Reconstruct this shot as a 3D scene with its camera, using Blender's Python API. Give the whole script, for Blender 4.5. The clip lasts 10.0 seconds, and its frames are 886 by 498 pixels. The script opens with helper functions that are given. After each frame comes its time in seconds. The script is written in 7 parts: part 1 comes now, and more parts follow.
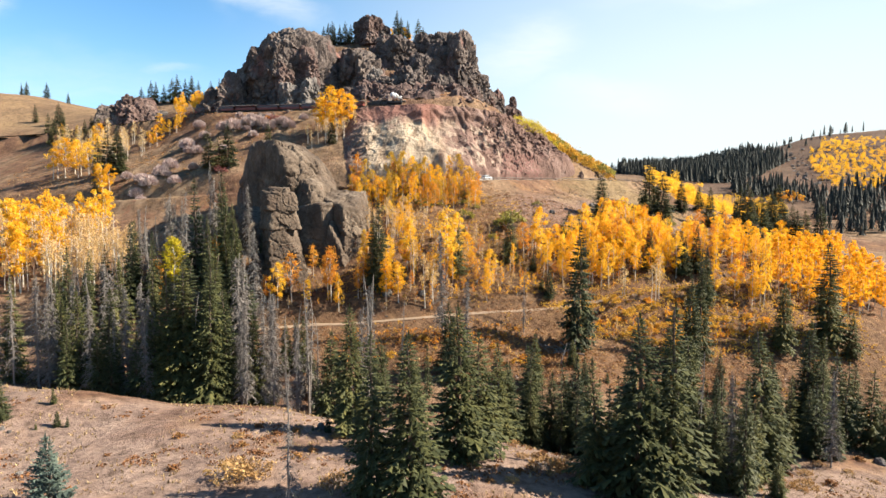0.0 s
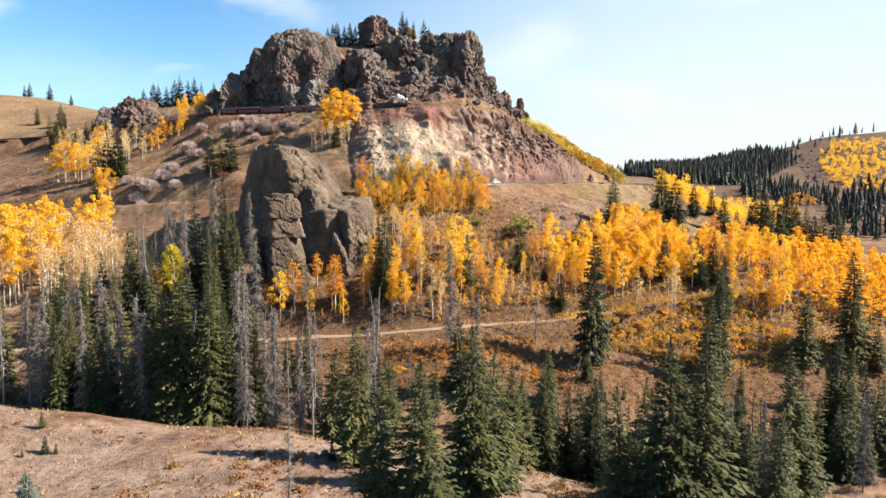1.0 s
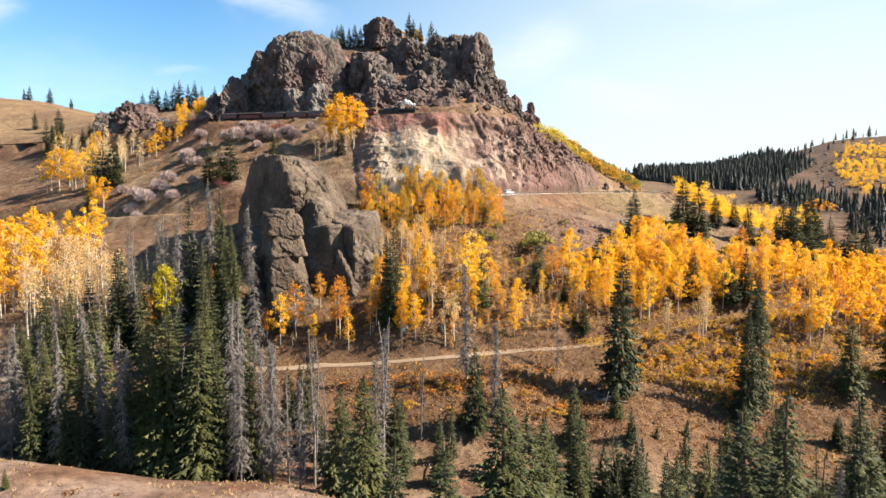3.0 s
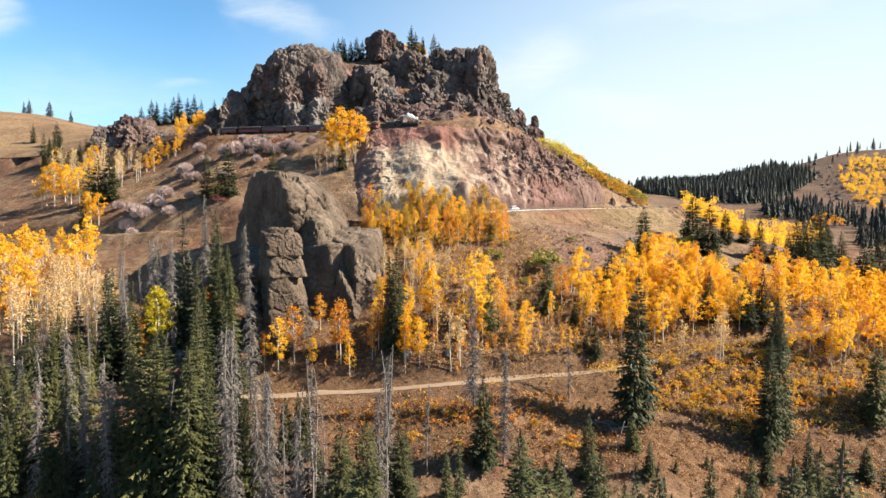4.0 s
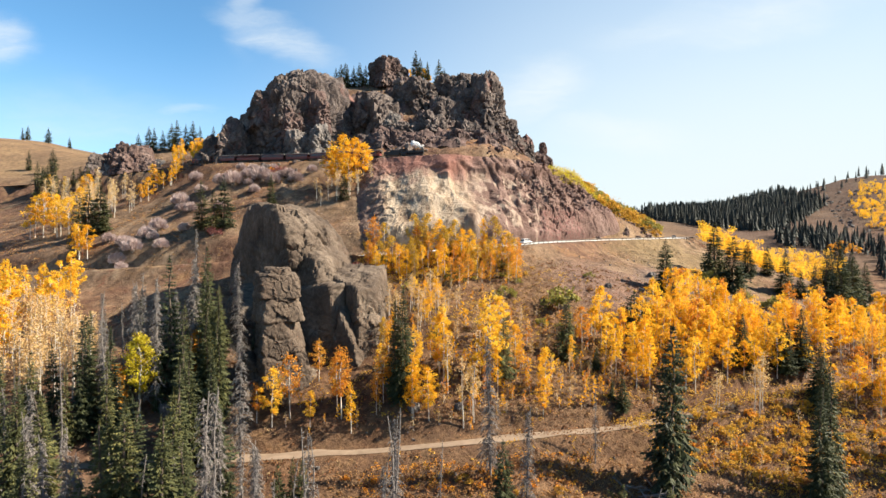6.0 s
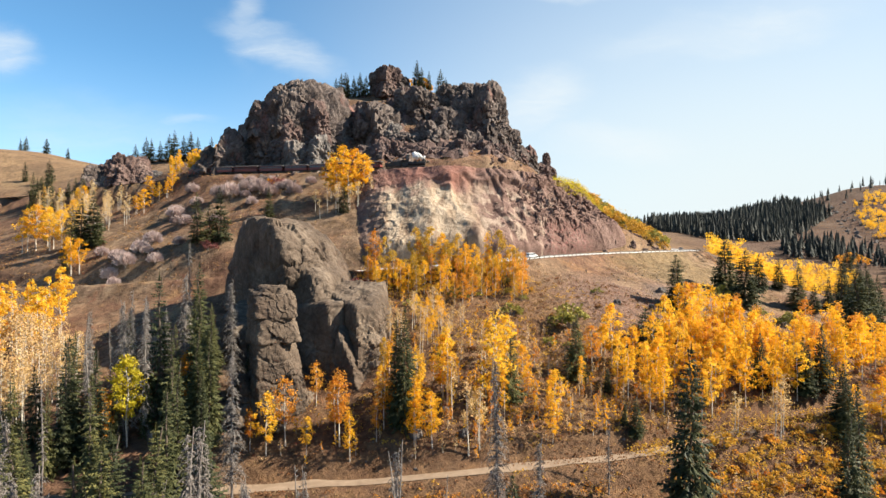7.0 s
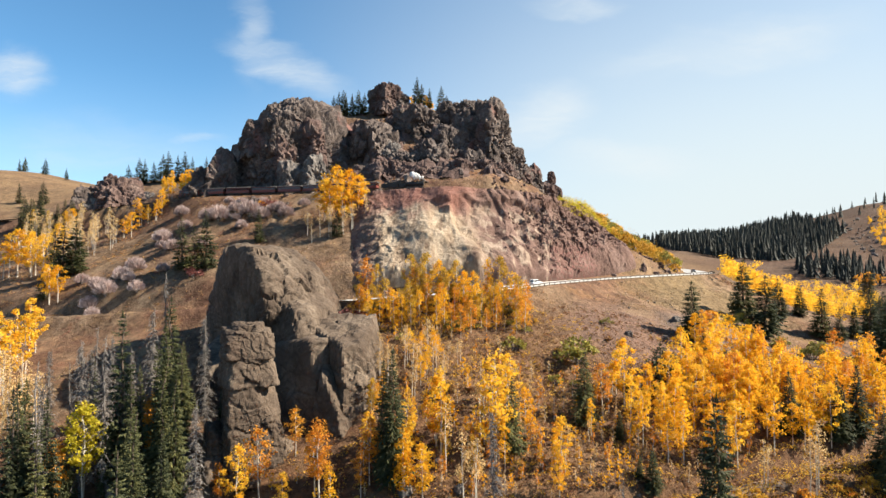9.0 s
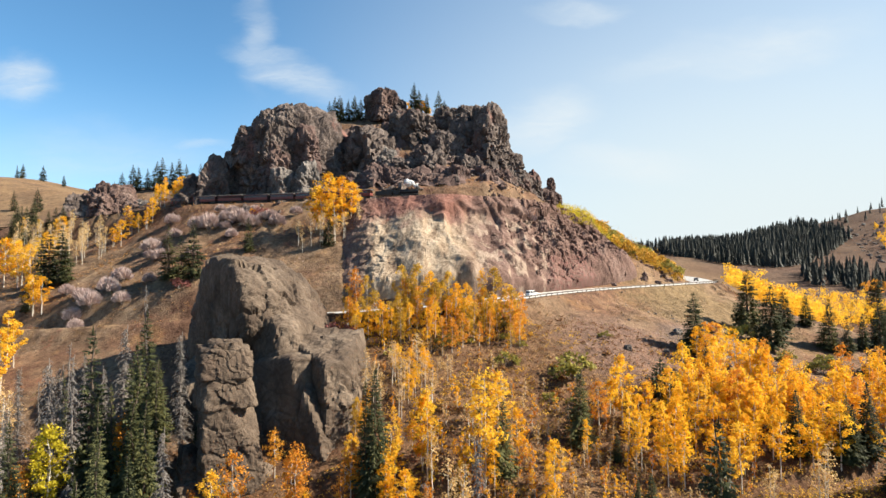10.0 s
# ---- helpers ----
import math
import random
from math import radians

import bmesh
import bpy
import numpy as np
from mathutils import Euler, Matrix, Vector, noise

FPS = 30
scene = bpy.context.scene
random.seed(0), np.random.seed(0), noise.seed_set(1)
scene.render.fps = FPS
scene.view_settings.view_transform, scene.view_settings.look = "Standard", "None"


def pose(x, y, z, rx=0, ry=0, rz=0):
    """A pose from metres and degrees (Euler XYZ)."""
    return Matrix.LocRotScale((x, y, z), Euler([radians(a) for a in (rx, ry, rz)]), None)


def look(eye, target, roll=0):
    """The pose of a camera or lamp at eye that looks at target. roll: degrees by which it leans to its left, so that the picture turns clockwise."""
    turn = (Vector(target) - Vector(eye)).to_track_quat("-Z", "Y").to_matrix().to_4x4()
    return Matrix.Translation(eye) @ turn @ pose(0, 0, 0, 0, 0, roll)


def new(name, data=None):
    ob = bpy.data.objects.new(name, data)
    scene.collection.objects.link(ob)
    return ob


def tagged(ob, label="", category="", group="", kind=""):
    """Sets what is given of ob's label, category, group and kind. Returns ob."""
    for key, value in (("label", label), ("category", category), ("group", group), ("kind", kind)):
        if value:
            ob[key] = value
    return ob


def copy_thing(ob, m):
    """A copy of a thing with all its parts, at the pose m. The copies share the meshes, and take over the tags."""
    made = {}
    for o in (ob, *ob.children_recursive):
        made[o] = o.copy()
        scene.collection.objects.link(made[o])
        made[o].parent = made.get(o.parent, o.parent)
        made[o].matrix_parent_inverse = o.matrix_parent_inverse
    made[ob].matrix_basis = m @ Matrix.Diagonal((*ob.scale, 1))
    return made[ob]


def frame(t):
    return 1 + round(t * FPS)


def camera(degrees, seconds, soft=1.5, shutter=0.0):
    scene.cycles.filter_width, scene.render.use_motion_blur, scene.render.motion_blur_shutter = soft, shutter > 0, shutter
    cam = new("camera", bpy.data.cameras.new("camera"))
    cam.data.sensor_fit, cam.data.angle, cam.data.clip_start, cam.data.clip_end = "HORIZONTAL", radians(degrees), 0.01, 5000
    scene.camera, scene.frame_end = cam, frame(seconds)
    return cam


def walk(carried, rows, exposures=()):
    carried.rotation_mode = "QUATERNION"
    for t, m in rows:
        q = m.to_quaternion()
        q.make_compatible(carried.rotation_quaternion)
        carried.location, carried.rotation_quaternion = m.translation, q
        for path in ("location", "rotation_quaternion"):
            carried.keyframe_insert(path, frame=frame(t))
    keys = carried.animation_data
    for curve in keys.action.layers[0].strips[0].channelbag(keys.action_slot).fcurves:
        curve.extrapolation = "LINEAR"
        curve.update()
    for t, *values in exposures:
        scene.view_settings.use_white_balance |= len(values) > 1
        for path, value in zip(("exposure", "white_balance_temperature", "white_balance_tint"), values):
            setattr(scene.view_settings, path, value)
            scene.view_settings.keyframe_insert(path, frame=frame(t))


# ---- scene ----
cam = camera(71.1, 10.0, 1.5)
PATH = [
    (0, (1.21, -6.49, 58.02), (1.66, 93.28, 51.17), 0.15),
    (0.5, (0.63, -3.23, 59.03), (0.70, 96.53, 52.19), 0.16),
    (1, (0.00, 0.00, 60.00), (-0.20, 99.77, 53.19), 0.15),
    (1.5, (-0.61, 3.29, 61.02), (-1.06, 103.05, 54.19), 0.17),
    (2, (-1.25, 6.61, 62.10), (-1.86, 106.36, 55.16), 0.20),
    (2.5, (-1.85, 9.96, 63.09), (-2.59, 109.71, 56.13), 0.18),
    (4, (-3.62, 20.22, 65.81), (-4.60, 120.10, 61.10), 0.15),
    (4.5, (-4.21, 23.67, 66.69), (-5.26, 123.59, 63.01), 0.13),
    (5, (-4.77, 27.08, 67.56), (-5.90, 127.04, 64.92), 0.10),
    (5.5, (-5.32, 30.44, 68.44), (-6.53, 130.41, 66.75), 0.10),
    (7, (-6.61, 40.70, 70.93), (-8.01, 140.69, 71.59), 0.04),
    (7.5, (-6.49, 44.13, 71.74), (-7.97, 144.11, 73.20), -0.06),
    (8, (-5.99, 47.50, 72.54), (-7.73, 147.47, 74.67), -0.10),
    (8.5, (-5.14, 50.76, 73.37), (-7.21, 150.70, 76.12), -0.14),
    (9, (-3.97, 53.95, 74.20), (-6.44, 153.86, 77.57), -0.20),
    (9.5, (-2.52, 57.12, 75.08), (-5.31, 157.01, 79.03), -0.24),
    (10, (-0.87, 60.31, 76.00), (-3.91, 160.17, 80.17), -0.26),
]
walk(cam, [(t, look(eye, target, roll)) for t, eye, target, roll in PATH], [(0, 1.79), (2.5, 1.79), (5, 1.71), (7.5, 1.58), (10, 1.53)])

# ---- world and sun ----
SUN_TO = Vector((1.0, 0.0, 0.8)).normalized()
sun_elev = math.asin(SUN_TO.z)
sun_rot = math.atan2(SUN_TO.x, SUN_TO.y)
world = bpy.data.worlds.new("world")
scene.world = world
world.use_nodes = True
wn, wl = world.node_tree.nodes, world.node_tree.links
wn.clear()
w_out = wn.new("ShaderNodeOutputWorld")
w_bg = wn.new("ShaderNodeBackground")
w_sky = wn.new("ShaderNodeTexSky")
w_sky.sky_type = "NISHITA"
w_sky.sun_disc = False
w_sky.sun_elevation, w_sky.sun_rotation = sun_elev, sun_rot
w_sky.altitude, w_sky.air_density, w_sky.dust_density, w_sky.ozone_density = 2900, 1.2, 0.7, 1.0
w_bg.inputs["Strength"].default_value = 0.053
# a clear sky with a milky veil towards the sun's side and a few thin cirrus wisps
CIRRUS = [
    (-0.297, 0.349, 0.109, 0.035, -22, 0.90),
    (-0.357, 0.418, 0.031, 0.100, 8, 0.40),
    (-0.751, 0.343, 0.068, 0.044, -20, 0.75),
    (0.115, 0.257, 0.100, 0.050, 22, 0.72),
    (0.246, 0.193, 0.137, 0.038, -4, 0.62),
    (0.434, 0.375, 0.237, 0.042, 10, 0.60),
    (-0.451, 0.232, 0.064, 0.013, -3, 0.35),
    (-0.622, 0.212, 0.237, 0.055, 0, 0.30),
    (0.172, 0.442, 0.082, 0.020, -5, 0.50),
]
w_tc = wn.new("ShaderNodeTexCoord")
w_sep = wn.new("ShaderNodeSeparateXYZ")
wl.new(w_tc.outputs["Generated"], w_sep.inputs["Vector"])


def w_math(op, a, b=0.0):
    x = wn.new("ShaderNodeMath")
    x.operation = op
    for k, v in enumerate((a, b)):
        if isinstance(v, bpy.types.NodeSocket):
            wl.new(v, x.inputs[k])
        else:
            x.inputs[k].default_value = v
    return x.outputs["Value"]


def w_range(value, lo, hi, to_lo, to_hi):
    x = wn.new("ShaderNodeMapRange")
    x.interpolation_type = "SMOOTHSTEP"
    for key, v in (("From Min", lo), ("From Max", hi), ("To Min", to_lo), ("To Max", to_hi)):
        x.inputs[key].default_value = v
    wl.new(value, x.inputs["Value"])
    return x.outputs["Result"]


def w_noise(vec, scale, detail, stretch):
    mp = wn.new("ShaderNodeMapping")
    mp.inputs["Scale"].default_value = stretch
    wl.new(vec, mp.inputs["Vector"])
    x = wn.new("ShaderNodeTexNoise")
    x.inputs["Scale"].default_value, x.inputs["Detail"].default_value, x.inputs["Roughness"].default_value = scale, detail, 0.6
    wl.new(mp.outputs["Vector"], x.inputs["Vector"])
    return x


# the sky as a plane in front: east over north, and height over north
w_uv = wn.new("ShaderNodeCombineXYZ")
w_north = w_math("MAXIMUM", w_math("ABSOLUTE", w_sep.outputs["Y"]), 0.05)
wl.new(w_math("DIVIDE", w_sep.outputs["X"], w_north), w_uv.inputs["X"])
wl.new(w_math("DIVIDE", w_sep.outputs["Z"], w_north), w_uv.inputs["Y"])
w_warp = w_noise(w_uv.outputs["Vector"], 7.0, 5.0, (0.7, 1.6, 1.0))
w_off = wn.new("ShaderNodeVectorMath")
w_off.operation = "MULTIPLY_ADD"
w_off.inputs[1].default_value = (0.11, 0.08, 0.0)
wl.new(w_warp.outputs["Color"], w_off.inputs[0])
wl.new(w_uv.outputs["Vector"], w_off.inputs[2])
w_shift = wn.new("ShaderNodeVectorMath")
w_shift.operation = "SUBTRACT"
w_shift.inputs[1].default_value = (0.072, 0.028, 0.0)
wl.new(w_off.outputs["Vector"], w_shift.inputs[0])
w_wisp = w_range(w_noise(w_shift.outputs["Vector"], 9.0, 6.0, (0.5, 2.2, 1.0)).outputs["Fac"], 0.3, 0.68, 0.35, 1.0)
w_all = None
for cu, cv, ru, rv, turn, thick in CIRRUS:
    mp = wn.new("ShaderNodeMapping")
    mp.vector_type = "TEXTURE"
    mp.inputs["Location"].default_value, mp.inputs["Rotation"].default_value, mp.inputs["Scale"].default_value = (cu, cv, 0), (0, 0, radians(turn)), (ru, rv, 1)
    wl.new(w_shift.outputs["Vector"], mp.inputs["Vector"])
    size = wn.new("ShaderNodeVectorMath")
    size.operation = "LENGTH"
    wl.new(mp.outputs["Vector"], size.inputs[0])
    fac = w_range(size.outputs["Value"], 1.25, 0.1, 0.0, thick)
    w_all = fac if w_all is None else w_math("MAXIMUM", w_all, fac)
w_cover = w_math("MULTIPLY", w_all, w_wisp)
w_dot = wn.new("ShaderNodeVectorMath")
w_dot.operation = "DOT_PRODUCT"
w_dot.inputs[1].default_value = (0.8, 0.6, 0.0)
wl.new(w_tc.outputs["Generated"], w_dot.inputs[0])
w_side = w_range(w_dot.outputs["Value"], 0.2, 0.9, 0.0, 1.0)
w_low = w_range(w_sep.outputs["Z"], 0.02, 0.6, 1.0, 0.3)
w_veil = w_math("MULTIPLY", w_side, w_low)
w_haze = w_range(w_sep.outputs["Z"], 0.0, 0.3, 0.42, 0.0)
w_tint = wn.new("ShaderNodeMix")
w_tint.data_type, w_tint.blend_type = "RGBA", "MULTIPLY"
w_tint.inputs["Factor"].default_value = 1.0
w_tint.inputs["B"].default_value = (0.74, 1.15, 1.27, 1.0)
wl.new(w_sky.outputs["Color"], w_tint.inputs["A"])
last = w_tint.outputs["Result"]
for fac, colour in ((w_haze, (5.0, 5.55, 5.8, 1.0)), (w_veil, (5.3, 5.85, 5.95, 1.0)), (w_cover, (5.6, 6.0, 6.15, 1.0))):
    layer = wn.new("ShaderNodeMix")
    layer.data_type = "RGBA"
    layer.inputs["B"].default_value = colour
    wl.new(fac, layer.inputs["Factor"])
    wl.new(last, layer.inputs["A"])
    last = layer.outputs["Result"]
wl.new(last, w_bg.inputs["Color"])
wl.new(w_bg.outputs["Background"], w_out.inputs["Surface"])

sun_data = bpy.data.lights.new("sun", "SUN")
sun_data.energy, sun_data.angle, sun_data.color = 5.0, radians(0.55), (1.0, 0.9, 0.73)
sun = new("sun", sun_data)
sun.matrix_world = look(SUN_TO * 400, (0, 0, 0))


# ---- materials ----
def material(name, rough=0.9, spec=0.25):
    m = bpy.data.materials.new(name)
    m.use_nodes = True
    n, l = m.node_tree.nodes, m.node_tree.links
    b = n["Principled BSDF"]
    b.inputs["Roughness"].default_value = rough
    b.inputs["Specular IOR Level"].default_value = spec
    return m, n, l, b


def coords(n, where="world"):
    if where == "world":
        return n.new("ShaderNodeNewGeometry").outputs["Position"]
    return n.new("ShaderNodeTexCoord").outputs["Object"]


def noise_node(n, l, vec, scale, detail=4.0, rough=0.6, stretch=None):
    if stretch:
        mp = n.new("ShaderNodeMapping")
        mp.inputs["Scale"].default_value = stretch
        l.new(vec, mp.inputs["Vector"])
        vec = mp.outputs["Vector"]
    t = n.new("ShaderNodeTexNoise")
    t.inputs["Scale"].default_value, t.inputs["Detail"].default_value, t.inputs["Roughness"].default_value = scale, detail, rough
    l.new(vec, t.inputs["Vector"])
    return t.outputs["Fac"]


def ramp(n, l, fac, stops):
    r = n.new("ShaderNodeValToRGB")
    el = r.color_ramp.elements
    while len(el) < len(stops):
        el.new(0.5)
    for e, (p, c) in zip(el, stops):
        e.position, e.color = p, (*c, 1.0)
    l.new(fac, r.inputs["Fac"])
    return r.outputs["Color"]


def mix(n, l, fac, a, b, blend="MIX"):
    x = n.new("ShaderNodeMix")
    x.data_type, x.blend_type = "RGBA", blend
    for key, v in (("Factor", fac), ("A", a), ("B", b)):
        if isinstance(v, bpy.types.NodeSocket):
            l.new(v, x.inputs[key])
        elif key == "Factor":
            x.inputs[key].default_value = v
        else:
            x.inputs[key].default_value = (*v, 1.0)
    return x.outputs["Result"]


def stepped(n, l, value, lo, hi, to_lo=0.0, to_hi=1.0):
    r = n.new("ShaderNodeMapRange")
    r.interpolation_type = "SMOOTHSTEP"
    for key, v in (("From Min", lo), ("From Max", hi), ("To Min", to_lo), ("To Max", to_hi)):
        r.inputs[key].default_value = v
    l.new(value, r.inputs["Value"])
    return r.outputs["Result"]


def math_node(n, l, op, a, b=0.0):
    x = n.new("ShaderNodeMath")
    x.operation = op
    for i, v in enumerate((a, b)):
        if isinstance(v, bpy.types.NodeSocket):
            l.new(v, x.inputs[i])
        else:
            x.inputs[i].default_value = v
    return x.outputs["Value"]


def bumped(n, l, b, height, strength, distance):
    bp = n.new("ShaderNodeBump")
    bp.inputs["Strength"].default_value, bp.inputs["Distance"].default_value = strength, distance
    l.new(height, bp.inputs["Height"])
    l.new(bp.outputs["Normal"], b.inputs["Normal"])


def rock_material(name, dark, mid, light, tint, tint_scale=0.05, cracks=0.35, tint_cut=0.56, strata=0.0):
    """Weathered rock: grains, joints, stained patches and vertical streaks in world metres."""
    m, n, l, b = material(name, 0.92, 0.2)
    dark, mid, light, tint = (tuple(0.58 * v for v in c) for c in (dark, mid, light, tint))
    p = coords(n)
    coarse = noise_node(n, l, p, 0.11, 6, 0.65)
    fine = noise_node(n, l, p, 1.3, 6, 0.7)
    col = ramp(n, l, coarse, [(0.3, dark), (0.5, mid), (0.7, light)])
    grain = ramp(n, l, fine, [(0.25, (0.35, 0.35, 0.35)), (0.6, (1, 1, 1)), (0.8, (1.25, 1.22, 1.18))])
    col = mix(n, l, 0.75, col, grain, "MULTIPLY")
    patch = stepped(n, l, noise_node(n, l, p, tint_scale, 5, 0.7, (1, 1, 0.6)), tint_cut, tint_cut + 0.14)
    col = mix(n, l, patch, col, tint)
    vor = n.new("ShaderNodeTexVoronoi")
    vor.feature = "DISTANCE_TO_EDGE"
    vor.inputs["Scale"].default_value = 0.23
    warp = mix(n, l, 0.35, p, n.new("ShaderNodeTexNoise").outputs["Color"], "ADD")
    l.new(warp, vor.inputs["Vector"])
    crack = stepped(n, l, vor.outputs["Distance"], 0.0, 0.09)
    col = mix(n, l, math_node(n, l, "MULTIPLY", math_node(n, l, "SUBTRACT", 1.0, crack), cracks), col, dark)
    l.new(col, b.inputs["Base Color"])
    h = math_node(n, l, "ADD", math_node(n, l, "MULTIPLY", fine, 0.8), math_node(n, l, "MULTIPLY", crack, 0.25))
    h = math_node(n, l, "ADD", h, math_node(n, l, "MULTIPLY", noise_node(n, l, p, 0.45, 5, 0.6), 0.9))
    h = math_node(n, l, "ADD", h, math_node(n, l, "MULTIPLY", noise_node(n, l, p, 3.2, 4, 0.7), 0.3))
    bumped(n, l, b, h, 0.6, 0.5)
    return m


rock_dark = rock_material("rock_dark", (0.06, 0.046, 0.042), (0.175, 0.136, 0.122), (0.35, 0.285, 0.252), (0.29, 0.142, 0.118), 0.045, 0.45, 0.55)
rock_red = rock_material("rock_red", (0.08, 0.055, 0.05), (0.2, 0.128, 0.112), (0.32, 0.235, 0.205), (0.17, 0.147, 0.135), 0.06, 0.5)
rock_tan = rock_material("rock_tan", (0.085, 0.06, 0.045), (0.19, 0.14, 0.104), (0.31, 0.24, 0.182), (0.145, 0.102, 0.076), 0.07, 0.4, 0.56)
rock_grey = rock_material("rock_grey", (0.1, 0.09, 0.085), (0.24, 0.21, 0.195), (0.36, 0.32, 0.29), (0.24, 0.15, 0.13), 0.08, 0.4)


def cliff_material():
    """Eroded cutting: cream tuff low down, brick-red ash near the top, mauve-brown rubble to the sides."""
    m, n, l, b = material("cliff_tuff", 0.95, 0.15)
    p = coords(n)
    sep = n.new("ShaderNodeSeparateXYZ")
    l.new(p, sep.inputs["Vector"])
    wob = noise_node(n, l, p, 0.07, 5, 0.65)
    fine = noise_node(n, l, p, 0.9, 6, 0.7)
    streak = noise_node(n, l, p, 0.35, 4, 0.6, (1.0, 0.35, 0.12))
    base = ramp(n, l, noise_node(n, l, p, 0.13, 6, 0.65), [(0.3, (0.095, 0.056, 0.046)), (0.5, (0.18, 0.11, 0.09)), (0.72, (0.27, 0.185, 0.155))])
    cream = ramp(n, l, streak, [(0.3, (0.19, 0.125, 0.085)), (0.46, (0.34, 0.255, 0.18)), (0.68, (0.49, 0.395, 0.295))])
    zz = math_node(n, l, "ADD", sep.outputs["Z"], math_node(n, l, "MULTIPLY", wob, 22.0))
    xx = math_node(n, l, "ADD", sep.outputs["X"], math_node(n, l, "MULTIPLY", wob, 26.0))
    inner = math_node(n, l, "MULTIPLY", stepped(n, l, xx, -26.0, -17.0), stepped(n, l, xx, 24.0, 6.0))
    lowz = stepped(n, l, zz, 111.0, 105.0)
    col = mix(n, l, math_node(n, l, "MULTIPLY", inner, lowz), base, cream)
    red = math_node(n, l, "MULTIPLY", math_node(n, l, "MULTIPLY", stepped(n, l, zz, 104.0, 109.0), stepped(n, l, zz, 121.0, 114.0)), stepped(n, l, math_node(n, l, "ABSOLUTE", math_node(n, l, "ADD", xx, 4.0)), 24.0, 10.0))
    col = mix(n, l, math_node(n, l, "MULTIPLY", red, 0.6), col, (0.29, 0.125, 0.095))
    # pale slanting streaks and a crimson patch in the rubble to the east
    slant = noise_node(n, l, p, 0.3, 4, 0.6, (1.0, 0.5, 0.42))
    east = math_node(n, l, "MULTIPLY", stepped(n, l, xx, 10.0, 18.0), stepped(n, l, xx, 52.0, 40.0))
    col = mix(n, l, math_node(n, l, "MULTIPLY", math_node(n, l, "MULTIPLY", east, lowz), stepped(n, l, slant, 0.52, 0.62, 0.0, 0.75)), col, (0.4, 0.31, 0.24))
    crimson = math_node(n, l, "MULTIPLY", math_node(n, l, "MULTIPLY", stepped(n, l, xx, 38.0, 44.0), stepped(n, l, xx, 68.0, 58.0)), stepped(n, l, zz, 98.0, 92.0))
    col = mix(n, l, math_node(n, l, "MULTIPLY", crimson, stepped(n, l, fine, 0.45, 0.6, 0.0, 0.6)), col, (0.2, 0.075, 0.07))
    col = mix(n, l, 0.6, col, ramp(n, l, fine, [(0.25, (0.45, 0.45, 0.45)), (0.6, (1, 1, 1)), (0.8, (1.2, 1.2, 1.2))]), "MULTIPLY")
    col = mix(n, l, 1.0, col, (0.8, 0.8, 0.8), "MULTIPLY")
    l.new(col, b.inputs["Base Color"])
    h = math_node(n, l, "ADD", math_node(n, l, "MULTIPLY", fine, 0.7), math_node(n, l, "MULTIPLY", streak, 1.2))
    h = math_node(n, l, "ADD", h, math_node(n, l, "MULTIPLY", noise_node(n, l, p, 2.6, 5, 0.75), 0.45))
    bumped(n, l, b, h, 0.9, 0.6)
    return m


cliff_tuff = cliff_material()


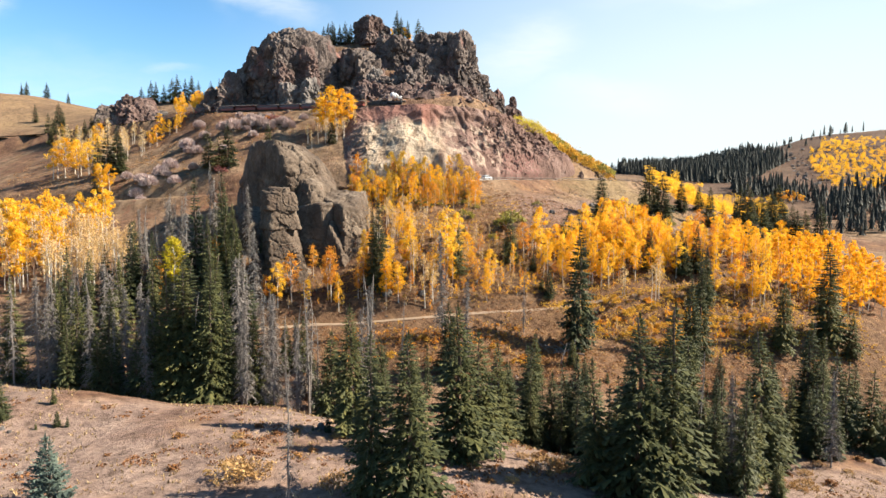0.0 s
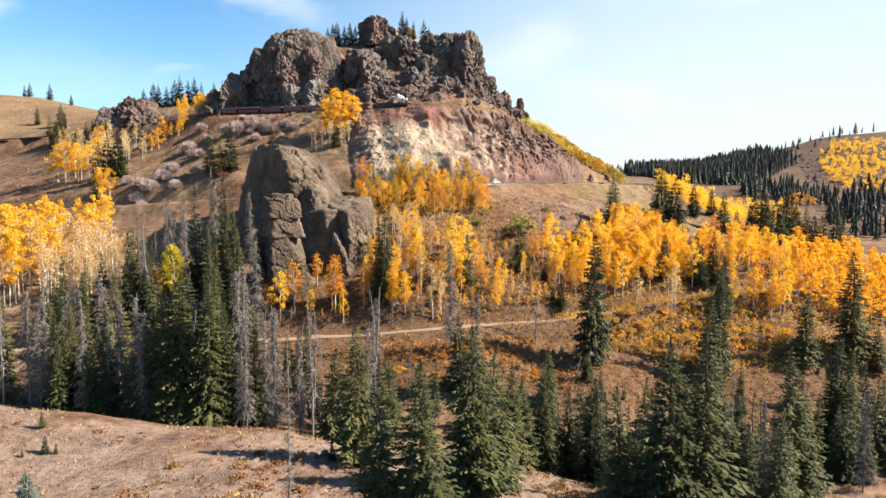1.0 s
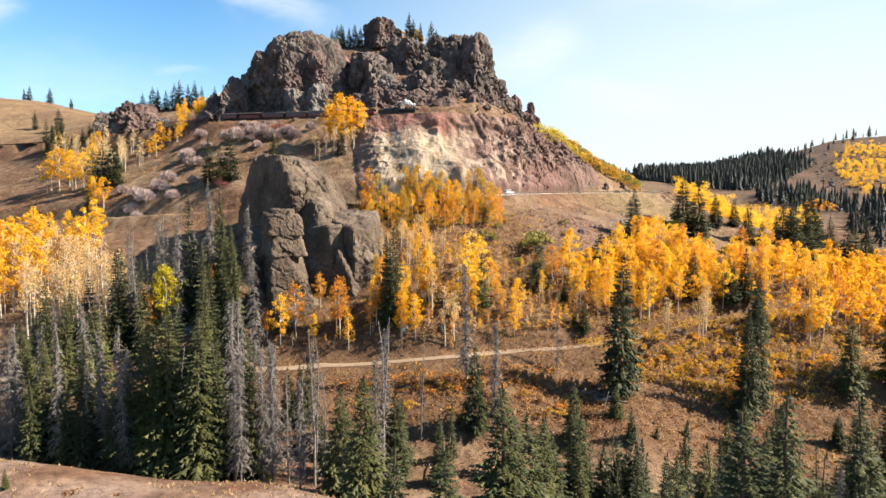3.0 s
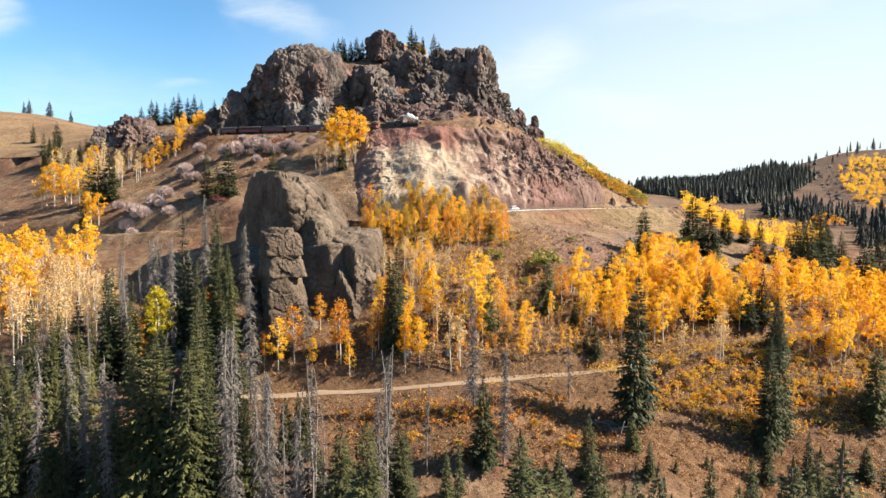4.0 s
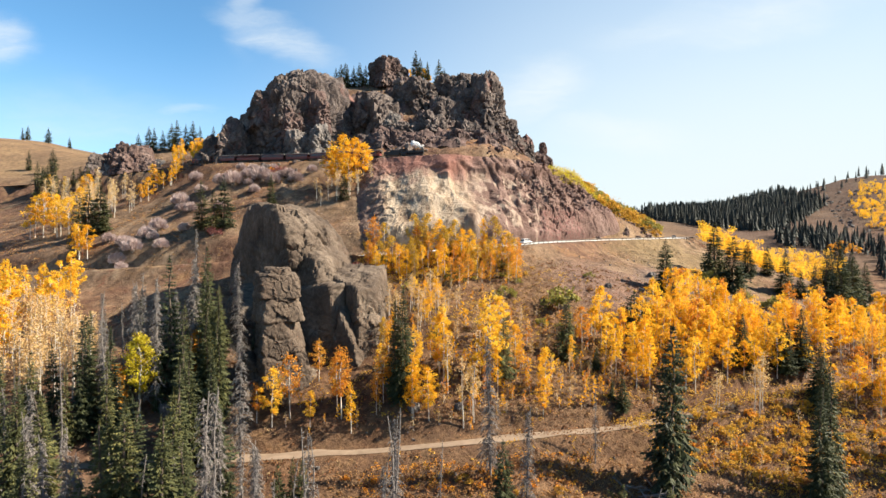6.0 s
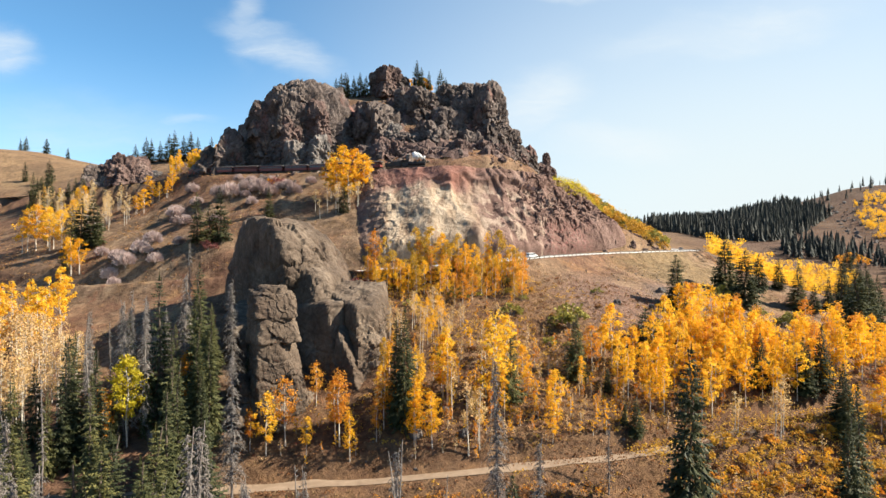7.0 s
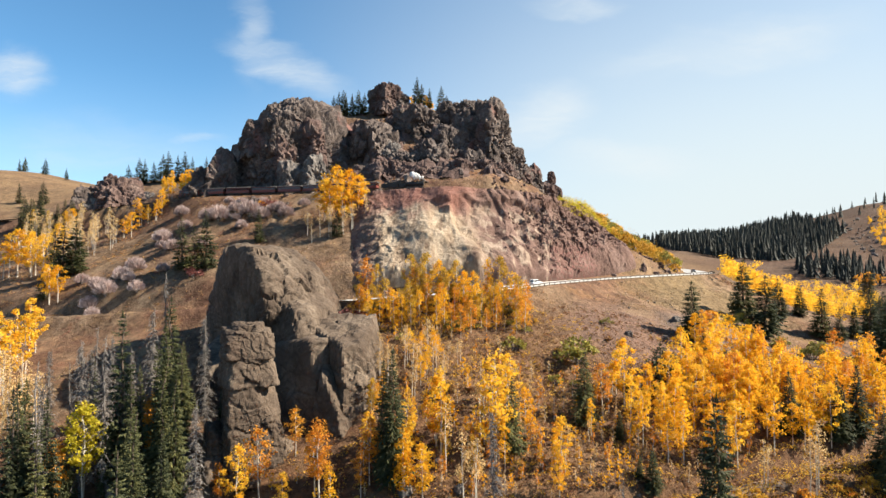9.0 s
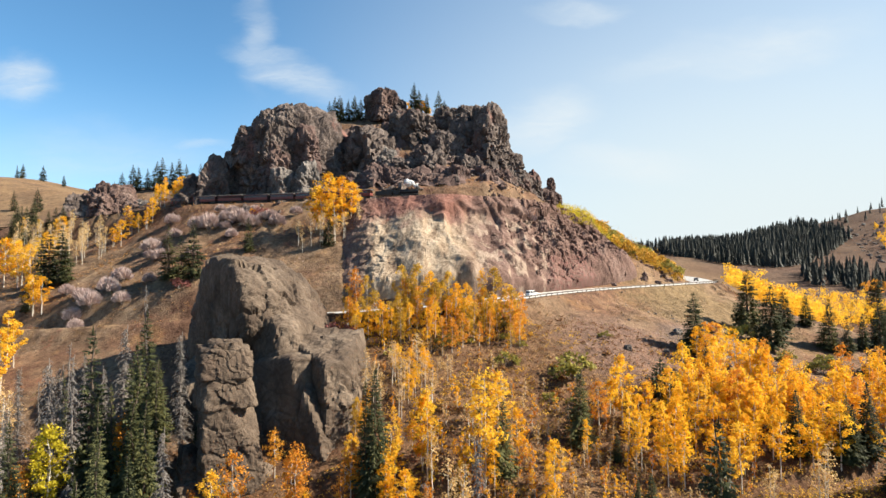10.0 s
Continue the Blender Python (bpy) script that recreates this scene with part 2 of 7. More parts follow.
def ground_material():
    """Autumn hillside: dry grass, rusty undergrowth, bare pinkish soil and scattered stones."""
    m, n, l, b = material("hillside_ground", 0.97, 0.1)
    p = coords(n)
    sep = n.new("ShaderNodeSeparateXYZ")
    l.new(p, sep.inputs["Vector"])
    big = noise_node(n, l, p, 0.022, 5, 0.6)
    midn = noise_node(n, l, p, 0.14, 5, 0.65)
    fine = noise_node(n, l, p, 1.1, 6, 0.75)
    grass = ramp(n, l, midn, [(0.3, (0.1, 0.067, 0.043)), (0.5, (0.178, 0.125, 0.082)), (0.7, (0.265, 0.195, 0.13))])
    rust = ramp(n, l, midn, [(0.3, (0.088, 0.05, 0.035)), (0.52, (0.155, 0.092, 0.06)), (0.7, (0.23, 0.145, 0.085))])
    soil = ramp(n, l, midn, [(0.3, (0.165, 0.12, 0.1)), (0.55, (0.245, 0.185, 0.155)), (0.75, (0.29, 0.225, 0.188))])
    col = mix(n, l, stepped(n, l, big, 0.42, 0.58), grass, rust)
    # golden and dark red undergrowth in patches
    gold = stepped(n, l, noise_node(n, l, p, 0.075, 5, 0.7), 0.54, 0.66, 0.0, 0.32)
    col = mix(n, l, gold, col, (0.29, 0.18, 0.075))
    wine = stepped(n, l, noise_node(n, l, p, 0.1, 5, 0.75, (1.0, 1.3, 1.0)), 0.57, 0.68, 0.0, 0.6)
    col = mix(n, l, wine, col, (0.15, 0.06, 0.04))
    # the near meadow is trampled, bare and pale
    y = math_node(n, l, "ADD", sep.outputs["Y"], math_node(n, l, "MULTIPLY", midn, 14.0))
    meadow = math_node(n, l, "MULTIPLY", stepped(n, l, y, 134.0, 120.0), 0.85)
    col = mix(n, l, math_node(n, l, "MULTIPLY", meadow, stepped(n, l, big, 0.66, 0.5)), col, soil)
    # the slope between the roads is thick with russet undergrowth
    russet = ramp(n, l, noise_node(n, l, p, 0.3, 5, 0.7), [(0.3, (0.072, 0.04, 0.024)), (0.5, (0.125, 0.074, 0.042)), (0.7, (0.2, 0.125, 0.066))])
    band = math_node(n, l, "MULTIPLY", stepped(n, l, y, 140.0, 156.0), stepped(n, l, y, 262.0, 240.0))
    band = math_node(n, l, "MULTIPLY", band, stepped(n, l, sep.outputs["X"], -60.0, -45.0))
    col = mix(n, l, math_node(n, l, "MULTIPLY", band, 0.8), col, russet)
    # straw grass on the road bank by the bend and bare pink soil below the highway
    for (cx, cy), radius, shade, most in (((88, 292), 40.0, (0.19, 0.145, 0.08), 0.75), ((46, 232), 26.0, (0.175, 0.12, 0.1), 0.6), ((70, 248), 16.0, (0.18, 0.145, 0.125), 0.6)):
        dist = math_node(n, l, "SQRT", math_node(n, l, "ADD", math_node(n, l, "POWER", math_node(n, l, "SUBTRACT", sep.outputs["X"], cx), 2.0), math_node(n, l, "POWER", math_node(n, l, "SUBTRACT", sep.outputs["Y"], cy), 2.0)))
        dist = math_node(n, l, "ADD", dist, math_node(n, l, "MULTIPLY", midn, 0.9 * radius))
        col = mix(n, l, stepped(n, l, dist, 1.5 * radius, 0.9 * radius, 0.0, most), col, shade)
    # far hills are plain straw
    far = stepped(n, l, sep.outputs["Y"], 400.0, 480.0, 0.0, 0.75)
    grey_hill = ramp(n, l, noise_node(n, l, p, 0.02, 6, 0.7), [(0.35, (0.05, 0.036, 0.03)), (0.5, (0.09, 0.062, 0.05)), (0.68, (0.14, 0.104, 0.076))])
    straw = ramp(n, l, noise_node(n, l, p, 0.018, 6, 0.7), [(0.35, (0.1, 0.072, 0.048)), (0.5, (0.2, 0.14, 0.082)), (0.68, (0.28, 0.2, 0.11))])
    col = mix(n, l, far, col, mix(n, l, stepped(n, l, sep.outputs["X"], 120.0, 260.0), straw, grey_hill))
    tuft = ramp(n, l, fine, [(0.28, (0.42, 0.4, 0.36)), (0.55, (1, 1, 1)), (0.8, (1.22, 1.2, 1.15))])
    col = mix(n, l, 0.7, col, tuft, "MULTIPLY")
    clump = ramp(n, l, noise_node(n, l, p, 0.42, 4, 0.7), [(0.3, (0.4, 0.36, 0.32)), (0.5, (1, 1, 1)), (0.72, (1.3, 1.24, 1.12))])
    col = mix(n, l, 0.8, col, clump, "MULTIPLY")
    spots = n.new("ShaderNodeTexVoronoi")
    spots.inputs["Scale"].default_value = 0.55
    l.new(p, spots.inputs["Vector"])
    stone = stepped(n, l, spots.outputs["Distance"], 0.2, 0.12)
    some = stepped(n, l, noise_node(n, l, p, 0.06, 3, 0.6), 0.56, 0.66)
    col = mix(n, l, math_node(n, l, "MULTIPLY", math_node(n, l, "MULTIPLY", stone, some), 0.6), col, (0.33, 0.28, 0.25))
    col = mix(n, l, 1.0, col, (0.93, 0.88, 0.88), "MULTIPLY")
    l.new(col, b.inputs["Base Color"])
    bumped(n, l, b, math_node(n, l, "ADD", fine, math_node(n, l, "MULTIPLY", midn, 2.0)), 0.8, 0.6)
    return m


hillside_ground = ground_material()


def plain_material(name, a, c, scale=2.0, rough=0.8, metal=0.0, bump=0.1, where="object", spec=0.3):
    m, n, l, b = material(name, rough, spec)
    p = coords(n, where)
    a, c = (tuple(0.82 * v for v in k) for k in (a, c))
    f = noise_node(n, l, p, scale, 5, 0.65)
    l.new(ramp(n, l, f, [(0.3, a), (0.7, c)]), b.inputs["Base Color"])
    b.inputs["Metallic"].default_value = metal
    if bump:
        bumped(n, l, b, f, 0.5, bump)
    return m


def leaf_material(name, stops, through_light=0.35, per_object=0.5, rough=0.7):
    """Leaves and needles: each clump and each plant has its own shade; light comes through."""
    m, n, l, b = material(name, rough, 0.2)
    stops = [(at, tuple(0.84 * v for v in c)) for at, c in stops]
    geo = n.new("ShaderNodeNewGeometry")
    info = n.new("ShaderNodeObjectInfo")
    f = math_node(n, l, "ADD", math_node(n, l, "MULTIPLY", geo.outputs["Random Per Island"], 1.0 - per_object), math_node(n, l, "MULTIPLY", info.outputs["Random"], per_object))
    col = ramp(n, l, f, stops)
    l.new(col, b.inputs["Base Color"])
    if through_light:
        tr = n.new("ShaderNodeBsdfTranslucent")
        l.new(col, tr.inputs["Color"])
        ms = n.new("ShaderNodeMixShader")
        ms.inputs["Fac"].default_value = through_light
        l.new(b.outputs["BSDF"], ms.inputs[1])
        l.new(tr.outputs["BSDF"], ms.inputs[2])
        l.new(ms.outputs["Shader"], n["Material Output"].inputs["Surface"])
    return m


needles = leaf_material("spruce_needles", [(0.1, (0.034, 0.041, 0.022)), (0.45, (0.064, 0.071, 0.031)), (0.75, (0.104, 0.104, 0.038)), (0.95, (0.165, 0.147, 0.05))], 0.2, 0.5, 0.6)
needles_blue = leaf_material("blue_spruce_needles", [(0.2, (0.05, 0.075, 0.06)), (0.8, (0.11, 0.14, 0.115))], 0.1, 0.4, 0.6)
needles_far = leaf_material("far_conifer_needles", [(0.1, (0.02, 0.024, 0.021)), (0.9, (0.045, 0.05, 0.042))], 0.0, 0.0, 0.7)
aspen_gold = leaf_material("aspen_gold_leaves", [(0.1, (0.82, 0.41, 0.022)), (0.4, (0.89, 0.495, 0.03)), (0.7, (0.92, 0.555, 0.042)), (0.95, (0.94, 0.62, 0.08))], 0.6, 0.62)
aspen_orange = leaf_material("aspen_orange_leaves", [(0.1, (0.6, 0.22, 0.03)), (0.5, (0.74, 0.33, 0.04)), (0.9, (0.82, 0.44, 0.06))], 0.55, 0.5)
aspen_green = leaf_material("aspen_turning_leaves", [(0.1, (0.4, 0.25, 0.035)), (0.5, (0.6, 0.37, 0.045)), (0.9, (0.76, 0.48, 0.06))], 0.45, 0.5)
aspen_lime = leaf_material("aspen_lime_leaves", [(0.1, (0.5, 0.42, 0.03)), (0.5, (0.66, 0.53, 0.04)), (0.9, (0.82, 0.62, 0.06))], 0.5, 0.5)
aspen_thin = leaf_material("aspen_thin_leaves", [(0.1, (0.56, 0.36, 0.16)), (0.6, (0.7, 0.48, 0.22)), (0.9, (0.78, 0.58, 0.28))], 0.4, 0.5)
brush_rust = leaf_material("rusty_brush_leaves", [(0.1, (0.16, 0.07, 0.035)), (0.5, (0.3, 0.14, 0.055)), (0.9, (0.42, 0.23, 0.075))], 0.2, 0.5)
brush_gold = leaf_material("golden_brush_leaves", [(0.1, (0.42, 0.22, 0.04)), (0.5, (0.62, 0.35, 0.045)), (0.9, (0.74, 0.46, 0.07))], 0.35, 0.5)
brush_mauve = leaf_material("bare_mauve_twigs", [(0.1, (0.34, 0.25, 0.23)), (0.5, (0.46, 0.35, 0.325)), (0.9, (0.58, 0.455, 0.42))], 0.1, 0.6)
brush_tan = leaf_material("tan_brush_leaves", [(0.1, (0.26, 0.14, 0.06)), (0.5, (0.38, 0.22, 0.09)), (0.9, (0.5, 0.32, 0.13))], 0.25, 0.4)
brush_wine = leaf_material("wine_red_leaves", [(0.1, (0.13, 0.045, 0.045)), (0.9, (0.27, 0.1, 0.085))], 0.25, 0.5)
brush_green = leaf_material("olive_brush_leaves", [(0.1, (0.16, 0.15, 0.04)), (0.6, (0.3, 0.26, 0.06)), (0.9, (0.46, 0.4, 0.06))], 0.3, 0.5)
grass_dry = leaf_material("dry_grass_blades", [(0.1, (0.22, 0.13, 0.065)), (0.5, (0.36, 0.24, 0.12)), (0.9, (0.48, 0.35, 0.18))], 0.2, 0.0)
bark_spruce = plain_material("spruce_bark", (0.06, 0.045, 0.036), (0.15, 0.115, 0.09), 6.0, 0.95)
bark_aspen = plain_material("aspen_bark", (0.42, 0.37, 0.3), (0.7, 0.64, 0.55), 3.0, 0.85)
bark_dead = plain_material("silver_deadwood", (0.13, 0.112, 0.1), (0.29, 0.252, 0.228), 5.0, 0.95)
# asphalt base colour kept paler than the pavement's own, with sun glare painted in
asphalt = plain_material("sunlit_asphalt", (0.36, 0.35, 0.335), (0.46, 0.45, 0.43), 0.5, 0.55, 0.0, 0.02, "world", 0.5)
dirt = plain_material("packed_dirt", (0.2, 0.143, 0.1), (0.32, 0.238, 0.172), 0.35, 0.97, 0.0, 0.15, "world", 0.1)
paint_line = plain_material("road_paint", (0.66, 0.64, 0.6), (0.8, 0.78, 0.74), 2.0, 0.7, 0.0, 0.0, "world")
rail_steel = plain_material("rail_steel", (0.1, 0.085, 0.075), (0.19, 0.165, 0.145), 3.0, 0.5, 0.7, 0.01)
guard_steel = plain_material("weathered_guardrail_steel", (0.08, 0.065, 0.055), (0.16, 0.135, 0.115), 2.0, 0.7, 0.4, 0.01)
ballast = plain_material("ballast_gravel", (0.1, 0.085, 0.075), (0.24, 0.2, 0.175), 2.5, 0.97, 0.0, 0.2, "world", 0.1)
tie_wood = plain_material("tarred_tie_wood", (0.05, 0.038, 0.03), (0.12, 0.095, 0.075), 3.0, 0.9)
loco_black = plain_material("engine_black_paint", (0.018, 0.018, 0.019), (0.045, 0.043, 0.042), 1.5, 0.45, 0.2, 0.01)
coach_red = plain_material("tuscan_red_coach_paint", (0.13, 0.035, 0.03), (0.22, 0.062, 0.05), 1.2, 0.5, 0.0, 0.0)
roof_dark = plain_material("coach_roof_canvas", (0.05, 0.045, 0.043), (0.11, 0.1, 0.095), 1.0, 0.85)
brass = plain_material("polished_brass", (0.5, 0.34, 0.12), (0.66, 0.47, 0.2), 3.0, 0.35, 1.0, 0.0)
window_dark = plain_material("dark_window_glass", (0.012, 0.014, 0.016), (0.03, 0.034, 0.038), 1.0, 0.12, 0.0, 0.0, "object", 0.6)
paint_white = plain_material("white_car_paint", (0.74, 0.74, 0.74), (0.82, 0.82, 0.81), 0.5, 0.3, 0.0, 0.0, "object", 0.5)
paint_silver = plain_material("silver_van_paint", (0.42, 0.42, 0.42), (0.52, 0.52, 0.51), 0.5, 0.35, 0.3, 0.0, "object", 0.5)
paint_grey = plain_material("grey_car_paint", (0.07, 0.075, 0.085), (0.11, 0.115, 0.125), 0.5, 0.3, 0.2, 0.0, "object", 0.5)
rubber = plain_material("tyre_rubber", (0.015, 0.015, 0.015), (0.04, 0.038, 0.036), 8.0, 0.9)
steam_white = leaf_material("white_steam", [(0.1, (0.85, 0.85, 0.86)), (0.9, (0.92, 0.92, 0.92))], 0.5, 0.0, 1.0)


# ---- noise and the shape of the land (numbers only, no scene data) ----
def hash3(ix, iy, iz, seed):
    h = (ix * 374761393 + iy * 668265263 + iz * 1274126177 + seed * 974634777) & 0xFFFFFFFF
    h = ((h ^ (h >> 13)) * 1274126177) & 0xFFFFFFFF
    return ((h ^ (h >> 16)) & 0xFFFFFF) / 16777215.0


def vnoise(p, seed=0):
    """Smooth value noise in -1..1 at an (n, 3) array of points."""
    p = np.asarray(p, float)
    i = np.floor(p).astype(np.int64)
    f = p - i
    f = f * f * f * (f * (f * 6 - 15) + 10)
    out = 0.0
    for dx in (0, 1):
        wx = f[:, 0] if dx else 1 - f[:, 0]
        for dy in (0, 1):
            wy = f[:, 1] if dy else 1 - f[:, 1]
            for dz in (0, 1):
                wz = f[:, 2] if dz else 1 - f[:, 2]
                out = out + wx * wy * wz * hash3(i[:, 0] + dx, i[:, 1] + dy, i[:, 2] + dz, seed)
    return out * 2 - 1


def fbm(p, octaves=4, seed=0, gain=0.5):
    total, amp, size = 0.0, 1.0, 0.0
    p = np.asarray(p, float)
    for k in range(octaves):
        total = total + amp * vnoise(p * 2.03**k + 17.3 * k, seed + k)
        size += amp
        amp *= gain
    return total / size


def ridged(p, octaves=4, seed=0, gain=0.55):
    total, amp, size = 0.0, 1.0, 0.0
    p = np.asarray(p, float)
    for k in range(octaves):
        total = total + amp * (1 - 2 * np.abs(vnoise(p * 2.07**k + 9.1 * k, seed + k)))
        size += amp
        amp *= gain
    return total / size


def worley(p, seed=0, tilt=False):
    """Distances to the nearest and second nearest of scattered points, and the nearest one's own number.
    With tilt, also the height of a slanting facet that belongs to the nearest point."""
    p = np.asarray(p, float)
    i = np.floor(p).astype(np.int64)
    d1 = np.full(len(p), 9.0)
    d2 = np.full(len(p), 9.0)
    own = np.zeros(len(p))
    at = np.zeros((len(p), 3))
    for dx in (-1, 0, 1):
        for dy in (-1, 0, 1):
            for dz in (-1, 0, 1):
                cx, cy, cz = i[:, 0] + dx, i[:, 1] + dy, i[:, 2] + dz
                q = np.stack([cx + hash3(cx, cy, cz, seed), cy + hash3(cx, cy, cz, seed + 1), cz + hash3(cx, cy, cz, seed + 2)], 1)
                d = np.sqrt(((q - p) ** 2).sum(1))
                tag = hash3(cx, cy, cz, seed + 3)
                near = d < d1
                d2 = np.where(near, d1, np.minimum(d2, d))
                own = np.where(near, tag, own)
                at = np.where(near[:, None], q, at)
                d1 = np.where(near, d, d1)
    if not tilt:
        return d1, d2, own
    slant = np.stack([np.sin(own * 91.7), np.sin(own * 57.3 + 1.0), np.sin(own * 133.1 + 2.0)], 1)
    return d1, d2, own, ((p - at) * slant).sum(1)


def sstep(a, b, x):
    t = np.clip((x - a) / (b - a), 0, 1)
    return t * t * (3 - 2 * t)


# control heights of the land (x, y, z), zone by zone
VALLEY = [
    (-160, -150, 30), (0, -150, 20), (160, -150, 8), (-140, 60, 28), (-60, 60, 23), (0, 60, 20.5), (60, 60, 13), (140, 60, 4),
    (-63, 92, 22.3), (-35, 81, 22.3), (13, 84, 19.5), (60, 95, 9.5), (110, 100, 1), (-120, 105, 27), (-64, 103, 23.5), (-32, 109, 19.6),
    (8, 102, 17), (85, 123, 3), (-130, 128, 19), (-60, 129, 13), (-20, 128, 11), (20, 128, 8), (60, 134, 3), (110, 150, 1),
    (-90, 145, 21), (-40, 150, 20), (0, 147, 20),
]
BANK = [
    (34, 151.5, 16.6), (32, 160.5, 20.6), (46, 164, 20), (68, 166, 16), (92, 176, 20), (-90, 156, 24), (-44, 160, 25), (-12, 162, 26.8), (27, 171.5, 28.4), (-17, 181, 39.5), (5, 174, 33.5),
    (74, 186, 31.5), (110, 199, 33), (-140, 165, 27), (-110, 205, 43), (-60, 182, 37), (-30, 182, 38.6), (0, 187, 43), (21, 196, 42),
    (10, 210, 51), (43, 225, 53), (62, 218, 44), (114, 240, 43), (114, 268, 48), (67, 256, 59), (80, 285, 63), (145, 245, 36), (195, 220, 20),
]
SLOPES = [
    (-250, 290, 53), (-149, 255, 58), (-112, 246, 60), (-60, 242, 63.5), (5, 243, 68), (22, 260, 69.4), (50, 291, 70.5), (88, 322, 71.5),
    (112, 350, 72), (124, 400, 72.5), (150, 500, 74), (-150, 286, 72), (-137, 315, 88), (-96, 306, 99), (-122, 336, 107), (-75, 322, 106.5),
    (-31, 302, 105), (0, 302, 105.5), (20, 313, 106), (48, 352, 104), (75, 405, 103), (-193, 372, 101), (84, 358, 82), (-58, 275, 82),
    (-100, 352, 114), (-60, 356, 126), (-40, 394, 160), (-16, 378, 147), (-24, 398, 163), (-4, 392, 156), (10, 388, 150), (10, 368, 132), (35, 380, 116), (52, 410, 114),
]
HILLS = [
    (-40, 460, 150), (-40, 620, 120), (-58, 374, 146), (-70, 394, 159), (-189, 408, 124), (-150, 406, 126), (-428, 647, 172), (-338, 600, 148), (-222, 338, 79), (-310, 514, 137), (-323, 490, 126), (-371, 550, 152), (-300, 420, 98), (-430, 480, 132),
    (-250, 620, 138), (-530, 700, 182), (-340, 330, 68), (-250, 230, 44), (176, 330, 43), (189, 396, 47), (150, 300, 52), (240, 300, 32),
    (272, 566, 76), (250, 450, 57), (404, 721, 108), (341, 768, 106), (330, 850, 104), (347, 1079, 106), (545, 860, 160), (660, 700, 155),
    (430, 520, 72), (600, 1400, 140), (0, 1300, 95), (-600, 1300, 150), (320, 150, 0), (320, -50, -6), (-320, 60, 40),
]
KNOTS = np.array(VALLEY + BANK + SLOPES + HILLS, float)
HIGHWAY = np.array([(-420, 345, 48), (-250, 292, 53), (-149, 259, 58), (-112, 250, 60), (-60, 244, 63.5), (-25, 240, 66), (5, 244, 68), (22, 259, 69.4), (50, 290, 70.6), (84, 318, 71.6), (108, 345, 72.1), (121, 385, 72.6), (136, 440, 73.5), (150, 505, 74.5), (150, 580, 78)], float)
DIRT_ROAD = np.array([(-200, 172, 20), (-140, 162, 21), (-90, 157, 24), (-44, 162.5, 24.6), (-34, 163.2, 25.3), (-24, 163.5, 25.6), (-5, 164.5, 27), (13.4, 167.5, 28.1), (27, 171, 28.2), (38, 174.5, 28.7), (56, 181, 30.6), (74, 188, 32), (110, 200, 33.2), (180, 225, 30)], float)
TRACK = np.array([(-330, 410, 101), (-250, 392, 103), (-193, 366, 105), (-160, 350, 106), (-122, 334, 107.5), (-75, 321, 107), (-45, 306, 106), (-20, 301, 106), (0, 303, 106), (20, 314, 106), (48, 352, 105), (66, 395, 105), (75, 450, 104)], float)


def multiquadric(a, b):
    return np.sqrt(((a[:, None, :] - b[None, :, :]) ** 2).sum(-1) + 144.0)


_w = np.linalg.solve(multiquadric(KNOTS[:, :2], KNOTS[:, :2]) + 0.6 * np.eye(len(KNOTS)), KNOTS[:, 2] - 60.0)


def smooth_line(line, step=3.0):
    """A line of a few posts, rounded and closely stepped."""
    pts = [line[0]]
    ext = np.vstack([2 * line[0] - line[1], line, 2 * line[-1] - line[-2]])
    for k in range(1, len(ext) - 2):
        a, b, c, d = ext[k - 1], ext[k], ext[k + 1], ext[k + 2]
        count = max(2, int(np.linalg.norm(c - b) / step))
        for t in np.linspace(0, 1, count + 1)[1:]:
            pts.append(0.5 * (2 * b + (c - a) * t + (2 * a - 5 * b + 4 * c - d) * t * t + (3 * b - a - 3 * c + d) * t**3))
    return np.array(pts)


HIGHWAY_L, DIRT_L, TRACK_L = (smooth_line(some) for some in (HIGHWAY, DIRT_ROAD, TRACK))


def along(xy, line):
    """Distance from each place to the line and the line's height there."""
    best = np.full(len(xy), 1e9)
    high = np.zeros(len(xy))
    for a, b in zip(line[:-1], line[1:]):
        d = b[:2] - a[:2]
        t = np.clip(((xy - a[:2]) @ d) / (d @ d), 0, 1)
        r = np.sqrt(((xy - a[:2] - t[:, None] * d) ** 2).sum(1))
        near = r < best
        best = np.where(near, r, best)
        high = np.where(near, a[2] + t * (b[2] - a[2]), high)
    return best, high


def bare_land(xy):
    out = np.empty(len(xy))
    for s in range(0, len(xy), 20000):
        out[s : s + 20000] = 60.0 + multiquadric(xy[s : s + 20000], KNOTS[:, :2]) @ _w
    return out


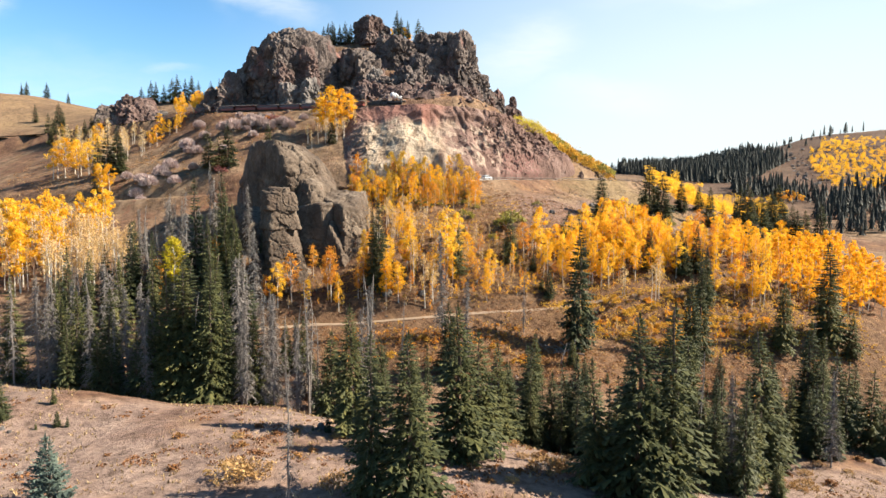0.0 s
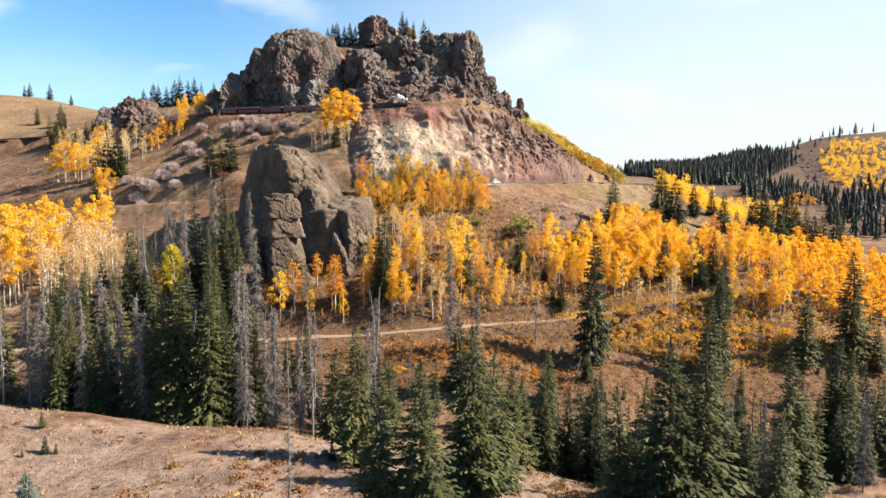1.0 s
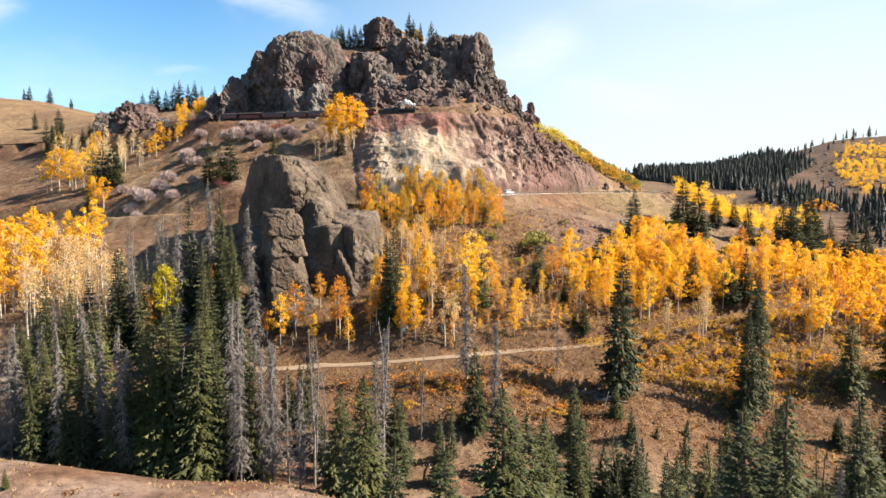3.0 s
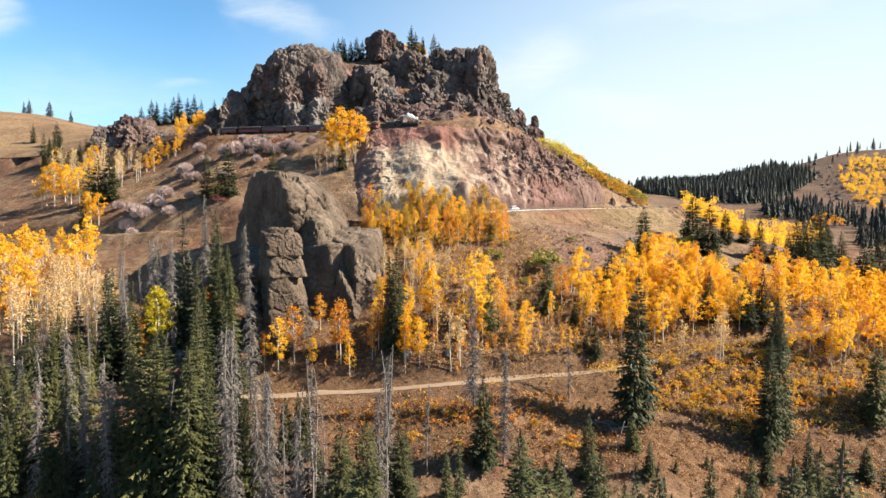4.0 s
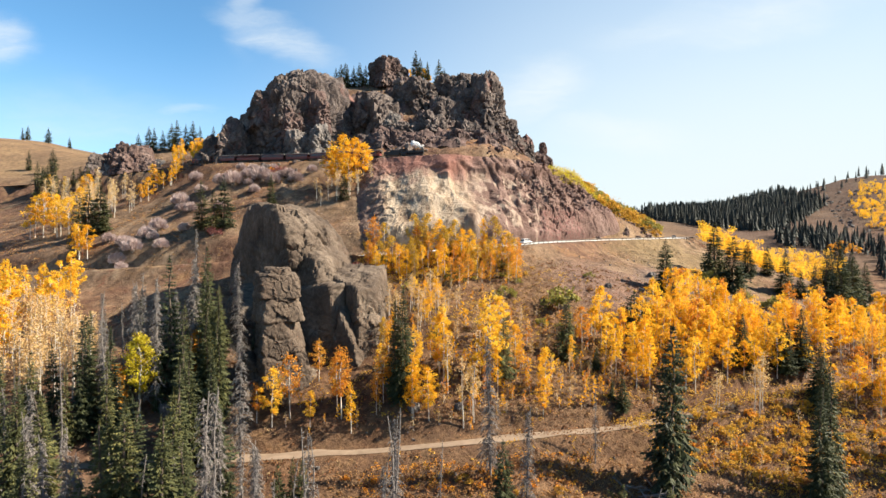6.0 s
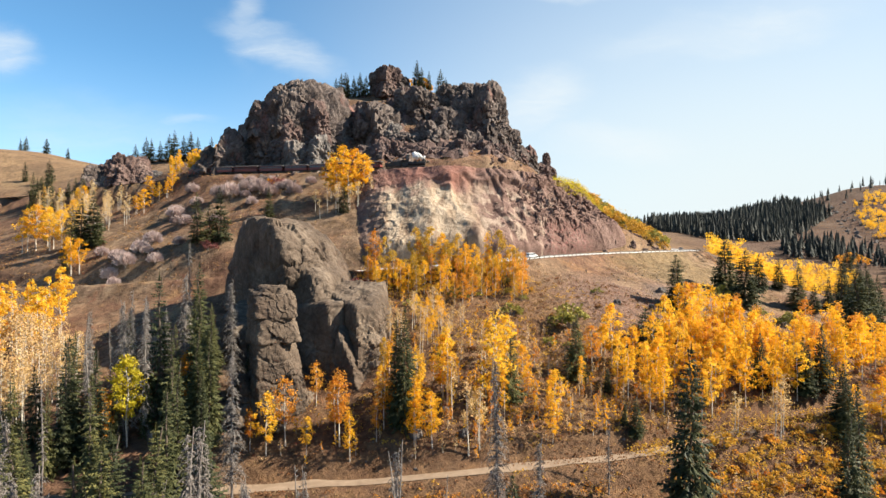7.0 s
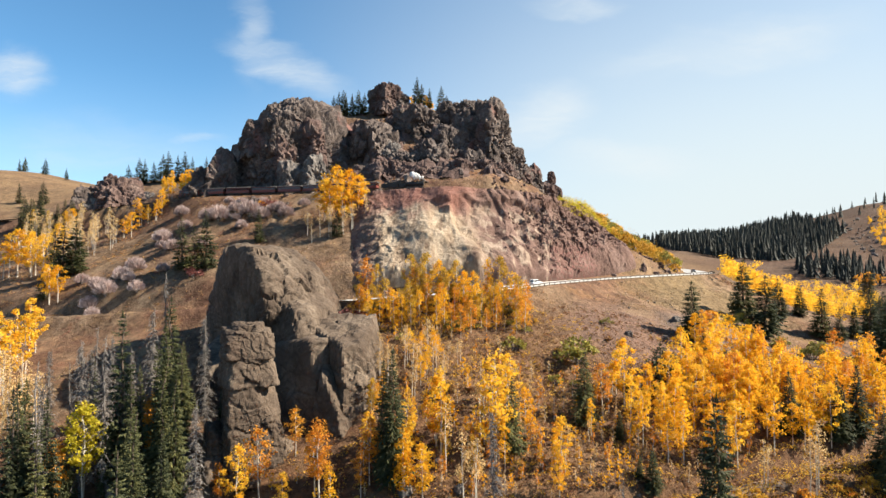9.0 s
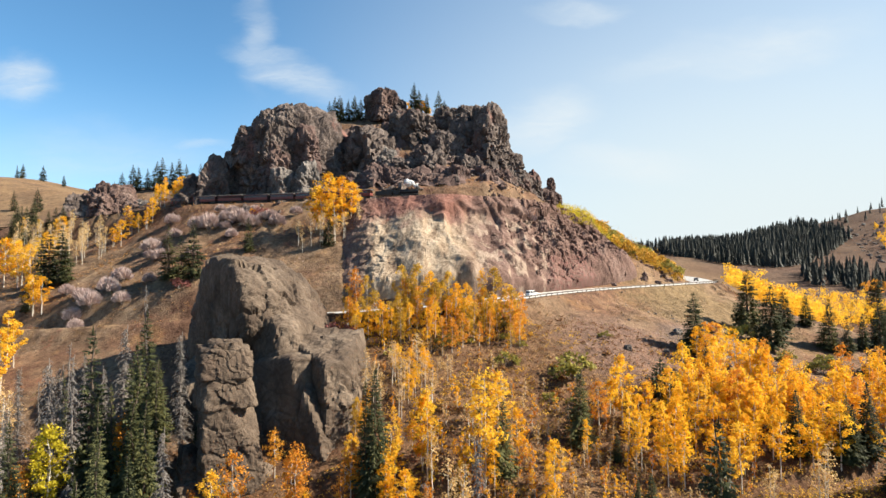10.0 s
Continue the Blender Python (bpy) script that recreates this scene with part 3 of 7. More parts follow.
def land(xy):
    """Height of the ground at an (n, 2) array of places."""
    xy = np.asarray(xy, float).reshape(-1, 2)
    z = bare_land(xy)
    p = np.c_[xy, np.zeros(len(xy))]
    rugged = sstep(225, 300, xy[:, 1]) * sstep(170, 90, np.abs(xy[:, 0] + 20))
    z = z + 0.9 * fbm(p / 22, 3, 3) + 0.35 * fbm(p / 5, 3, 8) * sstep(60, 150, xy[:, 1]) + rugged * (2.2 * ridged(p / 14, 4, 5))
    far = sstep(450, 700, xy[:, 1])
    z = z + far * 6.0 * fbm(p / 90, 3, 21)
    # a low earth bank hides the pavement west of the dome
    south = np.interp(xy[:, 0], HIGHWAY_L[HIGHWAY_L[:, 0] < 5, 0], HIGHWAY_L[HIGHWAY_L[:, 0] < 5, 1]) - xy[:, 1]
    bank = 1.5 * np.exp(-(((south - 8.0) / 1.6) ** 2)) * sstep(-30, -45, xy[:, 0])
    for line, half, soft in ((HIGHWAY_L, 6.2, 7.0), (DIRT_L, 2.5, 2.2), (TRACK_L, 3.2, 4.5)):
        near = np.nonzero((np.abs(xy[:, 1] - 300) < 320) & (xy[:, 1] > 140))[0]
        if len(near):
            d, h = along(xy[near], line)
            k = sstep(half + soft, half, d)
            z[near] = z[near] * (1 - k) + (h - 0.12) * k
    return z + bank


# ---- helpers for things and parts ----
def mesh_of(name, verts, faces, mat, smooth=False, mats=None, index=None):
    me = bpy.data.meshes.new(name)
    me.from_pydata(np.asarray(verts, float).tolist(), [], [tuple(int(i) for i in f) for f in faces] if not isinstance(faces, np.ndarray) else faces.tolist())
    for x in mats or [mat]:
        me.materials.append(x)
    if index is not None:
        me.polygons.foreach_set("material_index", index)
    if smooth:
        me.polygons.foreach_set("use_smooth", [True] * len(me.polygons))
    me.update()
    return me


def part(name, data, parent=None, label="", m=None):
    """Links a mesh as one object under a thing or a part; m is its pose in the parent's space."""
    ob = new(name, data)
    if parent is not None:
        ob.parent = parent
    if m is not None:
        ob.matrix_basis = m
    return tagged(ob, label)


def thing(name, m, label, category, group="", kind=""):
    ob = new(name)
    ob.empty_display_size = 0.5
    ob.matrix_basis = m
    return tagged(ob, label, category, group, kind)


def bm_mesh(name, bm, mat, smooth=False, mats=None):
    me = bpy.data.meshes.new(name)
    bmesh.ops.recalc_face_normals(bm, faces=bm.faces)
    bm.to_mesh(me)
    bm.free()
    for x in mats or [mat]:
        me.materials.append(x)
    if smooth:
        me.polygons.foreach_set("use_smooth", [True] * len(me.polygons))
    return me


def box(bm, size, at=(0, 0, 0), bevel=0.0, turn=None):
    m = Matrix.Translation(at) @ (turn or Matrix()) @ Matrix.Diagonal((*size, 1))
    made = bmesh.ops.create_cube(bm, size=1.0, matrix=m)
    if bevel:
        edges = list({e for v in made["verts"] for e in v.link_edges})
        bmesh.ops.bevel(bm, geom=edges, offset=bevel, segments=2, affect="EDGES", profile=0.5)
    return made


def rod(bm, a, b, r1, r2=None, sides=10):
    a, b = Vector(a), Vector(b)
    d = b - a
    m = Matrix.Translation((a + b) / 2) @ d.to_track_quat("Z", "Y").to_matrix().to_4x4()
    bmesh.ops.create_cone(bm, cap_ends=True, segments=sides, radius1=r1, radius2=r1 if r2 is None else r2, depth=d.length, matrix=m)


# ---- the ground ----
def stretch_axis(lo, core_lo, core_hi, hi, step, grow=1.09):
    out = list(np.arange(core_lo, core_hi, step))
    s, v = step, core_hi
    while v < hi:
        out.append(v)
        s = min(s * grow, 40)
        v += s
    out.append(hi)
    s, v = step, core_lo
    low = []
    while v > lo:
        s = min(s * grow, 40)
        v -= s
        low.append(max(v, lo))
    return np.array(sorted(set(low + out)))


gx = stretch_axis(-2600, -140, 130, 2600, 1.4)
gy = stretch_axis(-700, 72, 315, 4200, 1.4, 1.07)
gxx, gyy = np.meshgrid(gx, gy)
g_xy = np.c_[gxx.ravel(), gyy.ravel()]
g_z = land(g_xy)
beyond = sstep(1400, 2600, np.hypot(g_xy[:, 0], g_xy[:, 1]))
g_z = g_z * (1 - beyond) + 70.0 * beyond
# the hill is cut away behind the eroded cutting
cut_x = sstep(-40, -30, g_xy[:, 0]) * sstep(60, 48, g_xy[:, 0])
north_of = g_xy[:, 1] - np.interp(g_xy[:, 0], HIGHWAY_L[:-12, 0], HIGHWAY_L[:-12, 1])
south_of = np.interp(g_xy[:, 0], TRACK_L[:, 0], TRACK_L[:, 1]) - g_xy[:, 1]
cut = np.nonzero((cut_x > 0) & (north_of > 0) & (south_of > 0))[0]
near_d, near_h = along(g_xy[cut], TRACK_L)
g_z[cut] = np.minimum(g_z[cut], np.where(near_d < 16, near_h - 0.25 - 0.3 * np.maximum(near_d - 3.0, 0), 1e3))
g_z[cut] -= 7.0 * cut_x[cut] * sstep(11, 17, along(g_xy[cut], HIGHWAY_L)[0]) * sstep(5.5, 10, along(g_xy[cut], TRACK_L)[0])
nx, ny = len(gx), len(gy)
ids = np.arange(nx * ny).reshape(ny, nx)
g_faces = np.stack([ids[:-1, :-1].ravel(), ids[:-1, 1:].ravel(), ids[1:, 1:].ravel(), ids[1:, :-1].ravel()], 1)
ground = tagged(new("ground", mesh_of("ground", np.c_[g_xy, g_z], g_faces, hillside_ground, True)), "dry autumn mountainside of tan grass, rust brush and bare soil", "ground", kind="structure")


def ribbon(name, line, half, lift, mat, label, category, lo=0, hi=None, shift=0.0, wob=0.0):
    """A road's surface laid along a line, a little crowned."""
    pts = line[lo:hi]
    tang = np.gradient(pts[:, :2], axis=0)
    tang /= np.linalg.norm(tang, axis=1)[:, None]
    side = np.c_[tang[:, 1], -tang[:, 0]]
    cols = []
    for k, u in enumerate((-1.0, -0.5, 0.0, 0.5, 1.0)):
        ww = half + wob * vnoise(np.c_[pts[:, :2] / 6, np.full(len(pts), 3.0 * k)], 4)
        xy = pts[:, :2] + side * (u * ww + shift)[:, None] if wob else pts[:, :2] + side * (u * half + shift)
        cols.append(np.c_[xy, pts[:, 2] + lift + 0.06 * (1 - u * u)])
    v = np.stack(cols, 1).reshape(-1, 3)
    k = np.arange(len(pts) - 1)[:, None] * 5 + np.arange(4)[None]
    k = k.ravel()
    f = np.stack([k, k + 1, k + 6, k + 5], 1)
    return tagged(new(name, mesh_of(name, v, f, mat, True)), label, category, kind="structure")


road = ribbon("road", HIGHWAY_L, 5.9, 0.02, asphalt, "pale sunlit two-lane mountain highway", "road")
dirt_track = ribbon("dirt_road", DIRT_L[DIRT_L[:, 0] < 62], 2.1, 0.02, dirt, "rutted tan dirt road across the slope", "road", wob=0.9)
track_bed = ribbon("track_bed", TRACK_L, 2.1, 0.12, ballast, "grey ballast bed of the narrow-gauge railway", "track bed")


# ---- rock ----
def cube_sphere(n):
    a = np.linspace(-1, 1, n + 1)
    u, v = np.meshgrid(a, a)
    u, v = np.tan(u.ravel() * math.pi / 4), np.tan(v.ravel() * math.pi / 4)
    one = np.ones_like(u)
    sides = [(one, u, v), (-one, -u, v), (-u, one, v), (u, -one, v), (u, v, one), (-u, v, -one)]
    pts = np.concatenate([np.stack(s, 1) for s in sides])
    base = np.arange((n + 1) * (n + 1)).reshape(n + 1, n + 1)
    q = np.stack([base[:-1, :-1].ravel(), base[:-1, 1:].ravel(), base[1:, 1:].ravel(), base[1:, :-1].ravel()], 1)
    faces = np.concatenate([q + k * (n + 1) ** 2 for k in range(6)])
    key, first, inv = np.unique(np.round(pts, 5), axis=0, return_index=True, return_inverse=True)
    inv = inv.ravel()
    pts = pts[first]
    return pts / np.linalg.norm(pts, axis=1)[:, None], inv[faces]


SPHERES = {n: cube_sphere(n) for n in (5, 8, 14, 20, 24, 28, 32, 40, 56, 72)}


def crag_mesh(name, size, mat, seed, n=28, boxy=3.2, rough=0.16, cells=0.34, taper=0.15, lean=(0, 0), joints=1.0, smooth=False, zcut=0.75):
    """A rock mass: a rounded block broken by joints, ledges and gullies."""
    d, faces = SPHERES[n]
    r = (np.abs(d) ** boxy).sum(1) ** (-1 / boxy)
    size = np.array(size, float)
    q = d * r[:, None] * size / 2
    mean = float(np.cbrt(size.prod()))
    f = q / (mean * 0.42) * (1, 1, zcut) + seed * 7.31
    big = ridged(f, 5, seed, 0.55)
    bend = 0.3 * fbm(q / (mean * 0.3), 2, seed + 5)[:, None]
    c1, c2, own, face = worley(q / (mean * cells) * (1, 1, 0.6) + bend + seed * 3.7, seed, True)
    w1, w2, own2, face2 = worley(q / (mean * cells * 0.4) * (1, 1, 0.7) + bend + seed * 5.1, seed + 9, True)
    disp = 0.8 * rough * big + rough * joints * (0.45 * (own - 0.5) + 0.75 * face) - 0.3 * rough * joints * np.exp(-(c2 - c1) / 0.05)
    disp = disp + rough * joints * (0.22 * (own2 - 0.5) + 0.36 * face2) - 0.13 * rough * joints * np.exp(-(w2 - w1) / 0.06)
    disp = disp + 0.25 * rough * fbm(q / 1.1, 3, seed + 2) * min(1.0, 6.0 / mean)
    q = q + d * (disp * mean)[:, None]
    k = q[:, 2] / size[2] + 0.5
    q[:, :2] *= (1 + taper * (0.5 - k))[:, None]
    q[:, 0] += lean[0] * q[:, 2]
    q[:, 1] += lean[1] * q[:, 2]
    return mesh_of(name, q, faces, mat, smooth)


def facet_mesh(name, mat, seed, n, planes, sharp=14, step=0.8, cell=4.0, fine=0.22, bed=0.0, tall=0.75):
    """A rock mass bounded by planes (outward normal, distance from the middle), its edges worn round, then broken by
    slanting joint blocks, open cracks, level bedding and grain, all in metres."""
    d, faces = SPHERES[n]
    nrm = np.array([p[0] for p in planes], float)
    nrm /= np.linalg.norm(nrm, axis=1)[:, None]
    far = np.array([p[1] for p in planes], float)
    q = d * (((np.maximum(d @ nrm.T, 0) / far) ** sharp).sum(1) ** (-1 / sharp))[:, None]
    bend = 0.35 * fbm(q / (cell * 0.9), 2, seed + 5)[:, None]
    dip = np.stack([q[:, 0] + 0.45 * q[:, 2], q[:, 1] + 0.2 * q[:, 2], tall * (q[:, 2] - 0.35 * q[:, 0])], 1)
    c1, c2, own, face = worley(dip / cell + bend + seed * 3.7, seed, True)
    w1, w2, own2, face2 = worley(dip / (cell * 0.38) + bend + seed * 5.1, seed + 9, True)
    disp = step * (0.55 * (own - 0.5) + 1.0 * face) - 0.5 * step * np.exp(-(c2 - c1) / 0.06)
    disp = disp + step * (0.25 * (own2 - 0.5) + 0.4 * face2) - 0.16 * step * np.exp(-(w2 - w1) / 0.07)
    v1, v2, own3 = worley(q / (cell * 0.17) + bend, seed + 19)
    disp = disp + 0.16 * step * (own3 - 0.5) + fine * fbm(q / 1.3, 3, seed + 2) + 0.5 * step * fbm(q / (cell * 2.2), 2, seed + 3)
    if bed:
        level = q[:, 2] / bed + 0.5 * fbm(q / 7, 2, seed + 11)
        disp = disp - 0.9 * step * np.exp(-(((level - np.round(level)) / 0.07) ** 2))
    return mesh_of(name, q + d * disp[:, None], faces, mat, False)


def from_points(mid, *pairs):
    """Planes for facet_mesh from outward normals and a place on each."""
    out = []
    for normal, place in pairs:
        k = Vector(normal).normalized()
        out.append((tuple(k), max(1.0, k.dot(Vector(place) - Vector(mid)))))
    return out


def block_planes(w, deep, h, seed, chips=6):
    """Faces of a rough block with a blunt edge towards the south, chipped at random about its upper part."""
    rr = random.Random(seed)
    dirs = [(-0.72, -0.7, 0.12), (0.62, -0.75, 0.15), (1, 0.1, 0.12), (-1, 0.2, 0.12), (0, 1, 0), (0.12, -0.15, 1), (0, 0, -1), (0.55, -0.5, 0.65), (-0.78, -0.45, 0.42)]
    dirs = [tuple(v + rr.uniform(-0.13, 0.13) for v in k) for k in dirs]
    for _ in range(chips):
        ang = rr.uniform(0, 6.28)
        dirs.append((math.cos(ang), math.sin(ang), rr.uniform(-0.1, 0.9)))
    out = []
    for k in dirs:
        k = Vector(k).normalized()
        reach = sum(abs(c * z / 2) ** 1.55 for c, z in zip(k, (w, deep, h))) ** (1 / 1.55)
        out.append((tuple(k), reach * rr.uniform(0.88, 1.0)))
    return out


def boulder_pile(name, parent, items, seed, n=28, step=0.105, cell=0.27):
    """Crags of one rock mass: each is x, y, foot, width, height, depth, material, turn."""
    for k, (x, y, foot, w, h, deep, mat, turn) in enumerate(items):
        sink = 0.3 * h + 2.0
        size = (w * deep * (h + sink)) ** (1 / 3)
        me = facet_mesh(name, mat, seed + k * 3, n if w > 12 else max(14, n - 8), block_planes(w * 1.12, deep, h + sink, seed + k), 16, step * size, cell * size, 0.04 * size)
        part(name, me, parent, "", Matrix.Translation((x, y + deep * 0.25, foot + (h - sink) / 2)) @ Euler((0, 0, radians(turn * 0.4))).to_matrix().to_4x4())


massif = thing("rocky_summit", Matrix(), "craggy dark volcanic summit of broken brown and red rock", "rock outcrop")
WALL_MID = (-88, 350, 122)
wall_planes = from_points(
    WALL_MID, ((-0.62, -0.74, 0.22), (-89, 331, 128)), ((0.5, -0.82, 0.2), (-86, 331, 128)), ((-0.7, -0.25, 0.68), (-105, 340, 139)), ((-0.9, -0.3, 0.25), (-117, 341, 118)),
    ((0.05, -0.3, 0.95), (-86, 342, 153)), ((0.62, -0.4, 0.68), (-72, 345, 149)), ((0.9, -0.3, 0.25), (-63, 347, 136)), ((0, 1, 0.1), (-88, 374, 122)), ((0, 0, -1), (-88, 350, 92)), ((0.1, -0.75, 0.65), (-86, 336, 147)),
)
part("crag", facet_mesh("crag", rock_dark, 15, 72, wall_planes, 22, 2.6, 6.5, 0.8, 0.0, 0.7), massif, "tall dark wall of jointed volcanic rock", Matrix.Translation(WALL_MID))
MASSIF_LEFT = [
    (-123, 339, 103, 16, 20, 20, rock_dark, -30), (-128, 341, 100, 12, 14, 14, rock_dark, -20), (-114, 338, 105, 12, 27, 14, rock_dark, -38), (-80.5, 328, 108, 12, 16, 11, rock_grey, 10), (-69, 329, 112, 9, 15, 10, rock_grey, -8),
    (-84, 333.5, 118, 11, 17, 9, rock_red, 12), (-58.4, 361, 118, 19, 24, 22, rock_dark, -20), (-100, 341, 132, 12, 13, 12, rock_dark, -10), (-81, 343, 143, 9, 12.5, 10, rock_dark, 10), (-73, 340, 128, 11, 18, 10, rock_red, 8), (-91, 344, 142, 10, 11, 10, rock_dark, 0),
]
MASSIF_MID = [
    (-46.5, 357, 119, 24, 31, 22, rock_dark, 25), (-43.5, 396, 165, 15, 14.5, 12, rock_red, 10), (-50, 398, 166, 8, 10, 9, rock_dark, 30), (-36, 397, 165, 9, 8, 9, rock_dark, 30), (-22.6, 369, 140, 19, 19, 16, rock_dark, 15),
    (-31, 374, 149, 12, 11, 10, rock_dark, 40), (-15.3, 337, 118, 13, 15, 14, rock_dark, 10), (-33, 324, 106, 28, 17, 18, rock_red, -8), (-47, 330, 108, 14, 13, 12, rock_dark, -8),
    (-18, 322, 106, 19, 13, 16, rock_red, 12), (-3.3, 325, 107, 15, 17, 14, rock_red, 20), (-27, 342, 115, 26, 15, 16, rock_dark, 10), (-38, 350, 118, 13, 19, 12, rock_grey, 0),
]
MASSIF_RIGHT = [
    (-9, 358, 122, 19, 25, 18, rock_dark, 22), (0.5, 365, 128, 17, 26, 18, rock_dark, -14), (13, 364, 128, 18, 33, 20, rock_dark, -6), (-0.5, 378, 150, 18, 14, 16, rock_dark, 0), (-10, 380, 152, 11, 12, 10, rock_dark, 35),
    (23, 371, 122, 15, 17, 15, rock_dark, 10), (7.6, 334, 107, 15, 18, 15, rock_red, 25), (37.2, 387, 115, 8, 16, 9, rock_dark, 12), (25.5, 375, 112, 18, 17, 14, rock_red, 0),
    (32, 381, 113, 10, 15, 10, rock_dark, 20), (16, 347, 112, 14, 14, 13, rock_red, 40), (2, 345, 115, 14, 16, 12, rock_dark, 0), (44, 392, 112, 9, 11, 9, rock_red, 15), (9, 358, 132, 9, 15, 8, rock_red, 0), (-20, 350, 122, 12, 16, 11, rock_dark, 5),
]
boulder_pile("crag", massif, MASSIF_LEFT, 11, 28)
boulder_pile("crag", massif, MASSIF_MID, 71, 28)
boulder_pile("crag", massif, MASSIF_RIGHT, 131, 28)

pinnacle = thing("rock_pinnacle", pose(48.5, 396, 112), "pair of stacked red rock pinnacles on the ridge", "rock pinnacle")
for k, (dx, dz, w, h) in enumerate(((-0.6, 3.0, 6.4, 13.0), (-0.9, 10.5, 4.2, 7.0), (2.6, 2.0, 4.6, 11.0), (-1.1, 14.3, 3.6, 4.0))):
    part("block", crag_mesh("block", (w, w, h), rock_red, 301 + k, 14, 3.0, 0.14), pinnacle, "", pose(dx, 0, dz))

outcrop = thing("rock_outcrop", Matrix(), "small grey-pink rocky knob beside the railway", "rock outcrop")
OUTCROP = [
    (-205, 383, 99, 20, 21, 18, rock_dark, -20), (-191, 384, 100, 28, 26, 20, rock_red, 12), (-197, 379, 100, 18, 14, 14, rock_grey, 30), (-181, 383, 101, 18, 18, 16, rock_red, -10), (-203, 378, 99, 13, 12, 10, rock_red, 5), (-172, 386, 103, 14, 14, 14, rock_grey, 20),
]
boulder_pile("crag", outcrop, OUTCROP, 401, 28, 0.08, 0.26)

dome = thing("rock_dome", Matrix(), "rounded brown conglomerate rock dome with cracked lower buttresses", "rock dome")
DOME_MID = (-50, 212, 54)
dome_planes = from_points(
    DOME_MID, ((-0.76, -0.65, -0.03), (-45.5, 194.0, 62)), ((0.64, -0.75, 0.16), (-45, 194.0, 64)), ((0.55, -0.62, 0.56), (-43, 196, 73.5)), ((0.3, -0.45, 0.84), (-45.5, 199, 78.6)), ((0.05, -0.05, 0.99), (-53, 207, 80.8)),
    ((0.5, -0.05, 0.85), (-42.5, 205, 76.8)), ((0.8, -0.05, 0.6), (-37, 207, 69.5)), ((-0.82, -0.35, 0.45), (-63.5, 208, 75)), ((-0.95, -0.15, 0.28), (-68.5, 214, 66)), ((0.97, -0.05, 0.25), (-34.5, 212, 60)), ((0, 1, 0.3), (-50, 236, 56)), ((0, 0, -1), (-50, 212, 26)),
    ((0.5, -0.5, -0.7), (-43.5, 195.0, 64.0)),
)
part("dome_lobe", facet_mesh("dome_lobe", rock_tan, 527, 72, dome_planes, 15, 0.85, 5.5, 0.25, 0.0, 1.0), dome, "", Matrix.Translation(Vector(DOME_MID) + Vector((-2.8, 0, 0))))


def dome_piece(name, seed, n, mid, step, cell, *pairs, bed=0.0, sharp=30):
    part(name, facet_mesh(name, rock_tan, seed, n, from_points(mid, *pairs), sharp, step, cell, 0.2, bed), dome, "", Matrix.Translation(Vector(mid) + Vector((-1.2, 0, 0))))


# the lower lobe under the overhang, the shaded wall, the two-faced buttress, its sloping rib and the plinth stones
dome_piece("dome_lobe", 541, 40, (-40, 205, 54), 0.5, 4.5, ((-0.6, -0.78, 0.15), (-43, 195.8, 60)), ((0.6, -0.78, 0.2), (-37, 194.6, 60)), ((0.1, -0.35, 0.93), (-41, 198, 66.5)), ((0.95, -0.1, 0.25), (-34.5, 200, 58)), ((0.6, -0.1, 0.78), (-36.5, 198, 64.5)), ((-1, 0, 0), (-52, 203, 54)), ((0, 1, 0), (-41, 216, 54)), ((0, 0, -1), (-41, 203, 36)))
dome_piece("buttress", 551, 40, (-40, 201, 44), 0.32, 6.0, ((-0.5, -0.86, 0.04), (-39.5, 191.2, 48)), ((0.06, -0.12, 1), (-38.5, 194, 59.6)), ((1, -0.1, 0.05), (-30.5, 198, 48)), ((-1, -0.1, 0.1), (-51, 200, 48)), ((-0.35, -0.2, 0.9), (-45.5, 196, 57.2)), ((0, 1, 0), (-40, 216, 44)), ((0, 0, -1), (-40, 201, 26)), ((0.5, -0.85, 0.1), (-33, 189.5, 50)))
dome_piece("buttress", 557, 32, (-28, 198, 45), 0.7, 4.2, ((-0.72, -0.68, 0.06), (-31.2, 190.5, 50)), ((0.62, -0.77, 0.12), (-25, 189.3, 52)), ((0.05, -0.25, 0.96), (-27.5, 194, 59.8)), ((0.97, -0.1, 0.18), (-21.8, 196, 50)), ((0, 1, 0), (-28, 209, 45)), ((0, 0, -1), (-28, 198, 26)), ((0.6, -0.3, 0.74), (-23, 193, 58.4)), bed=6.5)
dome_piece("buttress", 563, 32, (-28.5, 190, 37), 0.6, 4.0, ((-0.5, -0.86, 0.12), (-29.5, 184.2, 40)), ((0.78, -0.3, 0.55), (-28, 186.5, 45.8)), ((0.6, -0.78, 0.15), (-24.5, 185.5, 38)), ((-0.95, -0.2, 0.2), (-33.8, 188, 46)), ((0.1, -0.2, 1), (-32, 188, 53)), ((0.97, 0, 0.25), (-20.8, 188, 38)), ((0, 1, 0), (-28.5, 200, 40)), ((0, 0, -1), (-28.5, 190, 24)))
dome_piece("buttress", 569, 24, (-60, 201, 42), 0.5, 4.0, ((-0.7, -0.7, 0.2), (-62, 196, 48)), ((0.5, -0.8, 0.3), (-58, 195, 48)), ((0, -0.3, 0.95), (-60, 199, 54)), ((-1, 0, 0.2), (-67, 202, 46)), ((1, 0, 0), (-52, 201, 42)), ((0, 1, 0), (-60, 212, 42)), ((0, 0, -1), (-60, 201, 28)))
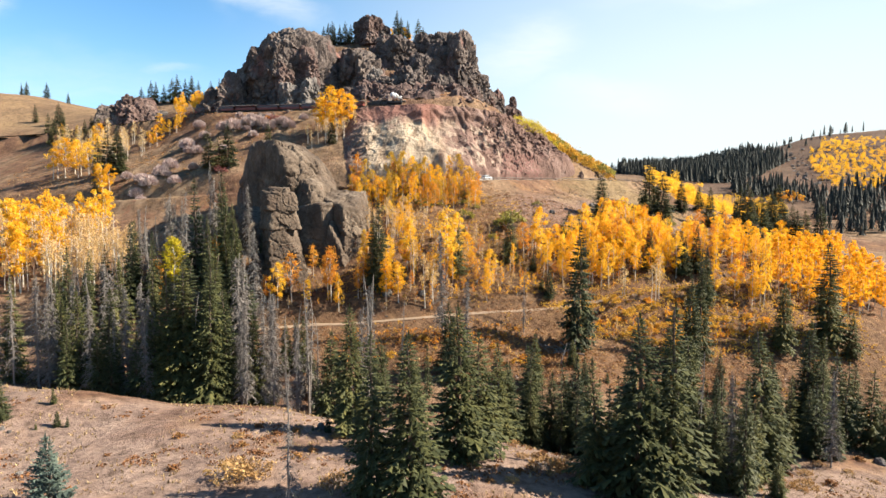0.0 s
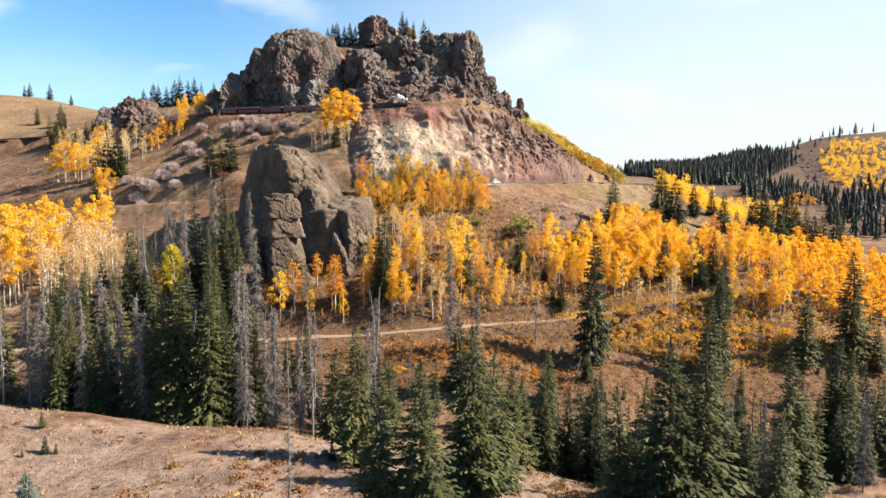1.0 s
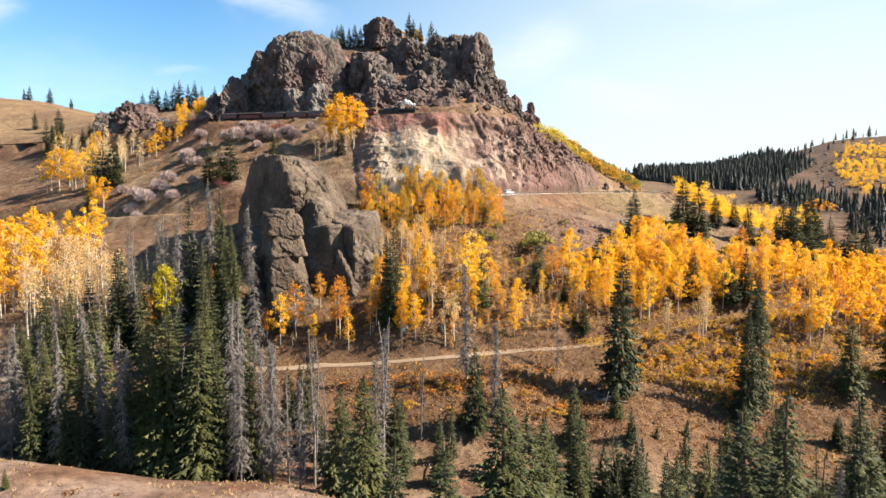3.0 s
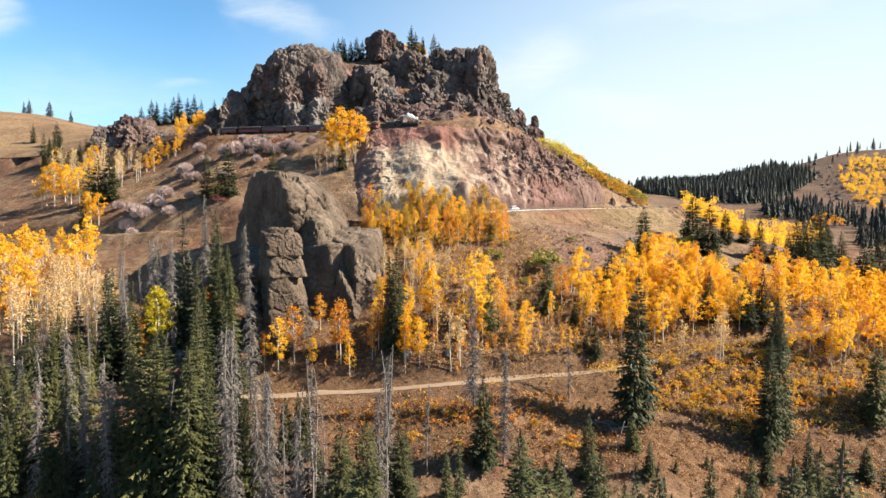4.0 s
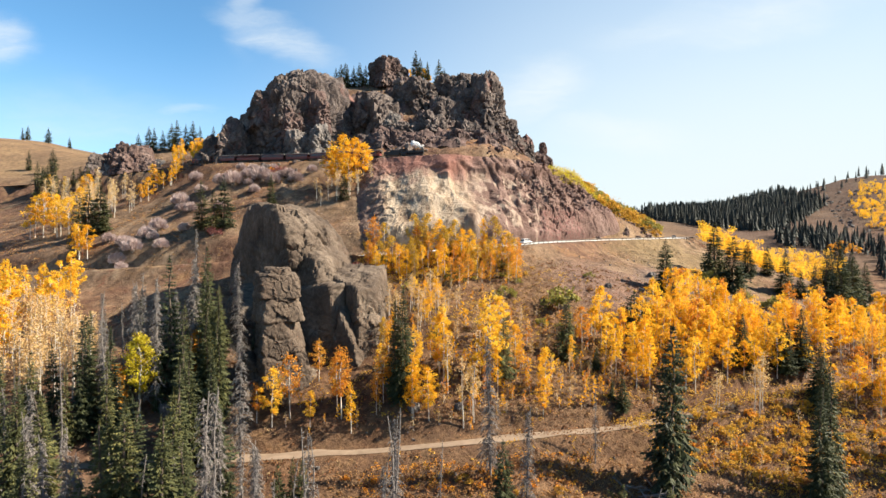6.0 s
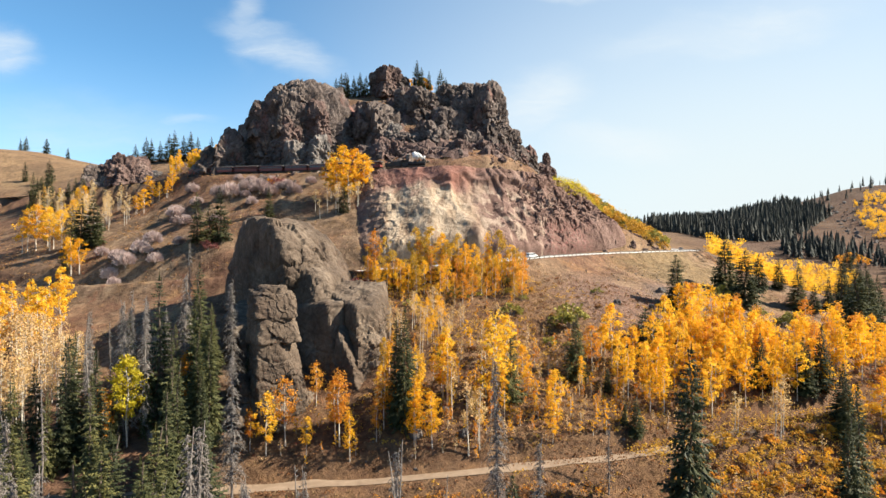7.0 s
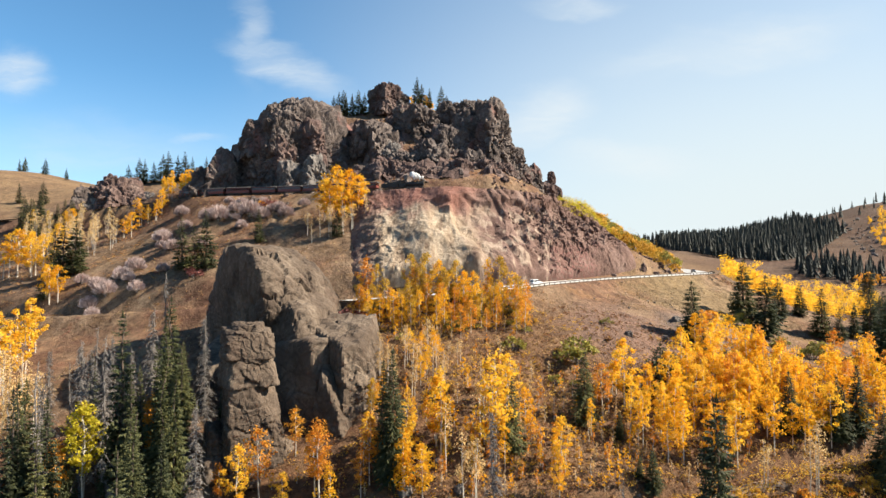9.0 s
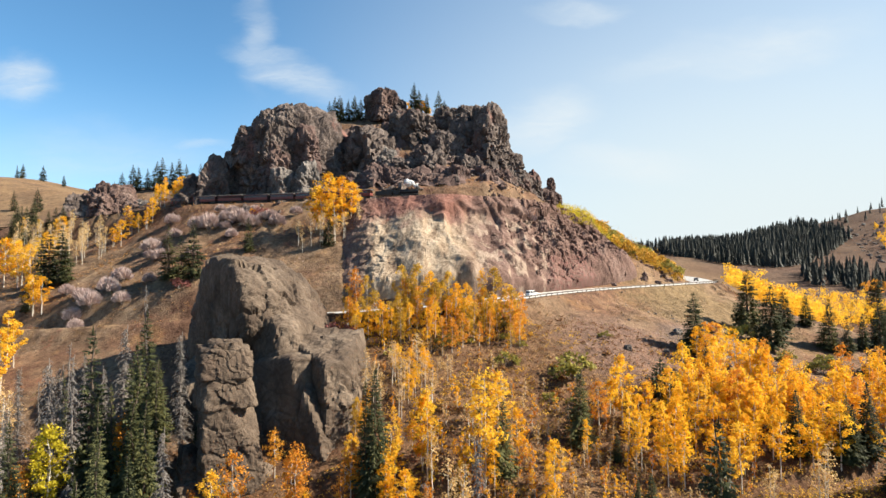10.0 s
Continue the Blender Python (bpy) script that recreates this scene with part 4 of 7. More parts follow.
for k, (x, y, z, w, h) in enumerate(((-21.5, 184.5, 37.5, 6, 7), (-34.5, 184, 35.5, 6, 5), (-40.5, 183.5, 36, 7, 5), (-45, 174, 35, 6, 4.5), (-56, 188, 37, 7, 8))):
    part("buttress", crag_mesh("buttress", (w, w * 0.9, h), rock_tan, 581 + 3 * k, 14, 3.2, 0.1), dome, "", pose(x, y, z, 0, 0, 30 * k))

tower = thing("rock_tower", Matrix(), "free-standing stack of three weathered brown rock blocks", "rock tower")
for k, (x, y, z, w, deep, h, turn) in enumerate(((-46.4, 179, 59.4, 10.0, 6.8, 5.6, 27), (-46.2, 179.3, 54.2, 10.6, 7.2, 6.6, 31), (-45.7, 179.6, 43.5, 11.6, 7.8, 17.4, 26), (-46.6, 179.2, 62.3, 6.6, 4.4, 2.6, 20), (-52.2, 177.5, 39.0, 4.6, 4.0, 10.0, 30), (-52.0, 176.6, 35.5, 5.4, 5, 5.0, 30))):
    pl = [((0.08, -1, 0.06), deep / 2), ((-1, -0.05, 0.04), w / 2), ((1, 0.05, 0.04), w / 2), ((0, 1, 0), deep / 2), ((0.05, -0.1, 1), h / 2), ((0, 0, -1), h / 2), ((-0.7, -0.7, 0), 0.42 * (w + deep) * 0.8), ((0.7, -0.5, 0.4), 0.4 * w), ((-0.5, -0.4, 0.75), 0.5 * h + 0.16 * w)]
    part("block", facet_mesh("block", rock_tan, 601 + 3 * k, 32 if w > 7 else 14, pl, 18, 0.42, 3.0, 0.2, 5.2 if h > 10 else 0.0), tower, "", pose(x, y, z, 0, 0, turn))


def cliff_face():
    """The eroded cutting between highway and railway: scoops, fins and gullies standing proud of the slope."""
    top = TRACK_L[(TRACK_L[:, 0] > -62) & (TRACK_L[:, 0] < 62)]
    low = HIGHWAY_L[(HIGHWAY_L[:, 0] > -48) & (HIGHWAY_L[:, 0] < 84)]
    nu, nv = 300, 150

    def even(line, count):
        s = np.r_[0, np.cumsum(np.linalg.norm(np.diff(line[:, :2], axis=0), axis=1))]
        t = np.linspace(0, s[-1], count)
        return np.stack([np.interp(t, s, line[:, c]) for c in range(2)], 1)

    a, b = even(low, nu), even(top, nu)
    out = (a - b) / np.linalg.norm(a - b, axis=1)[:, None]
    a, b = a - out * 6.6, b + out * 2.6
    v = np.linspace(0, 1, nv)
    xy = (a[None] * (1 - v)[:, None, None] + b[None] * v[:, None, None]).reshape(-1, 2)
    u = np.tile(np.linspace(0, 1, nu), nv)
    vv = np.repeat(v, nu)
    z = land(xy)
    lz, tz = np.interp(u, np.linspace(0, 1, nu), along(a, HIGHWAY_L)[1]), np.interp(u, np.linspace(0, 1, nu), along(b, TRACK_L)[1])
    steep = lz + (tz - lz) * (0.8 * vv + 0.2 * sstep(0.0, 1.0, vv))
    z = np.maximum(0.35 * z + 0.65 * steep, z + 0.4)
    p = np.c_[xy, z]
    edge = sstep(0, 0.1, vv) * sstep(1.0, 0.955, vv) * sstep(0, 0.15, u) * sstep(1.0, 0.9, u)
    fall = np.c_[u * 11 + vv * 1.6, vv * 2.0, np.zeros_like(u)]
    gully = ridged(fall + 0.25 * fbm(p / 9, 2, 91)[:, None], 3, 93)
    scoop = np.zeros_like(u)
    for cu, cv, ru, rv, deep in ((0.335, 0.66, 0.03, 0.16, 1.1), (0.40, 0.6, 0.045, 0.24, 1.3), (0.475, 0.5, 0.03, 0.2, 1.7), (0.28, 0.5, 0.03, 0.2, 1.2)):
        r = np.hypot((u - cu) / ru, (vv - cv) / rv) + 0.25 * vnoise(p / 5, 40)
        scoop += deep * sstep(1.25, 0.5, r)
    c1, c2, own = worley(p / 6.5 + 0.4 * fbm(p / 4, 2, 94)[:, None], 95)
    w1, w2, own2 = worley(p / 2.4, 97)
    x1, x2, own3 = worley(p / 1.15, 98)
    rubble = 1.1 * sstep(0.42, 0.62, u) * sstep(0.04, 0.3, vv) + 0.45 * sstep(0.22, 0.1, u)
    # smooth slanting ribs, strongest over the pale tuff
    phase = u * 16 + vv * (1.0 + 2.2 * sstep(0.38, 0.5, u)) + 0.9 * fbm(p / 13, 3, 101)
    slab = (0.35 + 0.55 * sstep(0.62, 0.44, u) * sstep(0.2, 0.3, u)) * (1 - np.abs(2 * (phase - np.floor(phase)) - 1) ** 1.6) * (0.4 + 1.2 * vnoise(np.c_[u * 9, vv * 3, vv * 0], 103) ** 2)
    bump_out = 2.6 + (0.8 + 0.7 * rubble) * gully + (0.3 + 1.6 * rubble) * (own - 0.5) + (0.06 + 0.9 * rubble) * (own2 - 0.5) - (0.1 + 0.6 * rubble) * np.exp(-(c2 - c1) / 0.08) + (0.25 + 0.45 * rubble) * fbm(p / 2.5, 3, 99) - scoop + slab + (0.08 + 0.45 * rubble) * (own3 - 0.5)
    # a broken cap of rubble rock overhangs the softer tuff
    lip = vv + 0.09 * fbm(p / 8, 3, 105) + 0.1 * np.abs(u - 0.42)
    bump_out = bump_out + 2.6 * sstep(0.7, 0.76, lip) * sstep(0.24, 0.3, u) * sstep(0.85, 0.6, u)
    # pale faces stand back between rounded noses
    nose = fbm(np.c_[u * 15, vv * 1.6, vv * 0], 2, 107)
    bump_out = bump_out + 2.8 * sstep(-0.05, 0.4, nose) * sstep(0.62, 0.5, u) * sstep(0.16, 0.24, u)
    shift = bump_out * edge - 3.5 * (1 - edge)
    o3 = np.c_[np.tile(out, (nv, 1)) * 0.75, np.full(len(u), 0.66)]
    p = p + o3 * shift[:, None]
    p[:, 2] = np.minimum(p[:, 2], tz - 0.5)
    k = np.arange(nu * nv).reshape(nv, nu)
    f = np.stack([k[:-1, :-1].ravel(), k[:-1, 1:].ravel(), k[1:, 1:].ravel(), k[1:, :-1].ravel()], 1)
    return mesh_of("cliff", p, f, cliff_tuff, False), p, u, vv


cliff_mesh, CLIFF_P, CLIFF_U, CLIFF_V = cliff_face()
cliff = tagged(new("cliff", cliff_mesh), "eroded cream and brick-red tuff cutting below the railway", "cliff", kind="structure")


def rock_slope():
    """Bedrock breaking through the turf between the summit crags."""
    xs, ys = np.arange(-128, 62, 0.95), np.arange(312, 404, 0.95)
    xx, yy = np.meshgrid(xs, ys)
    xy = np.c_[xx.ravel(), yy.ravel()]
    z = land(xy)
    p = np.c_[xy, z]
    c1, c2, own = worley(p / 7.5 + 0.5 * fbm(p / 5, 2, 41)[:, None], 43)
    w1, w2, own2 = worley(p / 2.8, 45)
    up = 2.8 * ridged(p / 15, 4, 47) + 3.4 * (own - 0.5) + 1.5 * (own2 - 0.5) - 1.0 * np.exp(-(c2 - c1) / 0.09) + 0.6 * fbm(p / 1.6, 2, 49)
    away = along(xy, TRACK_L)[0]
    north = xy[:, 1] - np.interp(xy[:, 0], TRACK_L[:, 0], TRACK_L[:, 1])
    edge = sstep(5.5, 14.0, away) * (north > 0) * sstep(402, 392, xy[:, 1]) * sstep(-127, -118, xy[:, 0]) * sstep(60, 46, xy[:, 0])
    turf = sstep(-0.2, 0.1, fbm(p / 18, 3, 51)) * sstep(318, 332, xy[:, 1])
    z2 = z + np.minimum((up - 0.3 - 5.0 * turf), 0.55 * away - 3.5) * edge - 2.5 * (1 - edge)
    q = np.c_[xy[:, 0] + 1.0 * fbm(p / 3, 2, 53) * edge, xy[:, 1] - 0.2 * np.clip(up, -1, 5) * edge * sstep(9, 18, away), z2]
    k = np.arange(len(xs) * len(ys)).reshape(len(ys), len(xs))
    f = np.stack([k[:-1, :-1].ravel(), k[:-1, 1:].ravel(), k[1:, 1:].ravel(), k[1:, :-1].ravel()], 1)
    keep = (z2 > z - 1.2)[f].any(1)
    return mesh_of("bedrock", q, f[keep], rock_red, False)


part("bedrock", rock_slope(), massif, "broken brown bedrock between the crags")


# ---- the highway's furniture and cars ----
def station(line, s):
    """Place and heading at s metres along a line."""
    seg = np.linalg.norm(np.diff(line, axis=0), axis=1)
    cum = np.r_[0, np.cumsum(seg)]
    s = float(np.clip(s, 0, cum[-1] - 0.01))
    k = int(np.searchsorted(cum, s, side="right") - 1)
    t = (s - cum[k]) / seg[k]
    p = line[k] * (1 - t) + line[k + 1] * t
    d = line[k + 1] - line[k]
    return p, math.degrees(math.atan2(d[1], d[0])), math.degrees(math.atan2(d[2], np.hypot(d[0], d[1])))


def metres_at(line, x):
    """How far along a line the place with that x lies."""
    cum = np.r_[0, np.cumsum(np.linalg.norm(np.diff(line, axis=0), axis=1))]
    return float(cum[int(np.argmin(np.abs(line[:, 0] - x)))])


S0, S1 = metres_at(HIGHWAY_L, -20), metres_at(HIGHWAY_L, 118)
guard = thing("guard_rail", Matrix(), "weathered steel guard rail on posts along the highway edge", "guard rail")
bm = bmesh.new()
prof = [(0.0, 0.55), (0.06, 0.62), (0.0, 0.7), (0.06, 0.78), (0.0, 0.85), (-0.03, 0.85), (-0.03, 0.55)]
loops = []
for s in np.arange(S0, S1, 3.0):
    p, h, _ = station(HIGHWAY_L, s)
    a = radians(h)
    sx, sy = math.sin(a), -math.cos(a)
    loops.append([bm.verts.new((p[0] + sx * (6.25 + o), p[1] + sy * (6.25 + o), p[2] + z)) for o, z in prof])
for la, lb in zip(loops[:-1], loops[1:]):
    for k in range(len(prof)):
        j = (k + 1) % len(prof)
        bm.faces.new((la[k], lb[k], lb[j], la[j]))
part("rail", bm_mesh("rail", bm, guard_steel), guard)
bm = bmesh.new()
box(bm, (0.16, 0.2, 1.3), (0, 0, 0.2), 0.02)
post_me = bm_mesh("post", bm, tie_wood)
for s in np.arange(S0, S1, 3.0):
    p, h, _ = station(HIGHWAY_L, s)
    a = radians(h)
    part("post", post_me, guard, "", pose(p[0] + math.sin(a) * 6.12, p[1] - math.cos(a) * 6.12, p[2], 0, 0, h))

for shift, name in ((-4.3, "edge_line"), (4.3, "edge_line"), (0.0, "centre_line")):
    ribbon(name, HIGHWAY_L, 0.09, 0.045, paint_line, "worn painted line on the highway", "road marking", shift=shift)


def car(m, paint, label, long=4.7, tall=1.75, van=False):
    ob = thing("car", m, label, "car")
    w = 1.86
    bm = bmesh.new()
    side = [(-long / 2, 0.35), (-long / 2, 0.95), (-long / 2 + 0.15, 1.02), (long / 2 - 1.35, 1.05), (long / 2 - 0.1, 0.88), (long / 2, 0.6), (long / 2 - 0.02, 0.35)]
    vs = [[bm.verts.new((x, y, z)) for x, z in side] for y in (-w / 2, w / 2)]
    for k in range(len(side)):
        j = (k + 1) % len(side)
        bm.faces.new((vs[0][k], vs[0][j], vs[1][j], vs[1][k]))
    bm.faces.new(vs[0])
    bm.faces.new(vs[1][::-1])
    bmesh.ops.bevel(bm, geom=list(bm.edges), offset=0.07, segments=2, affect="EDGES", profile=0.5)
    part("body", bm_mesh("body", bm, paint, True), ob)
    back = -long / 2 + (0.12 if van else 0.3)
    front = long / 2 - (1.3 if van else 1.9)
    bm = bmesh.new()
    cab = [(back, 1.0), (back + 0.18, tall - 0.05), (back + 0.4, tall), (front - 0.35, tall), (front - 0.1, tall - 0.06), (front + 0.65, 1.02)]
    vs = [[bm.verts.new((x, y * (w / 2 - (0.05 if z < 1.1 else 0.2)), z)) for x, z in cab] for y in (-1, 1)]
    for k in range(len(cab)):
        j = (k + 1) % len(cab)
        bm.faces.new((vs[0][k], vs[0][j], vs[1][j], vs[1][k]))
    bm.faces.new(vs[0])
    bm.faces.new(vs[1][::-1])
    part("cabin", bm_mesh("cabin", bm, paint, False), ob)
    for y in (-1, 1):
        for x0, x1 in ((back + 0.3, back + 1.15), (back + 1.25, front - 0.75), (front - 0.65, front + 0.1)):
            bm = bmesh.new()
            q = [(x0, 0.845, 1.1), (x1 + (0.25 if x1 > front - 0.2 else 0), 0.845, 1.1), (x1, 0.74, tall - 0.16), (x0 + 0.08, 0.74, tall - 0.16)]
            f = bm.faces.new([bm.verts.new((x, y * (b + 0.06), z)) for x, b, z in q])
            ex = bmesh.ops.extrude_face_region(bm, geom=[f])
            bmesh.ops.translate(bm, verts=[v for v in ex["geom"] if isinstance(v, bmesh.types.BMVert)], vec=(0, -y * 0.05, 0))
            part("side_window", bm_mesh("side_window", bm, window_dark), ob)
    bm = bmesh.new()
    box(bm, (0.05, w - 0.55, 0.5), (front + 0.32, 0, (tall + 1.0) / 2), 0.01, Euler((0, radians(-48), 0)).to_matrix().to_4x4())
    part("windscreen", bm_mesh("windscreen", bm, window_dark), ob)
    bm = bmesh.new()
    box(bm, (0.05, w - 0.5, 0.42), (back + 0.02, 0, tall - 0.42), 0.01, Euler((0, radians(12), 0)).to_matrix().to_4x4())
    part("rear_window", bm_mesh("rear_window", bm, window_dark), ob)
    bm = bmesh.new()
    box(bm, (0.14, w + 0.02, 0.22), (long / 2 - 0.02, 0, 0.45), 0.04)
    part("bumper", bm_mesh("bumper", bm, rubber), ob)
    for x in (-long / 2 + 0.85, long / 2 - 0.9):
        for y in (-1, 1):
            bm = bmesh.new()
            rod(bm, (x, y * (w / 2 - 0.2), 0.34), (x, y * (w / 2 + 0.02), 0.34), 0.34, None, 18)
            wheel = part("wheel", bm_mesh("wheel", bm, rubber), ob)
            bm = bmesh.new()
            rod(bm, (x, y * (w / 2), 0.34), (x, y * (w / 2 + 0.035), 0.34), 0.2, None, 14)
            part("rim", bm_mesh("rim", bm, paint_silver), wheel)
    for y in (-1, 1):
        bm = bmesh.new()
        box(bm, (0.1, 0.32, 0.16), (long / 2 - 0.04, y * 0.66, 0.74), 0.03)
        part("headlight", bm_mesh("headlight", bm, paint_silver), ob)
        bm = bmesh.new()
        box(bm, (0.08, 0.16, 0.32), (-long / 2 + 0.0, y * 0.8, 0.82), 0.03)
        part("tail_light", bm_mesh("tail_light", bm, coach_red), ob)
        bm = bmesh.new()
        box(bm, (0.12, 0.2, 0.14), (front + 0.3, y * (w / 2 + 0.1), 1.08), 0.03)
        part("mirror", bm_mesh("mirror", bm, paint), ob)
    return ob


def on_road(x, side, turn=0):
    p, h, g = station(HIGHWAY_L, metres_at(HIGHWAY_L, x))
    a = radians(h)
    return pose(p[0] + math.sin(a) * side, p[1] - math.cos(a) * side, p[2] + 0.06, 0, -g, h + turn)


car(on_road(20.5, 2.4), paint_white, "white sport utility car on the highway by the cliff", 4.9, 1.8)
car(on_road(5.2, 2.4), paint_silver, "silver panel van on the highway by the cliff", 5.2, 2.2, True)
car(on_road(117, -2.4, 180), paint_grey, "dark grey car on the far bend of the highway", 4.6, 1.6)

# ---- the railway ----
RT0, RT1 = metres_at(TRACK_L, -200), metres_at(TRACK_L, 64)
rails = thing("railway_track", Matrix(), "narrow-gauge steel rails on dark timber ties", "railway track")
for off in (-0.46, 0.46):
    bm = bmesh.new()
    prof = [(-0.05, 0.26), (0.05, 0.26), (0.05, 0.4), (-0.05, 0.4)]
    loops = []
    for s in np.arange(RT0, RT1, 3.0):
        p, h, _ = station(TRACK_L, s)
        a = radians(h)
        loops.append([bm.verts.new((p[0] + math.sin(a) * (off + o), p[1] - math.cos(a) * (off + o), p[2] + z)) for o, z in prof])
    for la, lb in zip(loops[:-1], loops[1:]):
        for k in range(4):
            j = (k + 1) % 4
            bm.faces.new((la[k], lb[k], lb[j], la[j]))
    part("rail", bm_mesh("rail", bm, rail_steel), rails)
bm = bmesh.new()
box(bm, (0.22, 1.9, 0.16), (0, 0, 0.2), 0.015)
tie_me = bm_mesh("tie", bm, tie_wood)
for s in np.arange(RT0, RT1, 1.2):
    p, h, _ = station(TRACK_L, s)
    part("tie", tie_me, rails, "", pose(p[0], p[1], p[2], 0, 0, h))


def truck_set(parent, x, mat_frame=loco_black):
    for dx in (-0.75, 0.75):
        for y in (-0.5, 0.5):
            bm = bmesh.new()
            rod(bm, (x + dx, y - 0.06, 0.34), (x + dx, y + 0.06, 0.34), 0.34, None, 16)
            part("wheel", bm_mesh("wheel", bm, rail_steel), parent)
    bm = bmesh.new()
    for y in (-0.66, 0.66):
        box(bm, (2.1, 0.12, 0.22), (x, y, 0.42), 0.03)
    box(bm, (0.4, 1.3, 0.25), (x, 0, 0.5), 0.03)
    part("truck_frame", bm_mesh("truck_frame", bm, mat_frame), parent)


def coach(m, label, open_car=False):
    ob = thing("passenger_coach", m, label, "railway coach", "train")
    L, W = 11.6, 2.5
    bm = bmesh.new()
    box(bm, (L, W, 1.15), (0, 0, 1.5), 0.04)
    part("lower_body", bm_mesh("lower_body", bm, coach_red), ob)
    bm = bmesh.new()
    count = 13
    for k in range(count + 1):
        for y in (-1, 1):
            box(bm, (0.22, 0.08, 1.0), (-L / 2 + 0.2 + k * (L - 0.4) / count, y * (W / 2 - 0.05), 2.55), 0.015)
    tagged(part("window_frame", bm_mesh("window_frame", bm, coach_red), ob), kind="stuff")
    if not open_car:
        for k in range(count):
            for y in (-1, 1):
                bm = bmesh.new()
                box(bm, ((L - 0.4) / count - 0.2, 0.03, 0.8), (-L / 2 + 0.2 + (k + 0.5) * (L - 0.4) / count, y * (W / 2 - 0.09), 2.5))
                part("window", bm_mesh("window", bm, window_dark), ob)
    bm = bmesh.new()
    box(bm, (L, W, 0.2), (0, 0, 3.1), 0.03)
    part("cornice", bm_mesh("cornice", bm, coach_red), ob)
    bm = bmesh.new()
    ring = []
    for x in (-L / 2 - 0.4, -L / 2, L / 2, L / 2 + 0.4):
        drop = 0.12 if abs(x) > L / 2 else 0.0
        ring.append([bm.verts.new((x, (W / 2 + 0.1) * math.cos(a), 3.2 - drop + 0.5 * math.sin(a))) for a in np.linspace(0, math.pi, 11)])
    for ra, rb in zip(ring[:-1], ring[1:]):
        for k in range(10):
            bm.faces.new((ra[k], ra[k + 1], rb[k + 1], rb[k]))
    for r in ring:
        pass
    bm.faces.new(ring[0])
    bm.faces.new(ring[-1][::-1])
    part("roof", bm_mesh("roof", bm, roof_dark), ob)
    bm = bmesh.new()
    box(bm, (L + 0.9, 1.9, 0.2), (0, 0, 0.85), 0.03)
    part("underframe", bm_mesh("underframe", bm, loco_black), ob)
    for x in (-L / 2 + 1.8, L / 2 - 1.8):
        truck_set(ob, x)
    return ob


